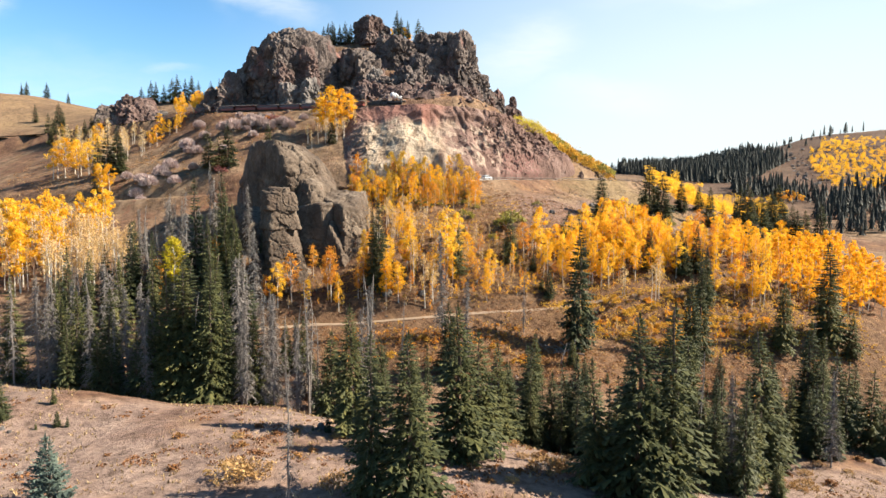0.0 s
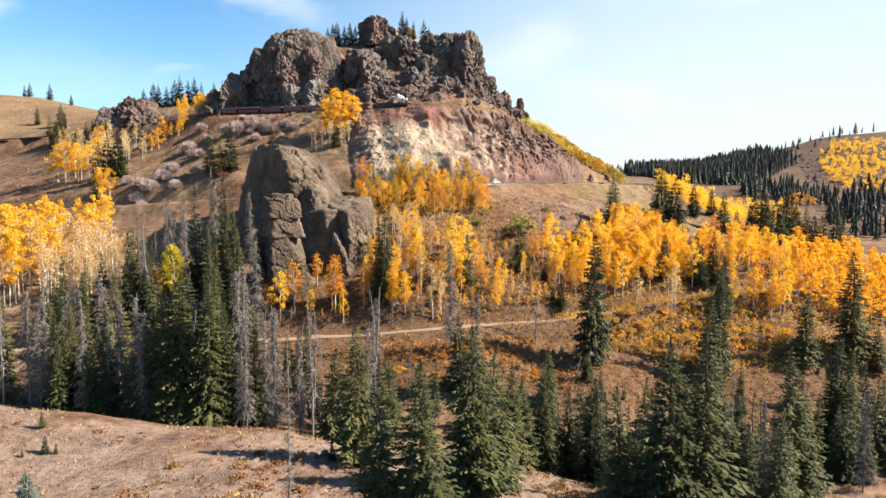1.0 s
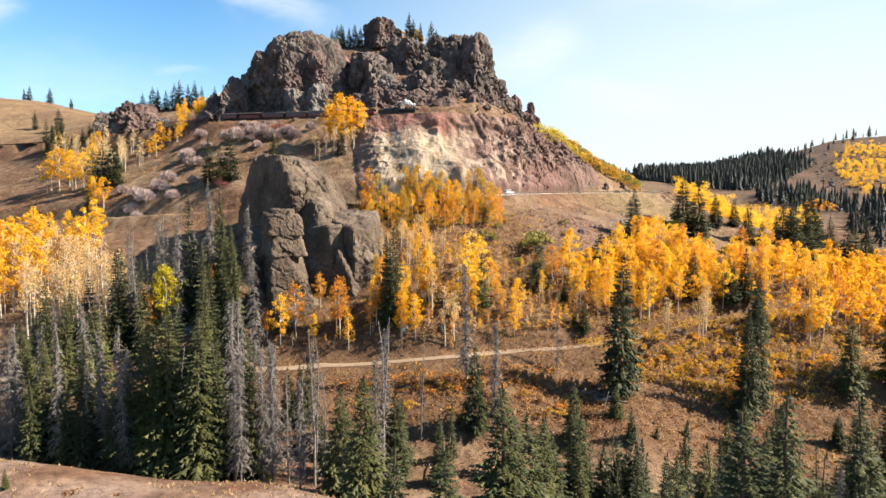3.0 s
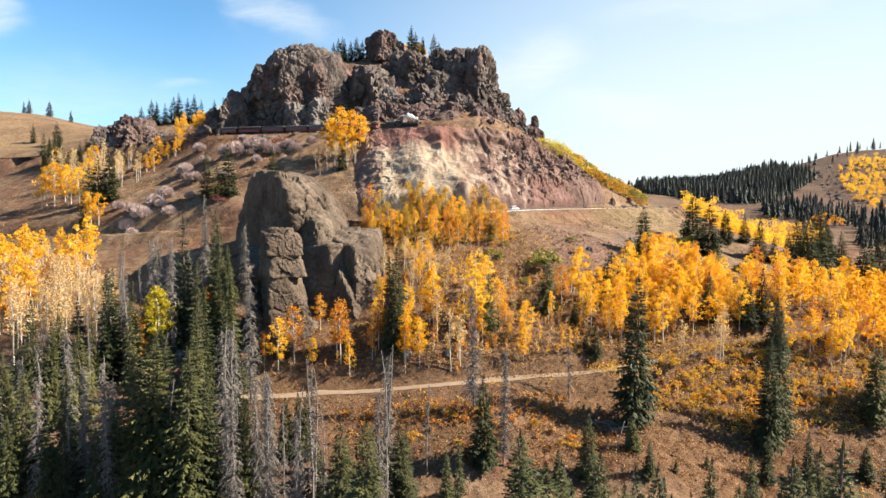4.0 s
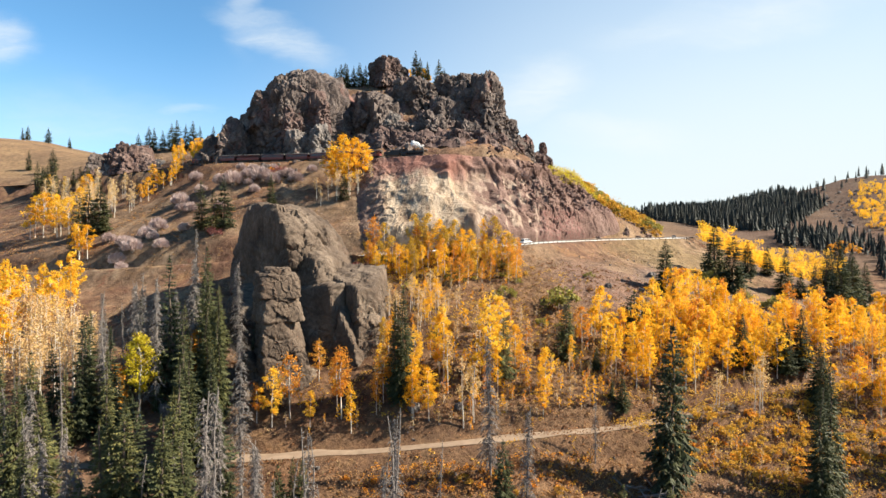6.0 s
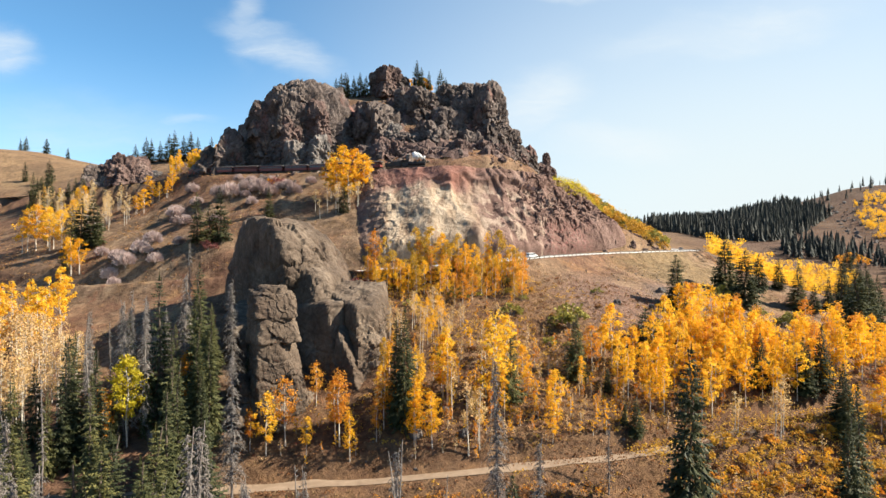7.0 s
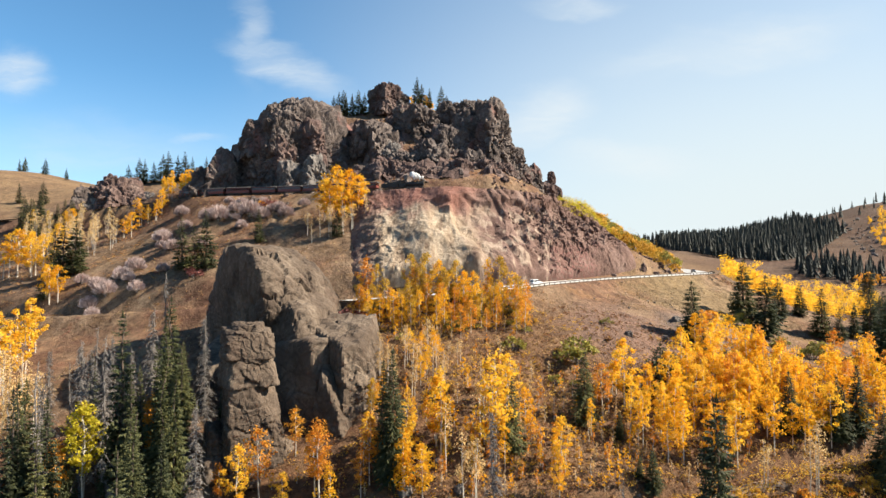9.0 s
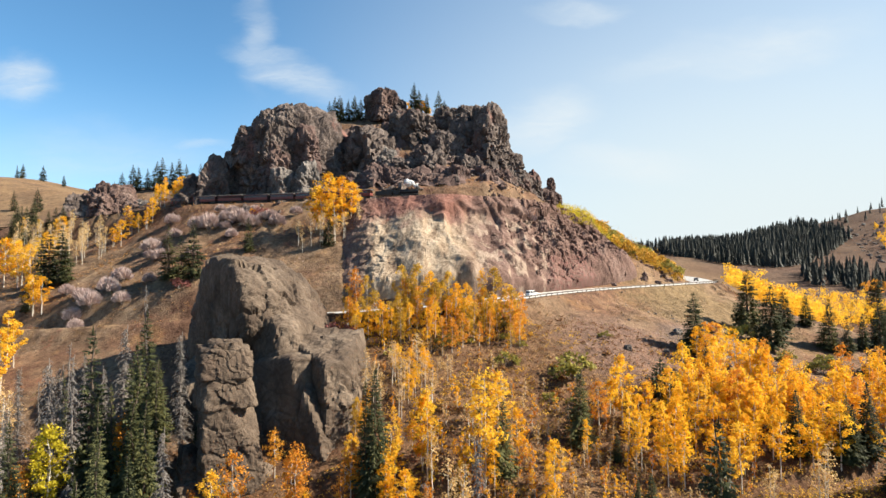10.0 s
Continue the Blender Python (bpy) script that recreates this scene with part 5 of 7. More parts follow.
def locomotive(m):
    ob = thing("steam_locomotive", m, "black narrow-gauge steam locomotive hauling coaches", "locomotive", "train")
    bm = bmesh.new()
    rod(bm, (-1.6, 0, 2.25), (4.4, 0, 2.25), 0.88, 0.82, 24)
    part("boiler", bm_mesh("boiler", bm, loco_black, False), ob)
    bm = bmesh.new()
    rod(bm, (4.35, 0, 2.25), (5.7, 0, 2.25), 0.9, 0.9, 24)
    rod(bm, (5.7, 0, 2.25), (5.85, 0, 2.25), 0.75, 0.3, 24)
    part("smokebox", bm_mesh("smokebox", bm, loco_black), ob)
    bm = bmesh.new()
    rod(bm, (5.1, 0, 3.0), (5.1, 0, 4.1), 0.24, 0.3, 16)
    rod(bm, (5.1, 0, 4.05), (5.1, 0, 4.18), 0.36, 0.36, 16)
    part("stack", bm_mesh("stack", bm, loco_black), ob)
    for x, r in ((3.2, 0.42), (1.4, 0.46)):
        bm = bmesh.new()
        bmesh.ops.create_uvsphere(bm, u_segments=16, v_segments=10, radius=r, matrix=Matrix.Translation((x, 0, 3.25)) @ Matrix.Diagonal((1, 1, 1.1, 1)))
        part("dome", bm_mesh("dome", bm, loco_black, True), ob)
    bm = bmesh.new()
    box(bm, (2.3, 2.6, 1.3), (-2.8, 0, 1.75), 0.04)
    for x in (-3.85, -2.75, -1.75):
        for y in (-1.26, 1.26):
            box(bm, (0.14, 0.08, 1.0), (x, y, 2.85), 0.01)
    box(bm, (2.3, 2.6, 0.25), (-2.8, 0, 3.38), 0.03)
    part("cab", bm_mesh("cab", bm, loco_black), ob)
    bm = bmesh.new()
    box(bm, (2.8, 2.8, 0.1), (-2.9, 0, 3.58), 0.03)
    part("cab_roof", bm_mesh("cab_roof", bm, roof_dark), ob)
    bm = bmesh.new()
    box(bm, (9.0, 2.3, 0.12), (1.0, 0, 1.32), 0.02)
    box(bm, (9.4, 0.9, 0.4), (1.0, 0, 0.95), 0.02)
    part("running_board", bm_mesh("running_board", bm, loco_black), ob)
    for y in (-1, 1):
        bm = bmesh.new()
        rod(bm, (4.2, y * 1.05, 0.85), (5.4, y * 1.05, 0.85), 0.42, 0.42, 16)
        part("cylinder", bm_mesh("cylinder", bm, loco_black), ob)
        bm = bmesh.new()
        box(bm, (4.4, 0.07, 0.14), (1.2, y * 1.0, 0.5), 0.02)
        part("side_rod", bm_mesh("side_rod", bm, rail_steel), ob)
        for x in (-0.9, 0.5, 1.9, 3.3):
            bm = bmesh.new()
            rod(bm, (x, y * 0.52, 0.56), (x, y * 0.66, 0.56), 0.56, None, 20)
            part("driving_wheel", bm_mesh("driving_wheel", bm, rail_steel), ob)
        bm = bmesh.new()
        rod(bm, (5.9, y * 0.5, 0.34), (5.9, y * 0.62, 0.34), 0.34, None, 16)
        part("pilot_wheel", bm_mesh("pilot_wheel", bm, rail_steel), ob)
    bm = bmesh.new()
    ring = [bm.verts.new(v) for v in ((6.3, -1.1, 0.85), (6.3, 1.1, 0.85), (6.3, 1.1, 0.15), (6.3, -1.1, 0.15))]
    tip = [bm.verts.new(v) for v in ((7.2, -0.1, 0.3), (7.2, 0.1, 0.3), (7.2, 0.1, 0.12), (7.2, -0.1, 0.12))]
    for k in range(4):
        bm.faces.new((ring[k], ring[(k + 1) % 4], tip[(k + 1) % 4], tip[k]))
    bm.faces.new(tip)
    bm.faces.new(ring[::-1])
    part("pilot", bm_mesh("pilot", bm, loco_black), ob)
    bm = bmesh.new()
    rod(bm, (5.85, 0, 3.05), (6.2, 0, 3.05), 0.24, 0.26, 16)
    part("headlamp", bm_mesh("headlamp", bm, brass), ob)
    bm = bmesh.new()
    rod(bm, (2.4, 0, 3.05), (2.4, 0, 3.6), 0.08, 0.22, 12)
    part("bell", bm_mesh("bell", bm, brass), ob)
    return ob


def tender(m):
    ob = thing("locomotive_tender", m, "black coal tender behind the steam locomotive", "tender", "train")
    bm = bmesh.new()
    box(bm, (6.8, 2.5, 1.6), (0, 0, 1.75), 0.06)
    part("tank", bm_mesh("tank", bm, loco_black), ob)
    bm = bmesh.new()
    for y in (-1.2, 1.2):
        box(bm, (4.2, 0.08, 0.6), (1.2, y, 2.8), 0.02)
    box(bm, (0.08, 2.4, 0.6), (-0.9, 0, 2.8), 0.02)
    part("coal_boards", bm_mesh("coal_boards", bm, loco_black), ob)
    part("coal", crag_mesh("coal", (4.0, 2.2, 1.0), loco_black, 77, 8, 3.0, 0.2), ob, "heap of coal", pose(1.2, 0, 2.6))
    for x in (-2.2, 2.2):
        truck_set(ob, x)
    return ob


def on_track(s):
    p, h, g = station(TRACK_L, s)
    return pose(p[0], p[1], p[2] + 0.42, 0, -g, h)


front = metres_at(TRACK_L, -15)
locomotive(on_track(front - 7.0))
tender(on_track(front - 15.0))
at = front - 26.0
for k in range(8):
    coach(on_track(at), "dark red wooden passenger coach with a grey roof" if k % 4 != 1 else "dark red open-sided observation coach with a grey roof", k % 4 == 1)
    at -= 13.0


# ---- plants ----
def tri_mesh(name, v, mat, per=3, smooth=False, mats=None, index=None):
    """Loose triangles (per=3) or quads (per=4) given as an (n, per, 3) array."""
    v = np.asarray(v, float)
    n = len(v)
    return mesh_of(name, v.reshape(-1, 3), np.arange(n * per).reshape(n, per), mat, smooth, mats, index)


def trunk_mesh(name, path, radii, mat, sides=7, extra=()):
    """A tapered, slightly crooked stem; extra: limbs as (path, radii)."""
    vs, fs = [], []
    for pts, rad in ((path, radii), *extra):
        base = len(vs)
        pts = np.asarray(pts, float)
        for k, (p, r) in enumerate(zip(pts, rad)):
            d = pts[min(k + 1, len(pts) - 1)] - pts[max(k - 1, 0)]
            d = d / (np.linalg.norm(d) + 1e-9)
            u = np.cross(d, (0.3, 1, 0.1))
            u = u / np.linalg.norm(u)
            w = np.cross(d, u)
            for a in np.linspace(0, 2 * math.pi, sides, endpoint=False):
                vs.append(p + r * (u * math.cos(a) + w * math.sin(a)))
        for k in range(len(pts) - 1):
            for j in range(sides):
                a, b = base + k * sides + j, base + k * sides + (j + 1) % sides
                fs.append((a, b, b + sides, a + sides))
    return mesh_of(name, vs, fs, mat, True)


def spruce_crown(name, H, width, rng, mat, low=0.05, whorls=58, per=9, gaps=0.12, droop=0.5, ragged=0.3, fine=0.75):
    """Tiers of drooping boughs, each a spray of short twigs; thin pointed top and an uneven outline."""
    tris = []
    lump = [rng.uniform(0.8, 1.15) for _ in range(24)]
    for k in range(whorls):
        f = min(max((k + rng.uniform(-0.5, 0.5)) / whorls, 0.0), 0.995)
        z = H * (low + (1 - low) * f)
        reach = width * ((1 - f) ** 0.68) * (0.6 + 0.4 * min(1, (f + 0.05) / 0.16)) + 0.1
        count = max(3, int(per * (1 - 0.5 * f)))
        a0 = rng.uniform(0, 6.28)
        for j in range(count):
            if rng.random() < gaps:
                continue
            a = a0 + 6.283 * j / count + rng.uniform(-0.4, 0.4)
            sector = lump[int(a * 4 / 6.283) % 4 + 4 * min(5, int(f * 6))]
            R = reach * sector * (1 + rng.uniform(-ragged, ragged * 0.5))
            out = np.array([math.cos(a), math.sin(a), 0.0])
            side = np.array([-out[1], out[0], 0.0])
            drop = droop * rng.uniform(0.6, 1.3) * (1.1 - 0.8 * f)
            pts = [out * (R * t) + np.array([0, 0, z + R * (0.1 * t - drop * t * t + 0.14 * t**4)]) for t in (0.25, 0.55, 0.8, 1.0)]
            wid = fine * (0.2 * R + 0.16)
            for q in range(3):
                p0, p1 = pts[q], pts[q + 1]
                wq = wid * (1.25 - 0.3 * q) * rng.uniform(0.7, 1.25)
                for sgn in (-1, 1):
                    tip = p1 + side * sgn * wq + np.array([0, 0, -wq * rng.uniform(0.2, 0.9)]) + out * wq * rng.uniform(0.0, 0.4)
                    tris.append((p0, p1, tip))
                hang = (p0 + p1) / 2 + side * rng.uniform(-0.5, 0.5) * wq + np.array([0, 0, -wq * rng.uniform(0.7, 1.4)])
                tris.append((p0 - side * 0.12, p1 + side * 0.12, hang))
            tris.append((pts[-1] + side * 0.1, pts[-1] - side * 0.1, pts[-1] + out * 0.3 * wid + np.array([0, 0, -0.05])))
    top = np.array([0, 0, H])
    for a in np.linspace(0, 6.28, 5, endpoint=False):
        o = np.array([math.cos(a), math.sin(a), 0])
        tris.append((top + (0, 0, 0.5), top + o * 0.16 - (0, 0, 0.9), top - o * 0.05 - (0, 0, 0.9)))
    return tri_mesh(name, tris, mat)


def make_spruce(H, width, seed, mat, label, category="spruce", low=0.05, whorls=52, per=8, gaps=0.12, droop=0.5, ragged=0.3, group="spruces", bark=None, fine=0.75):
    rng = random.Random(seed)
    ob = thing("spruce_tree", Matrix(), label, category, group)
    path = [(rng.uniform(-0.1, 0.1) * k, rng.uniform(-0.1, 0.1) * k, -0.8 + (H + 0.6) * k / 5) for k in range(6)]
    r = 0.011 * H + 0.06
    part("trunk", trunk_mesh("trunk", path, [r * (1.1 - 0.2 * k) + 0.02 for k in range(6)], bark or bark_spruce), ob)
    part("crown", spruce_crown("crown", H, width, rng, mat, low, whorls, per, gaps, droop, ragged, fine), ob)
    return ob


def make_snag(H, seed, label, boughs=70, width=1.6, lean=0.0):
    """A dead standing conifer: bare grey stem with thin broken branches."""
    rng = random.Random(seed)
    ob = thing("dead_tree", Matrix(), label, "dead tree", "dead trees")
    bend = [(lean * H * (k / 6) ** 1.3 + rng.uniform(-0.06, 0.06) * k, rng.uniform(-0.06, 0.06) * k, -0.8 + (H + 0.8) * k / 6) for k in range(7)]
    r = 0.0065 * H + 0.05
    part("trunk", trunk_mesh("trunk", bend, [r * (1 - 0.14 * k) + 0.01 for k in range(7)], bark_dead), ob)
    tris = []
    for k in range(boughs):
        f = rng.uniform(0.12, 0.98)
        z = H * f
        x0 = lean * H * f**1.3
        a = rng.uniform(0, 6.28)
        R = width * (1.05 - f) ** 0.8 * rng.uniform(0.4, 1.1) + 0.2
        out = np.array([math.cos(a), math.sin(a), 0.0])
        side = np.array([-out[1], out[0], 0.0])
        p0 = np.array([x0, 0, z])
        p1 = p0 + out * R * 0.6 + np.array([0, 0, -0.12 * R])
        p2 = p0 + out * R + np.array([0, 0, -0.5 * R])
        w = 0.095
        up = np.array([0, 0, w])
        for u in (side * w, up):
            tris += [(p0 + u, p0 - u, p1), (p1 + u * 0.8, p1 - u * 0.8, p2)]
        for q in range(5):
            b = p0 + (p1 - p0) * rng.uniform(0.4, 1.0) if q < 3 else p1 + (p2 - p1) * rng.random()
            e = b + side * rng.choice((-1, 1)) * R * rng.uniform(0.15, 0.4) + np.array([0, 0, -R * rng.uniform(0.1, 0.45)])
            tris.append((b + up * 0.7, b - up * 0.7, e))
    tagged(part("branchwork", tri_mesh("branchwork", tris, bark_dead), ob), kind="stuff")
    return ob


def leaf_cloud(rng, centres, radii, count, size, flat=0.8):
    """Small leaf cards, each of its own tilt, gathered in loose clumps."""
    n = len(centres)
    which = rng.integers(0, n, count)
    d = rng.normal(size=(count, 3))
    d /= np.linalg.norm(d, axis=1)[:, None]
    r = rng.random(count) ** 0.45
    c = np.asarray(centres)[which] + d * (r * np.asarray(radii)[which])[:, None] * (1, 1, flat)
    u = rng.normal(size=(count, 3))
    u /= np.linalg.norm(u, axis=1)[:, None]
    w = np.cross(u, rng.normal(size=(count, 3)))
    w /= np.linalg.norm(w, axis=1)[:, None]
    s = size * rng.uniform(0.6, 1.35, count)[:, None]
    return np.stack([c - u * s, c - w * s * 0.7, c + u * s, c + w * s * 0.7], 1)


def make_aspen(H, seed, mat, label, spread=0.185, bare=0.34, leaves=900, size=0.235, clumps=34, group="aspens", stems=1):
    """A slim pale stem with upswept limbs and a loose crown of many small leaves."""
    rng = np.random.default_rng(seed)
    rr = random.Random(seed)
    ob = thing("aspen_tree", Matrix(), label, "aspen", group)
    extra, centres, radii = [], [], []
    path = radii_t = None
    for s in range(stems):
        ox, oy = (0, 0) if s == 0 else (rr.uniform(-1.2, 1.2), rr.uniform(-1.0, 1.0))
        hh = H * (1 if s == 0 else rr.uniform(0.75, 0.95))
        p = [(ox + rr.uniform(-0.05, 0.05) * k, oy + rr.uniform(-0.05, 0.05) * k, -0.6 + (hh * 0.96 + 0.6) * k / 6) for k in range(7)]
        rad = [(0.008 * hh + 0.035) * (1 - 0.14 * k) + 0.012 for k in range(7)]
        if s == 0:
            path, radii_t = p, rad
        else:
            extra.append((p, rad))
        for k in range(clumps // stems):
            f = bare + (1 - bare) * (k + rr.random()) / (clumps // stems)
            a = rr.uniform(0, 6.28)
            prof = math.sin(math.pi * min(1, (f - bare) / (1 - bare) * 0.86 + 0.13)) ** 0.7
            R = H * spread * prof * rr.uniform(0.35, 1.05)
            z = hh * f
            c = (ox + R * math.cos(a), oy + R * math.sin(a), z)
            centres.append(c)
            radii.append(H * 0.07 * rr.uniform(0.6, 1.3))
            if k % 3 == 0:
                z0 = z - R * rr.uniform(0.5, 0.9)
                extra.append(([(ox, oy, z0), (ox + 0.55 * (c[0] - ox), oy + 0.55 * (c[1] - oy), z0 + 0.5 * (z - z0)), c], [0.045, 0.03, 0.012]))
    part("trunk", trunk_mesh("trunk", path, radii_t, bark_aspen, 6, extra), ob)
    part("crown", tri_mesh("crown", leaf_cloud(rng, centres, radii, leaves, size), mat, 4), ob)
    return ob


def make_shrub(r, h, seed, mat, label, leaves=420, size=0.2, name="shrub", category="shrub", group="shrubs", stem=14):
    """A multi-stemmed bush: splayed stems under an uneven cap of small leaves."""
    rng = np.random.default_rng(seed)
    rr = random.Random(seed)
    ob = thing(name, Matrix(), label, category, group)
    extra, centres, radii = [], [], []
    for k in range(stem):
        a, q = rr.uniform(0, 6.28), math.sqrt(rr.random())
        tip = (r * 0.85 * q * math.cos(a), r * 0.85 * q * math.sin(a), h * (1 - 0.55 * q * q) * rr.uniform(0.6, 1.0))
        extra.append(([(tip[0] * 0.12, tip[1] * 0.12, -0.3), (tip[0] * 0.5, tip[1] * 0.5, tip[2] * 0.55), tip], [0.05, 0.035, 0.012]))
        centres.append((tip[0], tip[1], tip[2] * 0.86))
        radii.append(0.3 * r * rr.uniform(0.7, 1.3))
    part("woody_base", trunk_mesh("woody_base", extra[0][0], extra[0][1], bark_dead, 4, extra[1:]), ob)
    part("foliage", tri_mesh("foliage", leaf_cloud(rng, centres, radii, leaves, size, 0.75), mat, 4), ob)
    return ob


def make_thicket(r, h, seed, mat, label, twigs=900):
    """A rounded leafless thicket: fine twigs fanning out from the ground to a ball."""
    rng = np.random.default_rng(seed)
    rr = random.Random(seed)
    ob = thing("shrub", Matrix(), label, "shrub", "shrubs")
    stems = []
    for k in range(12):
        a, q = rr.uniform(0, 6.28), rr.uniform(0.2, 0.8)
        stems.append(([(0.1 * math.cos(a), 0.1 * math.sin(a), -0.3), (r * q * 0.5 * math.cos(a), r * q * 0.5 * math.sin(a), h * 0.35), (r * q * math.cos(a), r * q * math.sin(a), h * 0.7)], [0.05, 0.035, 0.012]))
    part("woody_base", trunk_mesh("woody_base", stems[0][0], stems[0][1], bark_dead, 4, stems[1:]), ob)
    d = rng.normal(size=(twigs, 3))
    d /= np.linalg.norm(d, axis=1)[:, None]
    d[:, 2] = np.abs(d[:, 2]) * 1.0 - 0.25
    shell = (rng.uniform(0.55, 1.0, twigs) ** 0.5)[:, None] * (1 + 0.12 * np.sin(5 * np.arctan2(d[:, 1], d[:, 0]))[:, None])
    tip = d * shell * (r, r, h * 0.62) + (0, 0, h * 0.38)
    root = tip * rng.uniform(0.55, 0.8, (twigs, 1)) + (0, 0, -0.06 * h)
    w = np.cross(tip - root, rng.normal(size=(twigs, 3)))
    w *= (rng.uniform(0.07, 0.13, twigs) / (np.linalg.norm(w, axis=1) + 1e-9))[:, None]
    part("foliage", tri_mesh("foliage", np.stack([root - w, root + w, tip], 1), mat), ob)
    return ob


def plant(proto, x, y, scale=1.0, sink=0.15, rng=random, z=None, thin=1.0, label=""):
    """A copy of a plant on the ground, turned at random."""
    zz = float(land([[x, y]])[0]) if z is None else z
    t = Matrix.Translation((x, y, zz - sink)) @ Euler((rng.uniform(-0.025, 0.025), rng.uniform(-0.025, 0.025), rng.uniform(0, 6.28))).to_matrix().to_4x4()
    ob = copy_thing(proto, t)
    ob.matrix_basis = t @ Matrix.Diagonal((scale * thin, scale * thin, scale, 1))
    if label:
        ob["label"] = label
    return ob


def retire(*protos):
    """Removes the patterns from which the plants were copied."""
    for ob in protos:
        for o in (*ob.children_recursive, ob):
            bpy.data.objects.remove(o)


SPRUCE_H = 20.0
SPRUCES = [
    make_spruce(SPRUCE_H, 3.3, 1, needles, "dense dark green spruce on the valley side", whorls=50, per=9, fine=0.85),
    make_spruce(SPRUCE_H, 2.7, 2, needles, "slender dark green spruce on the valley side", whorls=50, per=8, ragged=0.4, fine=0.85),
    make_spruce(SPRUCE_H, 3.9, 3, needles, "broad-skirted green spruce on the valley side", whorls=50, per=10, fine=0.82),
    make_spruce(SPRUCE_H, 2.5, 4, needles, "thinning spruce with bare lower trunk", low=0.2, whorls=44, per=6, gaps=0.3, ragged=0.5),
    make_spruce(SPRUCE_H, 4.0, 5, needles, "wide open-tiered spruce with level boughs", whorls=30, per=10, droop=0.25, ragged=0.35, gaps=0.05),
    make_spruce(SPRUCE_H, 3.5, 8, needles, "full green spruce with an uneven crown", whorls=50, per=9, ragged=0.5, gaps=0.18, fine=0.85),
    make_spruce(SPRUCE_H, 3.0, 9, needles, "tall dense green spruce at the meadow edge", whorls=66, per=10, ragged=0.4, fine=0.64),
    make_spruce(SPRUCE_H, 3.4, 10, needles, "tall full green spruce at the meadow edge", whorls=64, per=11, ragged=0.35, fine=0.64),
    make_spruce(SPRUCE_H, 3.1, 12, needles, "dark green spruce on the hillside", whorls=36, per=8, ragged=0.45, fine=1.0),
    make_spruce(SPRUCE_H, 3.5, 13, needles, "small dark green spruce on the hillside", whorls=34, per=8, ragged=0.4, fine=1.05),
]
BLUE_SPRUCE = make_spruce(8.0, 2.3, 6, needles_blue, "young bushy blue spruce on the meadow", whorls=30, per=9, gaps=0.02, droop=0.15)
PINE = make_spruce(10.0, 4.3, 7, needles, "broad rounded dark conifer on the slope", whorls=26, per=9, droop=0.1, ragged=0.4)
SNAGS = [
    make_snag(20, 21, "bare silver-grey dead spruce with thin branches", 110, 2.0),
    make_snag(20, 22, "bare grey dead spruce stripped of bark", 60, 1.4, 0.03),
    make_snag(20, 23, "densely twigged grey dead spruce", 250, 2.6),
]
ASPENS = {
    "gold": [make_aspen(12, 31, aspen_gold, "golden aspen in full autumn colour", spread=0.18, bare=0.3, leaves=1150, size=0.188, clumps=34), make_aspen(12, 32, aspen_gold, "bright golden aspen with a rounded crown", spread=0.23, bare=0.26, leaves=1350, size=0.188, clumps=40), make_aspen(12, 33, aspen_gold, "golden aspen with two pale stems", spread=0.19, bare=0.32, leaves=1150, size=0.188, clumps=34, stems=2), make_aspen(12, 39, aspen_gold, "narrow golden aspen on the slope", spread=0.12, bare=0.22, leaves=740, size=0.187)],
    "stand": [make_aspen(12, 41, aspen_gold, "golden aspen of the dense grove", spread=0.2, bare=0.28, leaves=640, size=0.26, clumps=24), make_aspen(12, 42, aspen_gold, "tall golden aspen of the dense grove", spread=0.16, bare=0.3, leaves=600, size=0.26, clumps=22)],
    "orange": [make_aspen(12, 34, aspen_orange, "orange aspen turning late in autumn", leaves=920, size=0.188), make_aspen(12, 35, aspen_orange, "burnt-orange aspen with a slim crown", spread=0.13, leaves=950, size=0.165)],
    "green": [make_aspen(12, 36, aspen_green, "yellow-green aspen still turning", spread=0.19, bare=0.26, leaves=1150, size=0.193, clumps=36)],
    "mixed": [make_aspen(12, 65, aspen_gold, "golden aspen under the highway", spread=0.2, bare=0.2, leaves=900, size=0.2), make_aspen(12, 66, aspen_orange, "orange aspen under the highway", spread=0.18, bare=0.2, leaves=800, size=0.2), make_aspen(12, 67, aspen_green, "yellow-green aspen under the highway", spread=0.2, bare=0.15, leaves=900, size=0.2)],
    "sapling": [make_aspen(4, 61, aspen_gold, "young golden aspen sapling on the slope", spread=0.2, bare=0.2, leaves=210, size=0.143, clumps=14), make_aspen(4, 62, aspen_orange, "young orange aspen sapling on the slope", spread=0.17, bare=0.15, leaves=190, size=0.14, clumps=12), make_aspen(4, 63, aspen_thin, "young thinning aspen sapling on the slope", spread=0.2, bare=0.2, leaves=160, size=0.128, clumps=14)],
    "lime": [make_aspen(12, 64, aspen_lime, "yellow-green aspen with a white trunk", spread=0.17, bare=0.36, leaves=1500, size=0.165, clumps=26)],
    "thin": [make_aspen(12, 37, aspen_thin, "nearly leafless aspen with white trunk", spread=0.11, bare=0.42, leaves=330, size=0.16), make_aspen(12, 38, aspen_thin, "sparse pale aspen with tall white trunk", spread=0.14, bare=0.48, leaves=480, size=0.16, stems=2)],
}
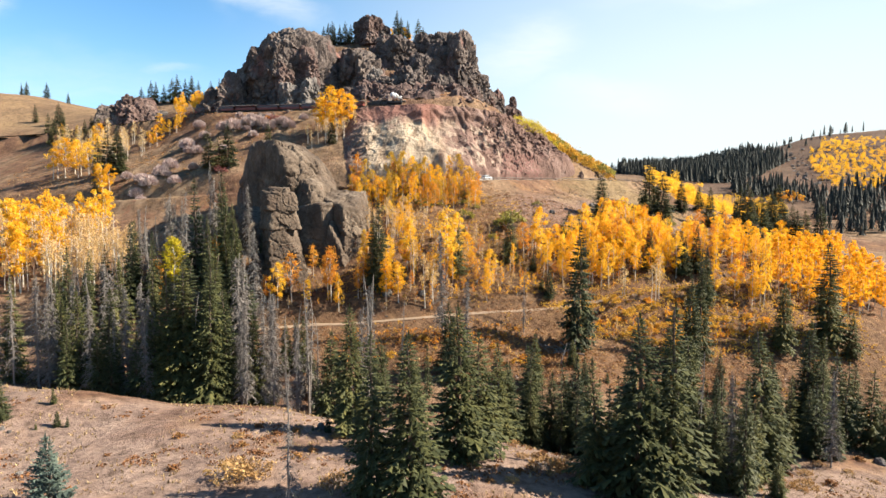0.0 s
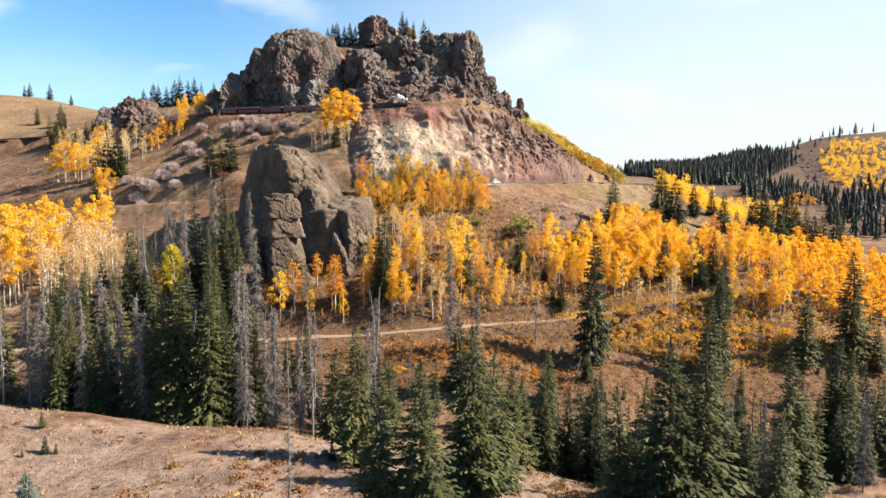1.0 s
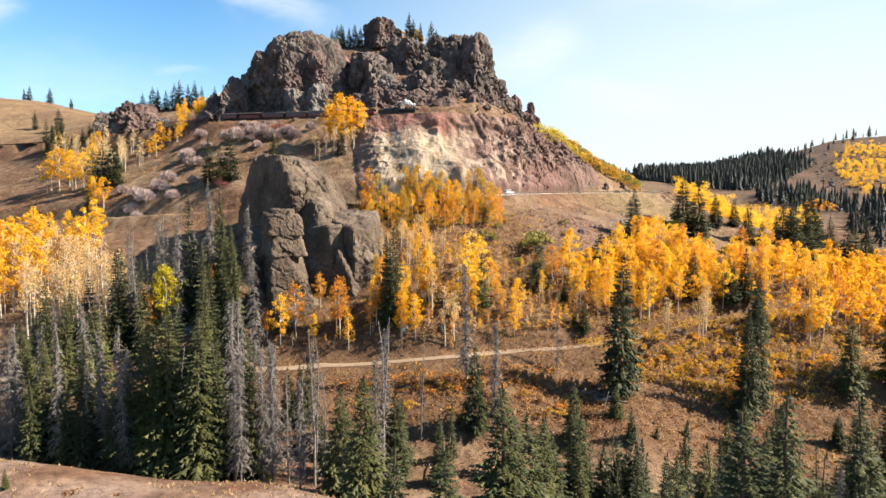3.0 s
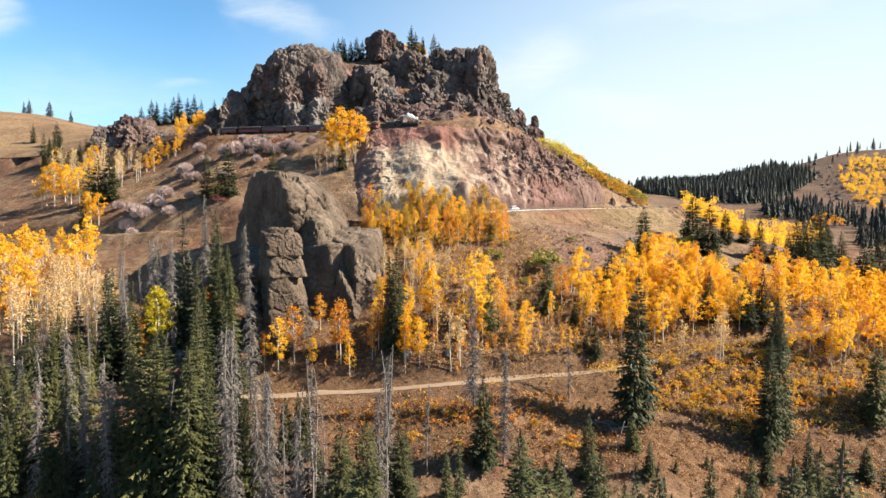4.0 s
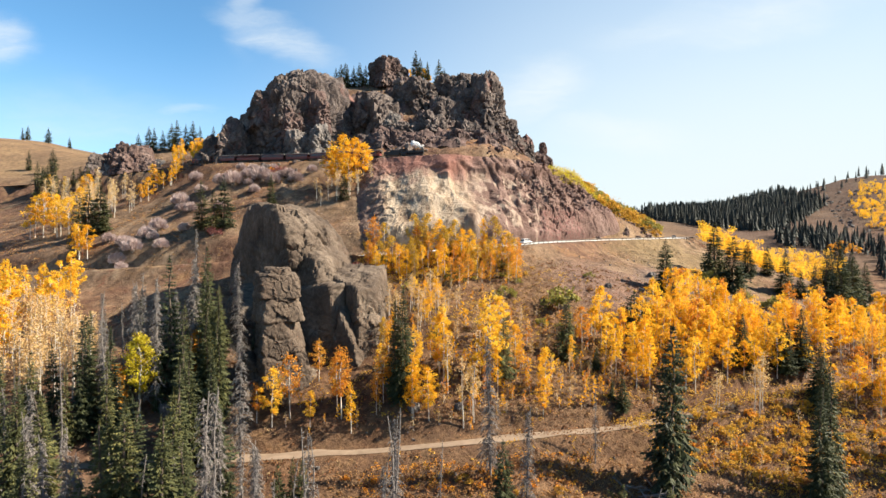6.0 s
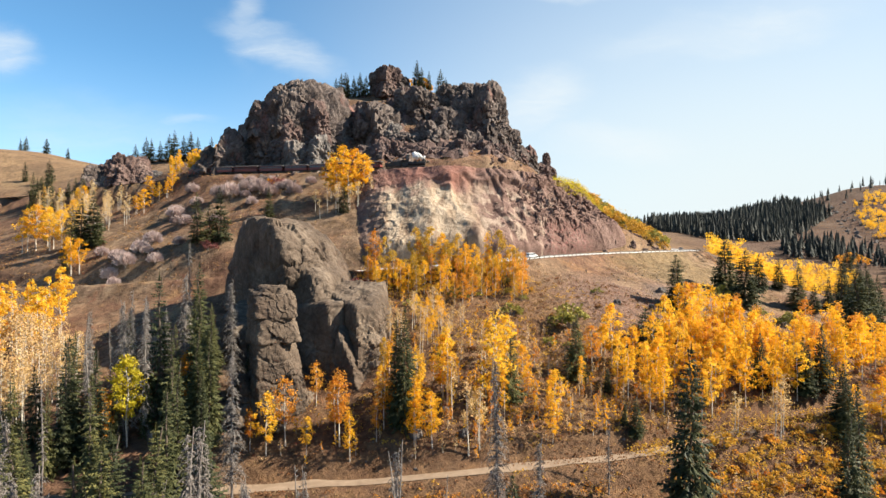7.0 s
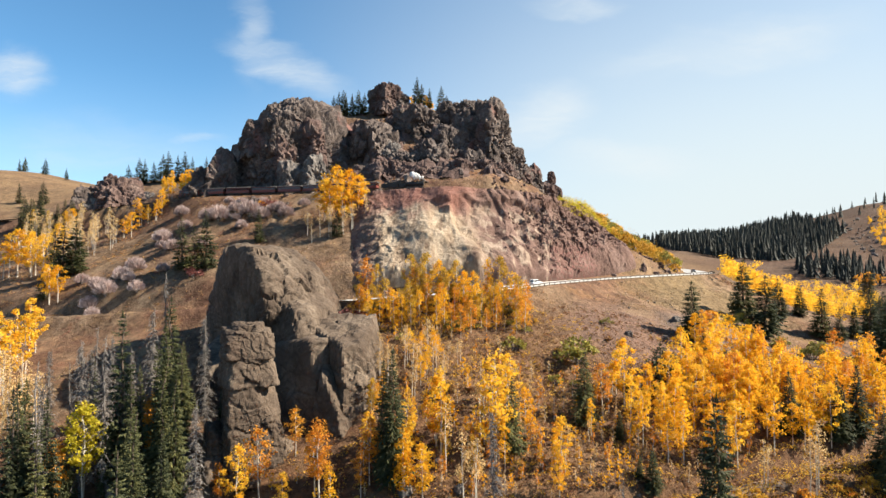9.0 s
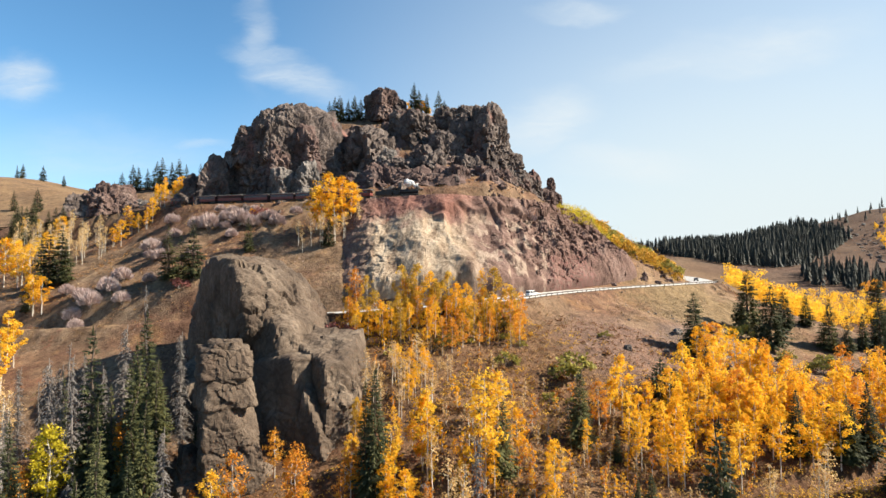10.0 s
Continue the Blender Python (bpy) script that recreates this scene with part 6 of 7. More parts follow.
SHRUBS = {
    "gold": make_shrub(2.2, 2.8, 51, brush_gold, "golden autumn shrub on the slope", leaves=380),
    "rust": make_shrub(1.8, 1.5, 52, brush_rust, "rust-brown low shrub on the slope", leaves=320),
    "tan": make_shrub(2.6, 2.0, 57, brush_tan, "tan willow shrub on the meadow", leaves=520, size=0.16, stem=24),
    "mauve": make_thicket(2.5, 4.2, 53, brush_mauve, "leafless mauve-grey willow thicket"),
    "wine": make_shrub(3.0, 3.4, 54, brush_wine, "wine-red shrub beside the rocks", leaves=560),
    "green": make_shrub(2.4, 2.6, 55, brush_green, "olive-green shrub on the slope", leaves=480),
    "orange": make_shrub(1.6, 1.9, 56, aspen_orange, "small orange aspen sapling clump", leaves=280, size=0.18),
}


def joined_grove(name, protos, places, label, rr):
    """A stand of trees too many to tell apart, as one object."""
    trunks, crowns, mats = [[], [], 0], {}, {}
    for x, y, s in places:
        proto = rr.choice(protos)
        a = rr.uniform(0, 6.28)
        turn = np.array([[math.cos(a), -math.sin(a), 0], [math.sin(a), math.cos(a), 0], [0, 0, 1]]) * s
        zz = float(land([[x, y]])[0]) - 0.15
        for ch in proto.children:
            me = ch.data
            v = np.empty(len(me.vertices) * 3)
            me.vertices.foreach_get("co", v)
            v = v.reshape(-1, 3) @ turn.T + (x, y, zz)
            f = np.empty(len(me.loops), int)
            me.loops.foreach_get("vertex_index", f)
            key = me.materials[0].name
            box_ = crowns.setdefault(key, [[], [], 0])
            mats[key] = me.materials[0]
            box_[0].append(v)
            box_[1].append(f.reshape(-1, 4) + box_[2])
            box_[2] += len(v)
    keys = sorted(crowns)
    vs, fs, idx, off = [], [], [], 0
    for k, key in enumerate(keys):
        v = np.concatenate(crowns[key][0])
        f = np.concatenate(crowns[key][1])
        vs.append(v)
        fs.append(f + off)
        idx += [k] * len(f)
        off += len(v)
    me = mesh_of(name, np.concatenate(vs), np.concatenate(fs), None, False, [mats[k] for k in keys], idx)
    return tagged(new(name, me), label, "aspen grove", kind="stuff")


# ---- planting: trees that stand out, then groves and brush ----
rng = random.Random(5)
def inside(poly, x, y):
    hit, j = False, len(poly) - 1
    for i in range(len(poly)):
        (xi, yi), (xj, yj) = poly[i], poly[j]
        if (yi > y) != (yj > y) and x < (xj - xi) * (y - yi) / (yj - yi) + xi:
            hit = not hit
        j = i
    return hit


def scatter(poly, count, gap, rr):
    """Places in an outline, no two nearer than the gap."""
    xs, ys = [p[0] for p in poly], [p[1] for p in poly]
    got, tries = [], 0
    while len(got) < count and tries < count * 60:
        tries += 1
        x, y = rr.uniform(min(xs), max(xs)), rr.uniform(min(ys), max(ys))
        if inside(poly, x, y) and all((x - a) ** 2 + (y - b) ** 2 > gap * gap for a, b in got):
            got.append((x, y))
    return got


def clear_of_roads(x, y, dirt_gap=3.5, road_gap=9.0):
    q = np.array([[x, y]])
    return along(q, DIRT_L)[0][0] > dirt_gap and along(q, HIGHWAY_L)[0][0] > road_gap and along(q, TRACK_L)[0][0] > 5


SLOPE_SPRUCES = [
    (6.9, 180.7, 14.6), (23.9, 192.9, 15.9), (59.9, 218.5, 13.7), (30.8, 190.3, 5.7), (33.7, 177.2, 8.8), (31.7, 178.9, 4.6), (69.9, 195.6, 13.7), (80.0, 194.7, 13.9),
    (85.6, 197.2, 15.8), (84.9, 187.1, 14.4), (80.9, 194.8, 12.5), (-28.0, 194.3, 11.0), (35.1, 148.9, 6.8), (83.1, 182.6, 15.1), (117.0, 175.6, 30.4), (122.1, 172.7, 13.4),
]
BEND_SPRUCES = [
    (96.0, 274.8, 18.0), (96.4, 260.4, 16.3), (117.2, 292.3, 12.1), (128.0, 297.9, 10.5), (125.2, 278.6, 14.4), (130.8, 278.0, 8.6), (128.9, 258.5, 20.5), (125.5, 243.8, 22.0), (139.1, 282.9, 10.5), (231.2, 416.4, 20.0), (137.8, 258.2, 18.6),
    (204.9, 350.8, 16.8), (65.2, 240.0, 14.2), (150, 290, 14), (165, 300, 16), (180, 330, 15), (215, 380, 17), (160, 262, 15), (148, 248, 17), (190, 300, 18),
]
BANK_SPRUCES = [
    (3.5, 141.4, 17.7), (24.3, 142.0, 12.8), (36.4, 142.3, 7.2), (65.4, 152.6, 10.8), (75.3, 154.3, 12.0), (-36.4, 143.5, 12.3), (-32.7, 144.1, 13.5), (90.3, 157.9, 8.1), (17.9, 140.1, 7.4), (43.0, 145.4, 2.7), (51.3, 150.3, 3.0),
    (-12, 132, 16.0), (10, 131, 14.0), (-4, 128, 13.0), (55, 138, 15.0), (68, 140, 14.0),
]
LEFT_SPRUCES = [
    (-67.6, 178, 19.5), (-61.5, 163, 24.1), (-78.8, 166, 22.9), (-86.2, 170, 23.7), (-71.6, 172, 13.9), (-55.3, 160, 22.2), (-77.7, 170, 13.9), (-62.5, 184, 18.7), (-75.4, 158, 22.8),
    (-84.3, 166.3, 25.3), (-70.9, 176.3, 31.4), (-68.5, 191.7, 26.3), (-58.1, 156.9, 26.4), (-53.3, 182.9, 11.9), (-99.4, 169.4, 9.4), (-84.5, 153.1, 16.9), (-57.5, 170.0, 22.9), (-60.7, 172.0, 20.7), (-63.5, 165.0, 26.2),
    (-82.0, 185.0, 19.5), (-105.2, 165.1, 9.2), (-97.4, 165.2, 12.5), (-68, 184, 20.0), (-64, 188, 18.0), (-84.7, 165.0, 25.2), (-57.1, 150.0, 27.0), (-88.3, 150.0, 21.6), (-62.2, 176.0, 28.2), (-95.4, 150.0, 18.5),
]
MEADOW_SPRUCES = [
    (-2.2, 66.0, 21.2), (-7.3, 68.0, 20.5), (4.1, 83.6, 22.5), (7.5, 87.3, 18.7), (11.6, 100.4, 16.8), (19.2, 116.0, 21), (23.1, 114, 16), (23.5, 80.9, 18.3), (27.5, 82.8, 13.9), (26.2, 87.3, 7.7), (29.0, 77.4, 25.7),
    (33.5, 78.2, 27.7), (44.5, 100.0, 24.8), (45.8, 91.4, 15.3), (51.6, 98.2, 14.7), (60.1, 104.6, 27.5), (68.2, 115.6, 22.7), (88.2, 137.1, 27.9), (91.5, 137.6, 24.9), (107.8, 149.7, 16.6), (104.7, 137.3, 11.7), (103.4, 131.7, 15.2),
    (82.0, 124.5, 4.0), (56.0, 90.9, 5.8), (27.5, 118, 14.5), (27.7, 112.0, 19.2), (18.9, 112.0, 19.7), (39, 92, 22), (36, 104, 18), (14, 108, 15),
]
CREST_SPRUCES = [
    (-88.0, 122.0, 21.5), (-71.0, 92.7, 8.7), (-72.9, 120.0, 21.4), (-68.3, 118.0, 13.4), (-73.8, 117.0, 14.0), (-68.1, 128.0, 30.3), (-51.3, 118.0, 29.6), (-46.5, 122.0, 32), (-43.0, 119.0, 24.0),
    (-57.7, 119.0, 18.9), (-55.9, 121.0, 19.8), (-37.7, 122.0, 20.2), (-20.7, 118.0, 18.6), (-13.2, 92.4, 20.7), (-34.2, 144.1, 13.0), (-60.1, 117.0, 14.5), (-65.2, 117.0, 12.4), (-71.9, 121.0, 17.1), (-65.5, 98.8, 3.0),
    (-61.6, 93.3, 2.8), (-59.9, 93.3, 1.9), (-64.3, 92.1, 1.4), (-17.1, 92.6, 2.8), (-19.5, 92.7, 1.1), (-43.2, 124.0, 15.6), (-41.7, 128.0, 30), (-79, 124, 19), (-84, 130, 22), (-62, 126, 22),
    (-50.3, 120.0, 30.9), (-44.7, 117.0, 27.8), (-54.0, 119.0, 27.3), (-68.0, 122.0, 23.4),
]
HILL_SPRUCES = [
    (-155.7, 288.2, 17.2), (-150.8, 287.3, 18.8), (-148.0, 286.4, 13.8), (-165.1, 297.3, 14.5), (-217.5, 363.4, 10.0), (-237.3, 378.5, 10.5), (-100.5, 268.3, 15.6), (-94.3, 264.6, 13.4), (-91.0, 265.9, 16.4), (-78.0, 282.1, 10.4),
    (-312.0, 479.9, 11.9), (-285.9, 467.2, 13.4), (-211.7, 369.5, 7.3), (-206.3, 367.2, 7.8), (-201.9, 366.6, 5.8), (-237.5, 382.7, 9.1), (-278.2, 446.6, 7.3), (-48.2, 278.6, 9), (-152.7, 271.8, 8.9), (-402, 640, 13), (-428, 648, 12), (-432, 646, 10), (-372, 625, 9), (-255, 420, 12), (-262, 415, 14), (-248, 408, 11), (-228, 372, 15),
]
RIDGE_SPRUCES = [
    (-73, 394, 13), (-70, 393, 15), (-66, 394, 13), (-63, 396, 12), (-59, 395, 14), (-56, 396, 12), (-27, 399, 17), (-24, 400, 13), (-13, 397, 16), (-10, 398, 12), (-196, 409, 13), (-190, 410, 15), (-186, 409, 14), (-182, 411, 12), (-176, 410, 16),
    (-172, 409, 18), (-168, 411, 15), (-158, 408, 14), (-150, 409, 13), (-145, 410, 13), (-200, 408, 9), (20, 372, 6), (-163, 410, 17), (-68, 398, 14), (-20, 402, 11),
]
for group in (SLOPE_SPRUCES, BEND_SPRUCES, BANK_SPRUCES, LEFT_SPRUCES, MEADOW_SPRUCES, CREST_SPRUCES, HILL_SPRUCES, RIDGE_SPRUCES):
    for x, y, h in group:
        slim = group in (LEFT_SPRUCES, RIDGE_SPRUCES)
        proto = SPRUCES[rng.choice((0, 1, 6, 1) if slim else (0, 0, 5, 2))]
        if h < 9 or group is BEND_SPRUCES:
            proto = SPRUCES[rng.choice((0, 2, 2))]
        if h > 20 and group in (MEADOW_SPRUCES, CREST_SPRUCES, SLOPE_SPRUCES):
            proto = SPRUCES[rng.choice((6, 7))]
        if group in (HILL_SPRUCES, RIDGE_SPRUCES):
            proto = SPRUCES[rng.choice((8, 9))]
        plant(proto, x, y, (1.22 if group in (BEND_SPRUCES, HILL_SPRUCES) else 1.04) * h / SPRUCE_H, rng=rng, thin=(1.25 if h < 9 else rng.uniform(0.92, 1.15)) * (1.35 if group in (RIDGE_SPRUCES, HILL_SPRUCES) else 0.9 if slim else 1.45 if group is BEND_SPRUCES else 1.2 if group in (MEADOW_SPRUCES, SLOPE_SPRUCES) else 1.05))
# the tall open-tiered spruce, the dark twin below it and other single trees
plant(SPRUCES[2], 38.6, 159.9, 34.9 / SPRUCE_H, rng=rng, thin=0.8, label="tall full dark spruce standing alone below the dirt road")
plant(SPRUCES[7], 70.2, 161.3, 27.7 / SPRUCE_H, rng=rng, thin=0.85)
plant(SPRUCES[6], 74.6, 165.5, 30.6 / SPRUCE_H, rng=rng, thin=0.8)
plant(SPRUCES[2], 101.4, 172.1, 21.2 / SPRUCE_H, rng=rng, thin=1.0)
plant(SPRUCES[7], -16.6, 172.3, 26.0 / SPRUCE_H, rng=rng, thin=0.85, label="narrow dark spruce beside the rock buttress")
plant(SPRUCES[6], -18.6, 173.8, 22.5 / SPRUCE_H, rng=rng, thin=0.75, label="narrow dark spruce beside the rock buttress")
plant(BLUE_SPRUCE, -45.3, 65.3, 8.8 / 8.0, rng=rng, thin=1.1)
plant(PINE, 45.6, 209.1, 1.2, rng=rng)
plant(PINE, 49.5, 211, 0.95, rng=rng)

BELTS = [
    ([(58, 104), (90, 124), (112, 142), (100, 152), (74, 132)], 16, 2.8, (13, 23), 1.1),
    ([(8, 104), (40, 100), (66, 112), (74, 124), (50, 128), (20, 120)], 32, 2.4, (12, 20), 1.0),
    ([(-96, 118), (-42, 116), (-36, 130), (-60, 140), (-92, 138)], 5, 2.4, (12, 24), 0.85),
    ([(-30, 126), (0, 128), (4, 138), (-30, 142)], 8, 3.0, (9, 15), 0.9),
    ([(-104, 150), (-84, 150), (-84, 172), (-100, 176)], 6, 3.0, (14, 24), 0.85),
    ([(28, 84), (50, 88), (58, 100), (36, 100)], 12, 2.4, (14, 22), 1.0),
]
for poly, count, gap, (lo, hi), wide in BELTS:
    for x, y in scatter(poly, count, gap, rng):
        if clear_of_roads(x, y):
            plant(SPRUCES[rng.choice((0, 1, 8, 9, 3))], x, y, rng.uniform(lo, hi) / SPRUCE_H, rng=rng, thin=wide * rng.uniform(0.9, 1.1))

DEAD = [
    (-80.7, 180, 23.2, 2), (-84.6, 190, 23.6, 0), (-92.2, 186, 21.5, 2), (-84.9, 182, 20.4, 1), (-80.1, 188, 22.4, 2), (-73.7, 186, 18.7, 0), (-48.2, 158, 27.9, 2), (-69.9, 194, 23.8, 1),
    (-80.4, 214.0, 24.6, 0), (-64.1, 200.0, 17.9, 2), (-79.1, 165.0, 31.1, 1), (-42.1, 128.0, 34.0, 2), (-77.8, 140.0, 27.0, 2), (-40.4, 122.0, 33.0, 0), (-36.1, 130.0, 25.3, 2), (-15.5, 135.0, 30.0, 1), (-27.3, 128.0, 28.0, 1),
    (1.9, 154.6, 28.8, 2), (7.4, 142.2, 24.3, 2), (-80.3, 178.0, 27.4, 0), (-76.7, 176.0, 26.7, 2), (-76.4, 172.0, 29.7, 2), (-72.3, 172.0, 30.6, 0), (-81.8, 120.0, 21.6, 1), (-78.9, 121.0, 24.1, 2),
]
DEAD_NEAR = [
    (-90, 119, 20.0, 2), (-85.5, 118, 22.0, 0), (-79, 119, 20.0, 2), (-70, 118, 21.0, 2), (-66, 119, 19.0, 0), (-58, 117, 20.0, 2), (-38, 117, 22.0, 2), (-33, 119, 23.0, 0), (-28, 118, 20.0, 2), (-24, 120, 22.0, 1), (-94, 124, 21.0, 2), (-55, 124, 25.0, 2), (-47, 126, 26.0, 0),
    (-39.2, 118.0, 23.4, 0), (-34.0, 122.0, 25.3, 2), (-16.7, 65.1, 16.8, 0), (-27.0, 125.0, 30.0, 1), (-14.4, 128.0, 32.0, 1), (-64.2, 122.0, 26.0, 2), (-60.0, 121.0, 24.2, 2), (-57.3, 120.0, 21.7, 0), (82.8, 119.1, 21.3, 2),
    (45.9, 98.0, 23.0, 1), (35.3, 88.0, 15.8, 0), (-15.8, 127.0, 25.9, 2), (-86, 160, 23.4, 1), (-90, 150, 20.5, 0), (-52, 136, 22.0, 2), (24.5, 164, 15.9, 0), (49, 92, 20.0, 2),
    (-40.5, 121.0, 33.0, 2), (-34.8, 124.0, 26.4, 2), (-68.8, 126.0, 28.8, 2), (-58.1, 186.0, 25.3, 2), (-31.3, 123.0, 21.8, 0), (-29.2, 125.0, 24.8, 1), (-67.3, 180.0, 30.7, 2),
    (-61.1, 122.0, 27.8, 2), (-72.9, 124.0, 27.2, 0), (-76.3, 124.0, 24.5, 2), (-35.2, 121.0, 24.8, 2), (-40.6, 126.0, 30.2, 0), (-30.6, 140.2, 22.0, 0), (-15.5, 140.5, 25.0, 2), (-7.9, 139.5, 19.9, 1), (-82.6, 121.0, 23.4, 2), (-87.6, 121.0, 14.5, 0), (-49.3, 119.0, 24.2, 1), (-83, 170, 23.1, 2), (-86, 174, 21.0, 0), (-72, 182, 22.0, 2),
]
for x, y, h, k in DEAD + DEAD_NEAR:
    plant(SNAGS[k], x, y, h / 20.0, rng=rng)

LEAF_TREES = {
    "gold": [(-7.6, 178.2, 17.2), (-8.6, 179.9, 14.3), (-14.4, 174.8, 13.6), (-14.3, 169.0, 11.2), (3.3, 178.6, 21.1), (6.2, 188.3, 13.5), (5.0, 176.9, 10.0), (9.9, 184.5, 10.2), (-44.7, 167.6, 12.8), (-27.4, 167.4, 10.3), (-36.5, 168.1, 7.8), (34.8, 201.5, 15.7), (33.7, 204.6, 10.5), (63.3, 221.1, 15.3), (71.2, 227.5, 15.2), (72.8, 222.8, 14.7), (74.3, 220.0, 13.0), (14.8, 172.3, 8.3), (24.4, 188.8, 8.3), (-14.0, 168.8, 14.0), (-10.6, 168.7, 11.6), (16.1, 177.3, 11.3)],
    "orange": [(-41.4, 170.3, 14.3), (-29.8, 169.2, 15.7), (-31.1, 170.7, 12.8), (-37.1, 180.0, 9.9), (-22.3, 170.1, 9.0), (-67.8, 183.1, 11.1), (-79.1, 170.4, 12.2), (-79.3, 168.2, 8.0), (-48.4, 168.8, 8.6), (-63.9, 176.0, 15.3), (-78.8, 168.0, 14.0), (-21.0, 172.6, 12.7), (28.6, 196.8, 12.4), (-32.6, 192.7, 5.0)],
    "lime": [(-75.7, 171.9, 18.2), (-74.7, 170.1, 18.5)],
    "green": [(-22.7, 187.4, 5.8), (-27.1, 231.5, 11.1), (-17.8, 232.0, 13.0), (-12.9, 231.5, 13.5), (-15.2, 229.4, 11.3), (7.7, 231.9, 15.1), (-6.5, 231.4, 8.4), (-32.6, 232.1, 8.1), (-22.5, 188.9, 7.2)],
    "thin": [(-22.4, 199.3, 10.1), (-19.1, 193.8, 10.5), (-16.8, 201.4, 10.3), (-13.6, 196.0, 8.5), (-26.0, 205.1, 7.5), (1.2, 181.5, 14.0), (-6.5, 175.1, 13.5), (-3.1, 168.7, 15.1), (-4.3, 202.7, 7.4), (7.3, 192.8, 11.1), (-0.8, 169.5, 12.9), (66.5, 179.8, 14.4), (68.2, 181.8, 13.4), (56.7, 180.5, 9.8)],
}
for kind, some in LEAF_TREES.items():
    for x, y, h in some:
        plant(rng.choice(ASPENS[kind]), x, y, h / 12.0, rng=rng)
TRACK_ASPENS = [(-50.2, 288.3, 20.4), (-44.8, 288.2, 18.2), (-55.5, 291.1, 16.4), (-47.4, 284.9, 14.7), (-42, 289, 15), (-52, 286, 16)]
for x, y, h in TRACK_ASPENS:
    plant(ASPENS["gold"][1], x, y, h / 12.0, rng=rng, thin=1.3, label="big golden aspen beside the railway")
for x, y, h in [(-57.0, 277.0, 8.1), (-54.7, 280.3, 12.3), (-50.1, 278.1, 12.2), (-40.0, 291.2, 11.9), (-46, 280, 11), (-43, 282, 10), (-60, 283, 9), (-52, 282, 11), (-38, 284, 9)]:
    plant(rng.choice(ASPENS["thin"]), x, y, h / 12.0, rng=rng)
HILL_ASPENS = [
    (-148.7, 270.4, 11.8), (-144.8, 269.0, 11.4), (-151.3, 272.2, 10.5), (-186.3, 306.0, 17.4), (-177.3, 301.5, 15.9), (-190.8, 307.3, 16.3), (-149.0, 332.2, 11.5), (-147.4, 322.3, 9.9), (-144.2, 330.4, 7.6), (-139.3, 328.3, 7.6),
    (-152.7, 325.2, 7.5), (-138.9, 332.5, 10.3), (-200.6, 359.5, 9.9), (-216.0, 369.4, 8.7), (-230.3, 377.1, 9.0), (-175.9, 316.6, 14), (-195.5, 356.0, 11.2), (-183, 309, 15), (-171, 300, 14),
]
for x, y, h in HILL_ASPENS:
    plant(rng.choice(ASPENS["gold"]), x, y, 1.15 * h / 12.0, rng=rng, thin=1.2)


GROVES = [
    ([(28, 191), (42, 204), (60, 212), (76, 210), (84, 200), (92, 190), (74, 190), (56, 186), (42, 182), (31, 186)], 66, 2.2, (9, 14), "gold gold gold gold gold gold orange"),
    ([(80, 186), (104, 186), (118, 200), (124, 226), (104, 232), (84, 212)], 58, 2.4, (10, 15), "gold gold gold gold orange"),
    ([(58, 226), (78, 229), (86, 212), (71, 198), (57, 200), (47, 204)], 32, 2.2, (10, 15), "gold gold gold orange"),
    ([(-38, 231), (-21, 232), (-5, 233), (18, 236), (14, 228), (-2, 226), (-19, 225), (-32, 226)], 20, 2.2, (8, 14), "green green gold orange gold"),
    ([(-27, 205), (-10, 210), (-5, 200), (-8, 190), (-25, 190)], 22, 1.8, (6, 10), "thin thin thin gold"),
    ([(-25, 176), (-7, 171), (18, 175), (27, 187), (6, 186), (-13, 190), (-25, 189)], 30, 2.2, (4, 8), "gold orange thin gold"),
    ([(60, 234), (66, 230), (80, 234), (70, 238)], 5, 2.0, (8, 11), "gold orange"),
]
for poly, count, gap, (lo, hi), kinds in GROVES:
    for x, y in scatter(poly, count, gap, rng):
        if clear_of_roads(x, y):
            plant(rng.choice(ASPENS[rng.choice(kinds.split())]), x, y, rng.uniform(lo, hi) / 12.0, rng=rng)
SAPLINGS = [
    ([(-8, 168), (20, 176), (40, 188), (56, 190), (60, 204), (36, 212), (8, 208), (-8, 190)], 95, 2.6, (2.4, 5.5)),
    ([(-4, 171), (20, 173), (40, 180), (60, 187), (56, 193), (36, 190), (10, 184), (-6, 178)], 70, 1.9, (2.0, 4.4)),
    ([(40, 168), (60, 174), (92, 186), (104, 184), (88, 168), (60, 164)], 60, 2.2, (2.0, 4.2)),
    ([(-26, 190), (-8, 188), (10, 210), (16, 226), (-20, 222)], 40, 2.6, (2.5, 5.0)),
    ([(-46, 166), (-20, 167), (0, 168), (4, 176), (-16, 178), (-40, 174)], 26, 2.2, (1.8, 3.6)),
]
for poly, count, gap, (lo, hi) in SAPLINGS:
    spots = [(x, y, rng.uniform(lo, hi) / 4.0) for x, y in scatter(poly, count, gap, rng) if clear_of_roads(x, y, 3.0)]
    joined_grove("aspen_thicket", ASPENS["sapling"], spots, "young gold and russet aspen saplings on the slope", rng)
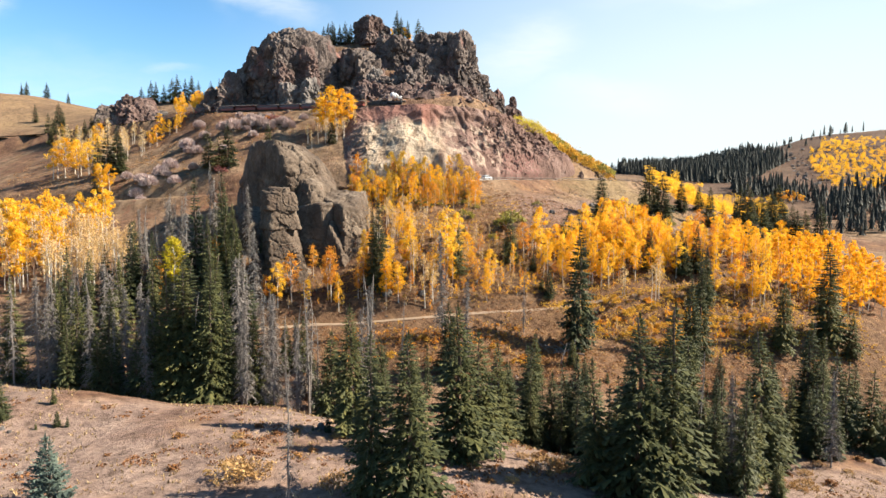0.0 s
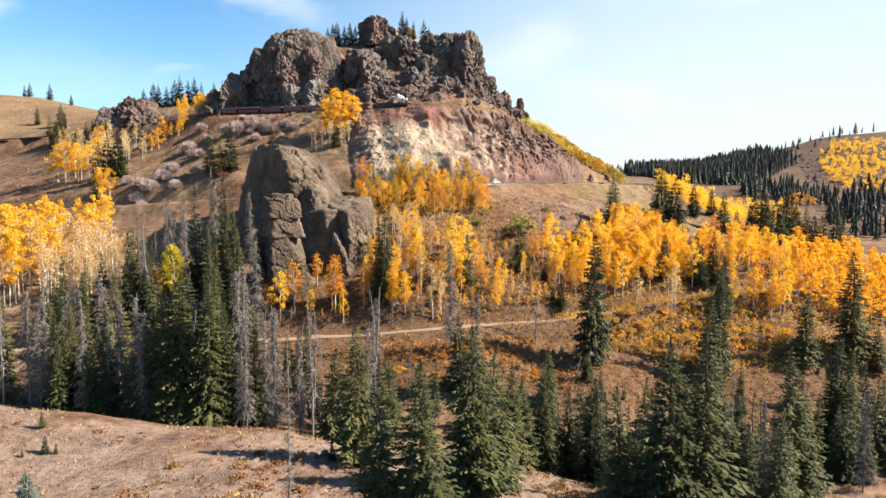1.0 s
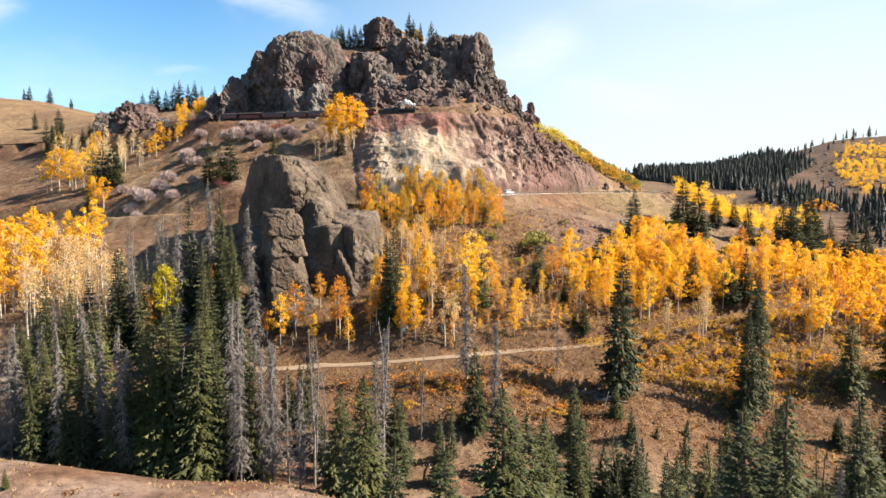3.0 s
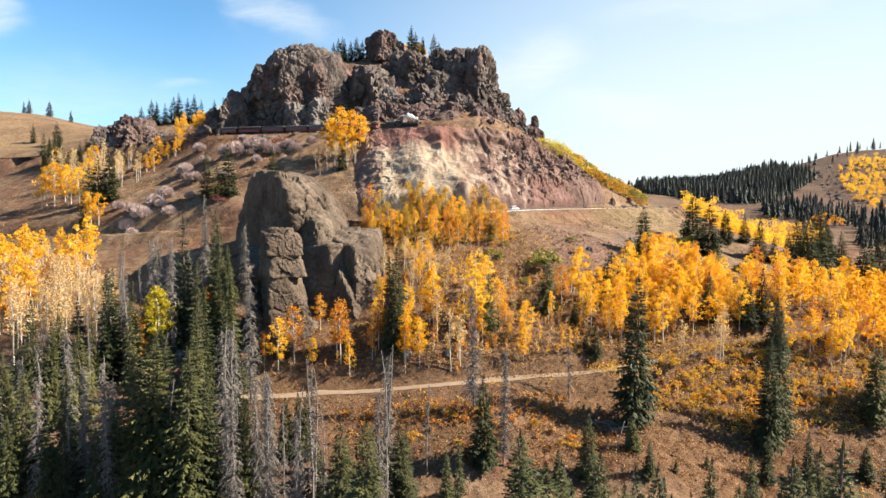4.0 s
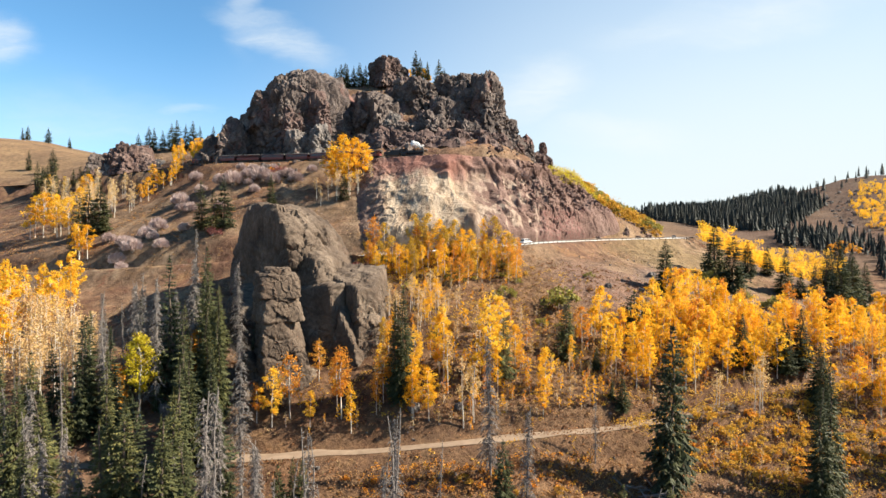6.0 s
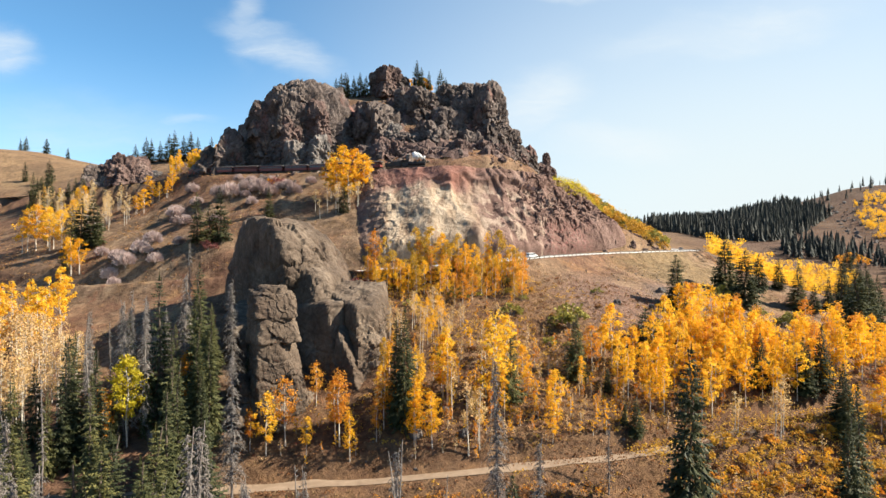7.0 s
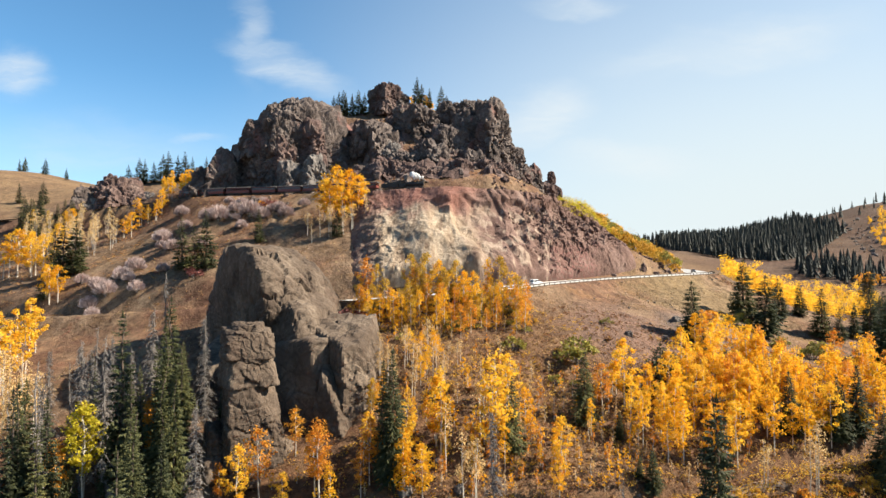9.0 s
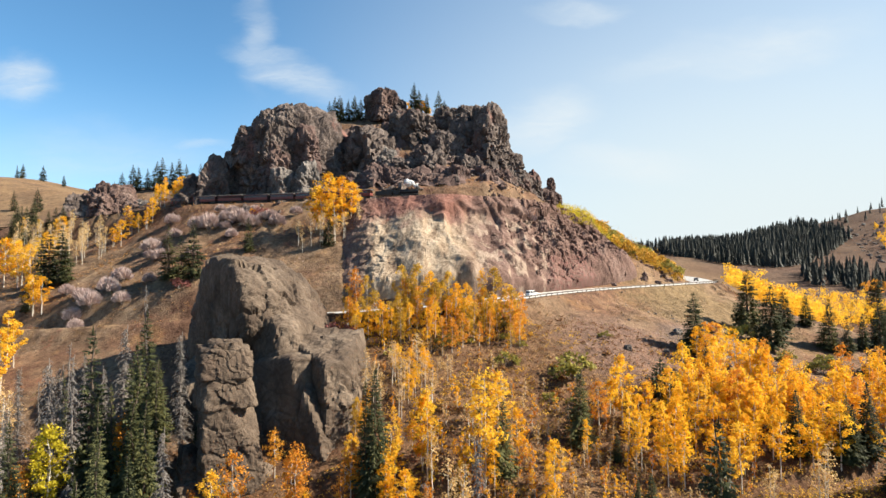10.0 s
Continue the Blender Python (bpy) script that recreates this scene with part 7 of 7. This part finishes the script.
STANDS = [
    ([(-34, 229), (-5, 231), (16, 233), (14, 222), (-2, 216), (-19, 217), (-30, 221)], 48, 2.0, (6, 11), "mixed", "gold, orange and yellow-green aspens under the highway"),
    ([(-190, 300), (-168, 294), (-148, 318), (-165, 338), (-205, 334)], 26, 2.8, (9, 13), "thin", "pale thinning aspens on the hillside below the outcrop"),
    ([(-112, 205), (-150, 212), (-190, 215), (-190, 238), (-125, 230)], 44, 2.6, (11, 17), "stand", "golden aspens on the bench under the highway"),
    ([(-109, 168), (-98, 172), (-93, 180), (-94, 190), (-112, 204), (-150, 215), (-170, 200), (-140, 176)], 88, 1.8, (13, 18), "thin", "white-trunked aspen stand with thin peach-coloured crowns"),
    ([(-118, 176), (-112, 204), (-150, 212), (-175, 194), (-140, 170)], 20, 2.6, (15, 20), "stand", "dense golden aspen stand behind the white trunks"),
    ([(-205, 330), (-165, 320), (-170, 355), (-200, 365), (-235, 370)], 34, 3.0, (9, 13), "thin", "pale thinning aspens on the hillside"),
    ([(-172, 398), (-128, 380), (-122, 352), (-140, 350), (-165, 385)], 24, 3.0, (9, 12), "stand", "golden aspens under the rock wall"),
    ([(112, 190), (124, 228), (150, 262), (176, 262), (176, 215), (140, 188)], 120, 2.6, (10, 15), "stand", "dense golden aspens on the spur"),
]
for poly, count, gap, (lo, hi), kind, label in STANDS:
    spots = [(x, y, rng.uniform(lo, hi) / 12.0) for x, y in scatter(poly, count, gap, rng) if clear_of_roads(x, y)]
    joined_grove("aspen_grove", ASPENS[kind], spots, label, rng)

BUSHES = {
    "mauve": [(-121.6, 298.0, 7.8), (-99.7, 299.3, 9.0), (-87.8, 300.6, 9.0), (-125.2, 322.5, 6.7), (-124.8, 263.8, 7.6), (-119.9, 274.3, 7.0), (-101.3, 315.0, 4.8), (-118.9, 267.1, 4.8), (-112.9, 261.8, 5.6), (-72.0, 296.9, 6.7), (-92.2, 297.3, 4.4), (-85.9, 312.3, 4.7), (20.9, 300.5, 7.8), (12.2, 300.1, 4.5), (24.9, 302.3, 6.6), (86.5, 250.6, 3.4), (-128, 266, 6), (-95, 304, 6), (-80, 305, 5), (-132, 270, 5), (92, 232, 3.5), (-130, 263, 6.5), (-122, 269, 7), (-126, 258, 5), (-112, 285, 6), (-118, 290, 5), (-105, 300, 7), (-94, 309, 6), (-82, 299, 7), (-76, 301, 6), (-140, 275, 5.5), (-108, 270, 5), (-100, 285, 5), (-66, 302, 5), (-88, 292, 5), (-115, 303, 6)],
    "wine": [(-93.7, 262.1, 4.5), (-33.4, 221.0, 7.0), (-31.4, 219.3, 6.0), (-82, 308, 4.5), (-70, 260, 5)],
    "green": [(26.4, 214.4, 7.0), (103.8, 245.2, 5.0), (88, 262, 5), (112, 258, 5), (96, 250, 4), (-5, 219, 4), (10, 215, 4)],
    "orange": [(74.6, 256.9, 4.4), (78, 258, 4), (50.1, 218.2, 5.0), (-86, 309, 4)],
}
for kind, some in BUSHES.items():
    for x, y, h in some:
        plant(SHRUBS[kind], x, y, h / {"mauve": 4.4, "wine": 3.4, "green": 2.7, "orange": 2.1}[kind], rng=rng)
BRUSH = [
    ([(42, 176), (91, 184), (100, 184), (90, 172), (66, 168), (46, 165), (39, 166)], 60, 2.0, (0.5, 1.0), "gold gold orange rust"),
    ([(-28, 156), (-4, 157), (27, 163), (30, 150), (13, 143), (-4, 146), (-25, 150)], 44, 1.8, (0.5, 0.9), "rust orange rust gold"),
    ([(58, 362), (72, 342), (86, 336), (99, 346), (92, 362), (72, 384), (60, 388), (54, 378)], 80, 2.4, (1.4, 2.5), "gold green gold"),
    ([(-40, 236), (16, 238), (14, 226), (-36, 226)], 20, 2.2, (0.7, 1.2), "green gold orange"),
    ([(-20, 186), (30, 200), (40, 235), (0, 236), (-22, 215)], 40, 3.5, (0.5, 1.0), "rust rust gold green"),
    ([(-50, 74), (14, 74), (14, 90), (-20, 96), (-50, 84)], 26, 2.4, (0.35, 0.7), "rust rust tan"),
    ([(44, 178), (110, 190), (112, 182), (70, 170), (46, 168)], 30, 2.2, (0.7, 1.3), "gold gold orange"),
    ([(12, 78), (34, 80), (100, 110), (95, 128), (50, 105), (12, 100)], 26, 2.6, (0.4, 0.9), "rust tan rust tan"),
]
for poly, count, gap, (lo, hi), kinds in BRUSH:
    for x, y in scatter(poly, count, gap, rng):
        if clear_of_roads(x, y, 2.8, 8.0):
            plant(SHRUBS[rng.choice(kinds.split())], x, y, rng.uniform(lo, hi), rng=rng)
for x, y, s in [(-26, 72, 1.3), (-23, 73, 1.1), (-12, 71, 1.0), (17, 84, 1.2), (20, 86, 1.0), (66, 100, 1.0)]:
    plant(SHRUBS["tan"], x, y, s, rng=rng)

retire(*SPRUCES, BLUE_SPRUCE, PINE, *SNAGS, *(o for some in ASPENS.values() for o in some), *SHRUBS.values())


# ---- fallen timber and boulders ----
def fallen_log(x, y, z, long, r, turn, tilt, seed):
    rr = random.Random(seed)
    ob = thing("fallen_log", pose(x, y, z, 0, -tilt, turn), "weathered grey fallen tree trunk on the bank", "log", "fallen logs")
    path = [(long * (k / 5 - 0.5), rr.uniform(-0.08, 0.08), rr.uniform(-0.05, 0.05)) for k in range(6)]
    stubs = [([(px, 0, 0), (px + 0.3, rr.uniform(-0.5, 0.5), rr.uniform(0.3, 0.8))], [0.06, 0.02]) for px in (-0.2 * long, 0.1 * long, 0.3 * long)]
    part("stem", trunk_mesh("stem", path, [r * (1 - 0.1 * k) for k in range(6)], bark_dead, 8, stubs), ob)
    return ob


for k in range(11):
    x, y = 32.5 + rng.uniform(-3.5, 3.5), 158.5 + rng.uniform(-2.5, 2.0)
    fallen_log(x, y, float(land([[x, y]])[0]) + rng.uniform(0.3, 1.4), rng.uniform(4, 8), rng.uniform(0.14, 0.26), rng.uniform(0, 180), rng.uniform(-25, 35), 900 + k)
for k, (x, y, tilt, long) in enumerate(((34, 149.5, 84, 6), (35.2, 149.8, 80, 7), (33, 150.5, 65, 6), (-20, 140, 4, 9), (12, 140, 70, 5), (-6, 133, 3, 10))):
    fallen_log(x, y, float(land([[x, y]])[0]) + (long / 2 * math.sin(radians(tilt)) * 0.9 + 0.1), long, 0.17, 20 * k, tilt, 950 + k)

BOULDERS = [(-30, 137, 5.5, 4.5), (-26, 136, 4.0, 3.2), (-24.5, 134, 3.4, 2.4), (-12, 128, 3.5, 2.6), (56, 236, 1.6, 1.0), (44, 231, 2.0, 1.2), (64, 250, 2.6, 1.5), (73, 236, 1.8, 1.0), (98, 126, 2.0, 1.4), (101, 124, 1.5, 1.0), (104, 122, 1.2, 0.8), (-69, 91, 0.7, 0.5), (-67.5, 90.5, 0.5, 0.4), (-18.5, 94, 1.4, 1.1), (-8, 176, 2.2, 1.5), (-4, 172, 1.8, 1.2), (-14, 171, 2.4, 1.6), (-80, 168, 3.0, 1.8), (-70, 172, 3.0, 2.0), (86, 232, 1.6, 1.0)]
for k, (x, y, w, h) in enumerate(BOULDERS):
    ob = new("boulder", crag_mesh("boulder", (w, w * 0.85, h * 1.5), rock_grey if k > 3 else rock_tan, 1201 + k, 14, 2.8, 0.13))
    ob.matrix_basis = pose(x, y, float(land([[x, y]])[0]) + h * 0.2, 0, 0, 37 * k)
    tagged(ob, "grey weathered boulder half sunk in the slope" if k > 3 else "big brown boulder at the foot of the bank", "boulder", "boulders")

# ---- steam over the engine ----
st_p, _, _ = station(TRACK_L, front - 1.9)
puffs = []
for k in range(14):
    t = k / 13
    d, f = SPHERES[8]
    r = (0.5 + 0.75 * t) * (1 - 0.3 * abs(t - 0.6))
    q = d * (r * (1 + 0.28 * fbm(d * 2.1 + k, 3, 60 + k)))[:, None]
    puffs.append((q + (st_p[0] - 4.2 * t + 0.5 * math.sin(k * 2.1), st_p[1] + 0.4 * math.cos(k * 1.7), st_p[2] + 4.8 + 1.5 * t + 0.5 * math.sin(k * 1.3)), f))
v = np.concatenate([p[0] for p in puffs])
off = np.cumsum([0] + [len(p[0]) for p in puffs[:-1]])
fc = np.concatenate([p[1] + o for p, o in zip(puffs, off)])
tagged(new("steam_cloud", mesh_of("steam_cloud", v, fc, steam_white, True)), "puff of white steam above the locomotive", "steam", kind="stuff")

# ---- uncountable cover: tufts, low brush, stones, far woods ----
nr = np.random.default_rng(12)


def cover_spots(count, x0, x1, y0, y1, patch, cut, seed):
    xy = np.c_[nr.uniform(x0, x1, count), nr.uniform(y0, y1, count)]
    keep = fbm(np.c_[xy / patch, np.zeros(count)], 3, seed) > cut
    xy = xy[keep]
    ok = (along(xy, DIRT_L)[0] > 2.6) & (along(xy, HIGHWAY_L)[0] > 7.5) & (along(xy, TRACK_L)[0] > 3.5)
    return xy[ok]


def tufts(name, xy, blades, h, spread, mat, label, category):
    z = land(xy)
    n = len(xy)
    base = np.c_[xy, z - 0.05]
    s = nr.uniform(0.6, 1.4, n)
    tris = []
    for k in range(blades):
        a = nr.uniform(0, 6.28, n)
        lean = nr.uniform(0.1, 1.0, n) * spread * s
        tip = base + np.stack([np.cos(a) * lean, np.sin(a) * lean, h * s * nr.uniform(0.5, 1.0, n)], 1)
        w = np.stack([-np.sin(a), np.cos(a), np.zeros(n)], 1) * (0.13 * spread + 0.03)
        c = base + np.stack([np.cos(a), np.sin(a), np.zeros(n)], 1) * (0.25 * lean)[:, None]
        tris.append(np.stack([c - w, c + w, tip], 1))
    return tagged(new(name, tri_mesh(name, np.concatenate(tris), mat)), label, category, kind="stuff")


tufts("grass", cover_spots(16000, -110, 125, 66, 250, 12, -0.1, 71), 5, 0.5, 0.55, grass_dry, "tufts of dry straw-coloured grass", "grass")
tufts("grass", cover_spots(7000, -230, 190, 240, 400, 16, -0.1, 73), 4, 0.7, 0.7, grass_dry, "tufts of dry hillside grass", "grass")


def low_brush(name, xy, cards, r, h, mat, label, z=None):
    z = land(xy) if z is None else z
    n = len(xy)
    s = nr.uniform(0.5, 1.3, n)
    quads = []
    for k in range(cards):
        a, q = nr.uniform(0, 6.28, n), np.sqrt(nr.random(n))
        c = np.c_[xy, z] + np.stack([np.cos(a) * q * r * s, np.sin(a) * q * r * s, h * s * (1 - 0.6 * q * q) * nr.uniform(0.25, 1, n)], 1)
        u = nr.normal(size=(n, 3))
        u /= np.linalg.norm(u, axis=1)[:, None]
        w = np.cross(u, nr.normal(size=(n, 3)))
        w /= np.linalg.norm(w, axis=1)[:, None]
        e = (0.17 * nr.uniform(0.6, 1.4, n))[:, None]
        quads.append(np.stack([c - u * e, c - w * e * 0.7, c + u * e, c + w * e * 0.7], 1))
    return tagged(new(name, tri_mesh(name, np.concatenate(quads), mat, 4)), label, "brush", kind="stuff")


low_brush("brush", cover_spots(6000, -60, 135, 140, 245, 14, -0.25, 75), 10, 0.8, 0.7, brush_rust, "low rust-brown brush covering the slope")
low_brush("brush", cover_spots(3600, -40, 135, 150, 235, 11, -0.05, 77), 11, 0.9, 1.0, brush_gold, "low golden brush covering the slope")
low_brush("brush", cover_spots(2800, -230, -60, 245, 345, 14, -0.1, 79), 9, 1.0, 0.8, brush_rust, "low brown brush on the hillside")
low_brush("brush", cover_spots(1500, -75, 110, 68, 100, 9, 0.08, 81), 18, 0.9, 0.4, brush_rust, "low dark red meadow brush")
low_brush("brush", cover_spots(900, -60, 60, 300, 400, 9, 0.1, 83), 14, 0.9, 0.8, brush_rust, "dry brush between the summit crags")


def poly_spots(poly, count, gap, seed):
    return np.array(scatter(poly, count, gap, random.Random(seed)))


low_brush("brush", poly_spots([(30, 174), (60, 190), (100, 196), (140, 204), (135, 186), (96, 170), (66, 164), (44, 164)], 640, 1.1, 31), 28, 1.3, 2.0, brush_gold, "golden aspen saplings and brush below the grove")
low_brush("brush", poly_spots([(-30, 157), (-4, 158), (27, 165), (44, 166), (34, 146), (13, 142), (-4, 143), (-28, 148)], 330, 1.3, 32), 30, 1.2, 1.4, brush_rust, "rusty brush on the bank below the dirt road")
low_brush("brush", poly_spots([(-24, 158), (0, 159), (24, 166), (24, 158), (0, 152), (-22, 152)], 70, 1.5, 33), 30, 1.0, 1.6, aspen_orange, "orange saplings along the dirt road")
low_brush("brush", poly_spots([(-24, 190), (20, 186), (34, 200), (20, 232), (-20, 226)], 260, 1.8, 34), 26, 1.1, 1.2, brush_tan, "tan brush on the slope below the highway")
low_brush("brush", poly_spots([(56, 366), (74, 340), (90, 334), (100, 345), (90, 364), (70, 388), (58, 392)], 220, 1.6, 35), 40, 2.0, 4.2, brush_gold, "yellow brush on the flank above the bend")


low_brush("brush", poly_spots([(-36, 233), (18, 238), (16, 226), (-4, 218), (-30, 219)], 105, 1.9, 37), 34, 1.7, 3.4, aspen_gold, "golden and orange saplings below the highway")
low_brush("brush", poly_spots([(-36, 233), (10, 236), (10, 224), (-28, 218)], 24, 2.6, 38), 34, 1.7, 3.0, aspen_green, "yellow-green saplings below the highway")


low_brush("brush", poly_spots([(44, 338), (60, 363), (78, 388), (95, 372), (98, 346), (84, 336), (74, 348), (58, 344)], 130, 1.9, 39), 44, 2.2, 6.5, brush_gold, "tall yellow brush along the ridge")


low_brush("brush", poly_spots([(0, 168), (30, 178), (76, 190), (90, 184), (60, 168), (20, 166)], 330, 1.3, 43), 14, 1.0, 0.9, brush_rust, "rusty undergrowth below the aspens")
low_brush("brush", poly_spots([(0, 175), (36, 186), (60, 206), (40, 226), (6, 220), (-10, 190)], 420, 1.5, 44), 13, 1.0, 0.9, brush_tan, "tan undergrowth among the aspens")
low_brush("brush", poly_spots([(-6, 169), (22, 172), (46, 180), (64, 190), (56, 198), (30, 192), (0, 186)], 260, 1.4, 46), 20, 1.1, 1.3, brush_tan, "tan undergrowth above the dirt road")
low_brush("brush", poly_spots([(-4, 169), (36, 178), (60, 190), (50, 215), (6, 214), (-8, 186)], 330, 1.7, 45), 16, 1.0, 1.2, brush_gold, "golden undergrowth among the aspens")
bed = np.nonzero((CLIFF_U > 0.7) & (CLIFF_U < 0.97) & ((CLIFF_U - 0.72) * 1.6 + CLIFF_V - 0.55 > 0.2) & (CLIFF_V < 0.97))[0]
bed = nr.choice(bed, 190, False)
low_brush("brush", CLIFF_P[bed][:, :2], 40, 2.0, 3.4, aspen_lime, "yellow brush spilling down the cutting's shoulder", CLIFF_P[bed][:, 2] - 0.2)
low_brush("brush", poly_spots([(24, 140), (60, 148), (100, 166), (100, 178), (60, 164), (28, 158)], 260, 1.4, 41), 22, 1.1, 1.0, brush_rust, "rusty brush on the bare bank")
low_brush("brush", poly_spots([(24, 140), (60, 148), (110, 168), (110, 180), (60, 166), (28, 160)], 160, 1.8, 42), 22, 1.1, 1.1, brush_tan, "tan brush on the bare bank")


def stones(name, xy, lo, hi, mat, label, z=None):
    d, f = SPHERES[5]
    d = d[:]
    vs, fs, off = [], [], 0
    z = land(xy) if z is None else z
    small, sf = cube_sphere(2)
    for k, ((x, y), zz) in enumerate(zip(xy, z)):
        s = lo + (hi - lo) * nr.random() ** 3
        q = small * s * nr.uniform(0.6, 1.2, 3) * (1 + 0.25 * nr.normal(size=len(small)))[:, None]
        vs.append(q + (x, y, zz + 0.15 * s))
        fs.append(sf + off)
        off += len(small)
    return tagged(new(name, mesh_of(name, np.concatenate(vs), np.concatenate(fs), mat)), label, "stones", kind="stuff")


stones("stones", cover_spots(800, -40, 120, 150, 330, 13, 0.05, 85), 0.15, 0.6, rock_grey, "scattered grey stones on the slope")
scree = cover_spots(1600, 10, 105, 262, 380, 10, -0.15, 87)
scree = scree[scree[:, 1] > np.interp(scree[:, 0], HIGHWAY_L[:-12, 0], HIGHWAY_L[:-12, 1]) + 6]
stones("stones", scree, 0.3, 1.5, rock_red, "reddish scree blocks above the highway")
pick = np.nonzero((CLIFF_U > 0.4) & (CLIFF_U < 0.93) & (CLIFF_V > 0.06) & (CLIFF_V < 0.95))[0]
pick = nr.choice(pick, 260, False)
stones("stones", CLIFF_P[pick][:, :2], 0.12, 0.85, cliff_tuff, "loose rubble lying on the cutting", CLIFF_P[pick][:, 2])
stones("stones", cover_spots(900, -130, 60, 300, 400, 10, 0.0, 89), 0.5, 2.6, rock_dark, "broken blocks among the summit crags")
stones("stones", cover_spots(260, -80, 110, 72, 125, 10, 0.1, 91), 0.12, 0.4, rock_grey, "small pale stones on the meadow")


def far_conifers(name, xy, lo, hi, label):
    z = land(xy)
    tris = []
    for (x, y), zz in zip(xy, z):
        h = nr.uniform(lo, hi)
        w = h * nr.uniform(0.12, 0.24)
        for k in range(6):
            f = k / 6
            z0, z1 = zz + h * (0.06 + 0.94 * f), zz + h * min(1.0, f + 0.36)
            r = w * (1 - f) ** 0.9
            a0 = nr.uniform(0, 6.28)
            for j in range(6):
                a, b = a0 + j * 1.047, a0 + (j + 0.62) * 1.047
                rr_ = r * nr.uniform(0.7, 1.2)
                tris.append(((x + rr_ * math.cos(a), y + rr_ * math.sin(a), z0 + nr.uniform(-0.3, 0.3)), (x + rr_ * math.cos(b), y + rr_ * math.sin(b), z0), (x, y, z1)))
    return tagged(new(name, tri_mesh(name, tris, needles_far)), label, "forest", kind="stuff")


stones("stones", poly_spots([(330, 560), (430, 590), (500, 660), (520, 800), (440, 800), (400, 700)], 320, 4.0, 40), 0.6, 2.8, rock_grey, "grey rocks on the far hillside")
far_conifers("far_forest", poly_spots([(222, 610), (262, 590), (330, 640), (418, 742), (450, 900), (300, 940), (215, 760)], 1700, 3.4, 3), 9, 21, "dark spruce forest on the far ridge")
far_conifers("far_forest", poly_spots([(190, 860), (330, 1000), (420, 1300), (120, 1400), (90, 1100)], 420, 9, 4), 17, 26, "dark spruce forest on the farthest ridge")
far_conifers("far_forest", poly_spots([(312, 508), (366, 493), (330, 430), (284, 380), (247, 362), (252, 409)], 120, 4.2, 19), 9, 15, "dark spruces along the far valley floor")
far_conifers("far_forest", poly_spots([(245, 500), (285, 505), (310, 560), (262, 560)], 60, 3.6, 6), 9, 20, "clump of dark spruces in the far valley")
far_conifers("far_forest", poly_spots([(255, 480), (300, 470), (330, 540), (300, 560)], 45, 4.5, 20), 9, 15, "dark spruces filling the far valley")
far_conifers("far_forest", poly_spots([(270, 420), (330, 470), (420, 560), (380, 560), (280, 450)], 40, 6, 8), 12, 19, "scattered dark spruces on the far slope")
far_conifers("far_forest", poly_spots([(430, 800), (520, 830), (640, 860), (600, 900), (450, 880)], 24, 12, 9), 8, 18, "scattered spruces on the far skyline")
low_brush("brush", np.r_[poly_spots([(300, 560), (520, 640), (640, 860), (450, 840)], 420, 6, 36)], 26, 4.0, 2.0, brush_rust, "dark brush on the far hillside")


def far_aspens(name, xy, lo, hi, mat, label):
    cs, rs = [], []
    z = land(xy)
    for (x, y), zz in zip(xy, z):
        h = nr.uniform(lo, hi)
        for k in range(5):
            cs.append((x + nr.uniform(-0.16, 0.16) * h, y + nr.uniform(-0.16, 0.16) * h, zz + h * nr.uniform(0.35, 0.95)))
            rs.append(h * 0.17)
    return tagged(new(name, tri_mesh(name, leaf_cloud(nr, np.array(cs), np.array(rs), len(xy) * 165, 0.378), mat, 4)), label, "aspen grove", kind="stuff")


far_aspens("far_aspen_grove", poly_spots([(112, 322), (128, 326), (150, 345), (185, 375), (215, 392), (245, 425), (215, 440), (160, 400), (125, 360)], 150, 3.6, 14), 10, 15, aspen_gold, "golden aspen grove in the gully beyond the spur")
far_aspens("far_aspen_grove", poly_spots([(425, 715), (460, 698), (500, 672), (440, 590), (379, 519), (349, 523), (354, 571)], 130, 6.0, 15), 9, 14, aspen_gold, "golden aspen patches on the far hillside")
far_aspens("far_aspen_grove", poly_spots([(262, 470), (285, 475), (290, 490), (265, 488)], 12, 4.0, 16), 6, 10, aspen_orange, "orange-red aspen patch in the far valley")
far_aspens("far_aspen_grove", poly_spots([(-45, 400), (-20, 402), (-15, 410), (-40, 408)], 6, 3.0, 17), 7, 9, aspen_gold, "golden aspens behind the summit")
far_aspens("far_aspen_grove", poly_spots([(500, 800), (530, 717), (470, 700), (440, 750)], 50, 6.0, 18), 8, 13, aspen_gold, "golden aspens high on the far hillside")
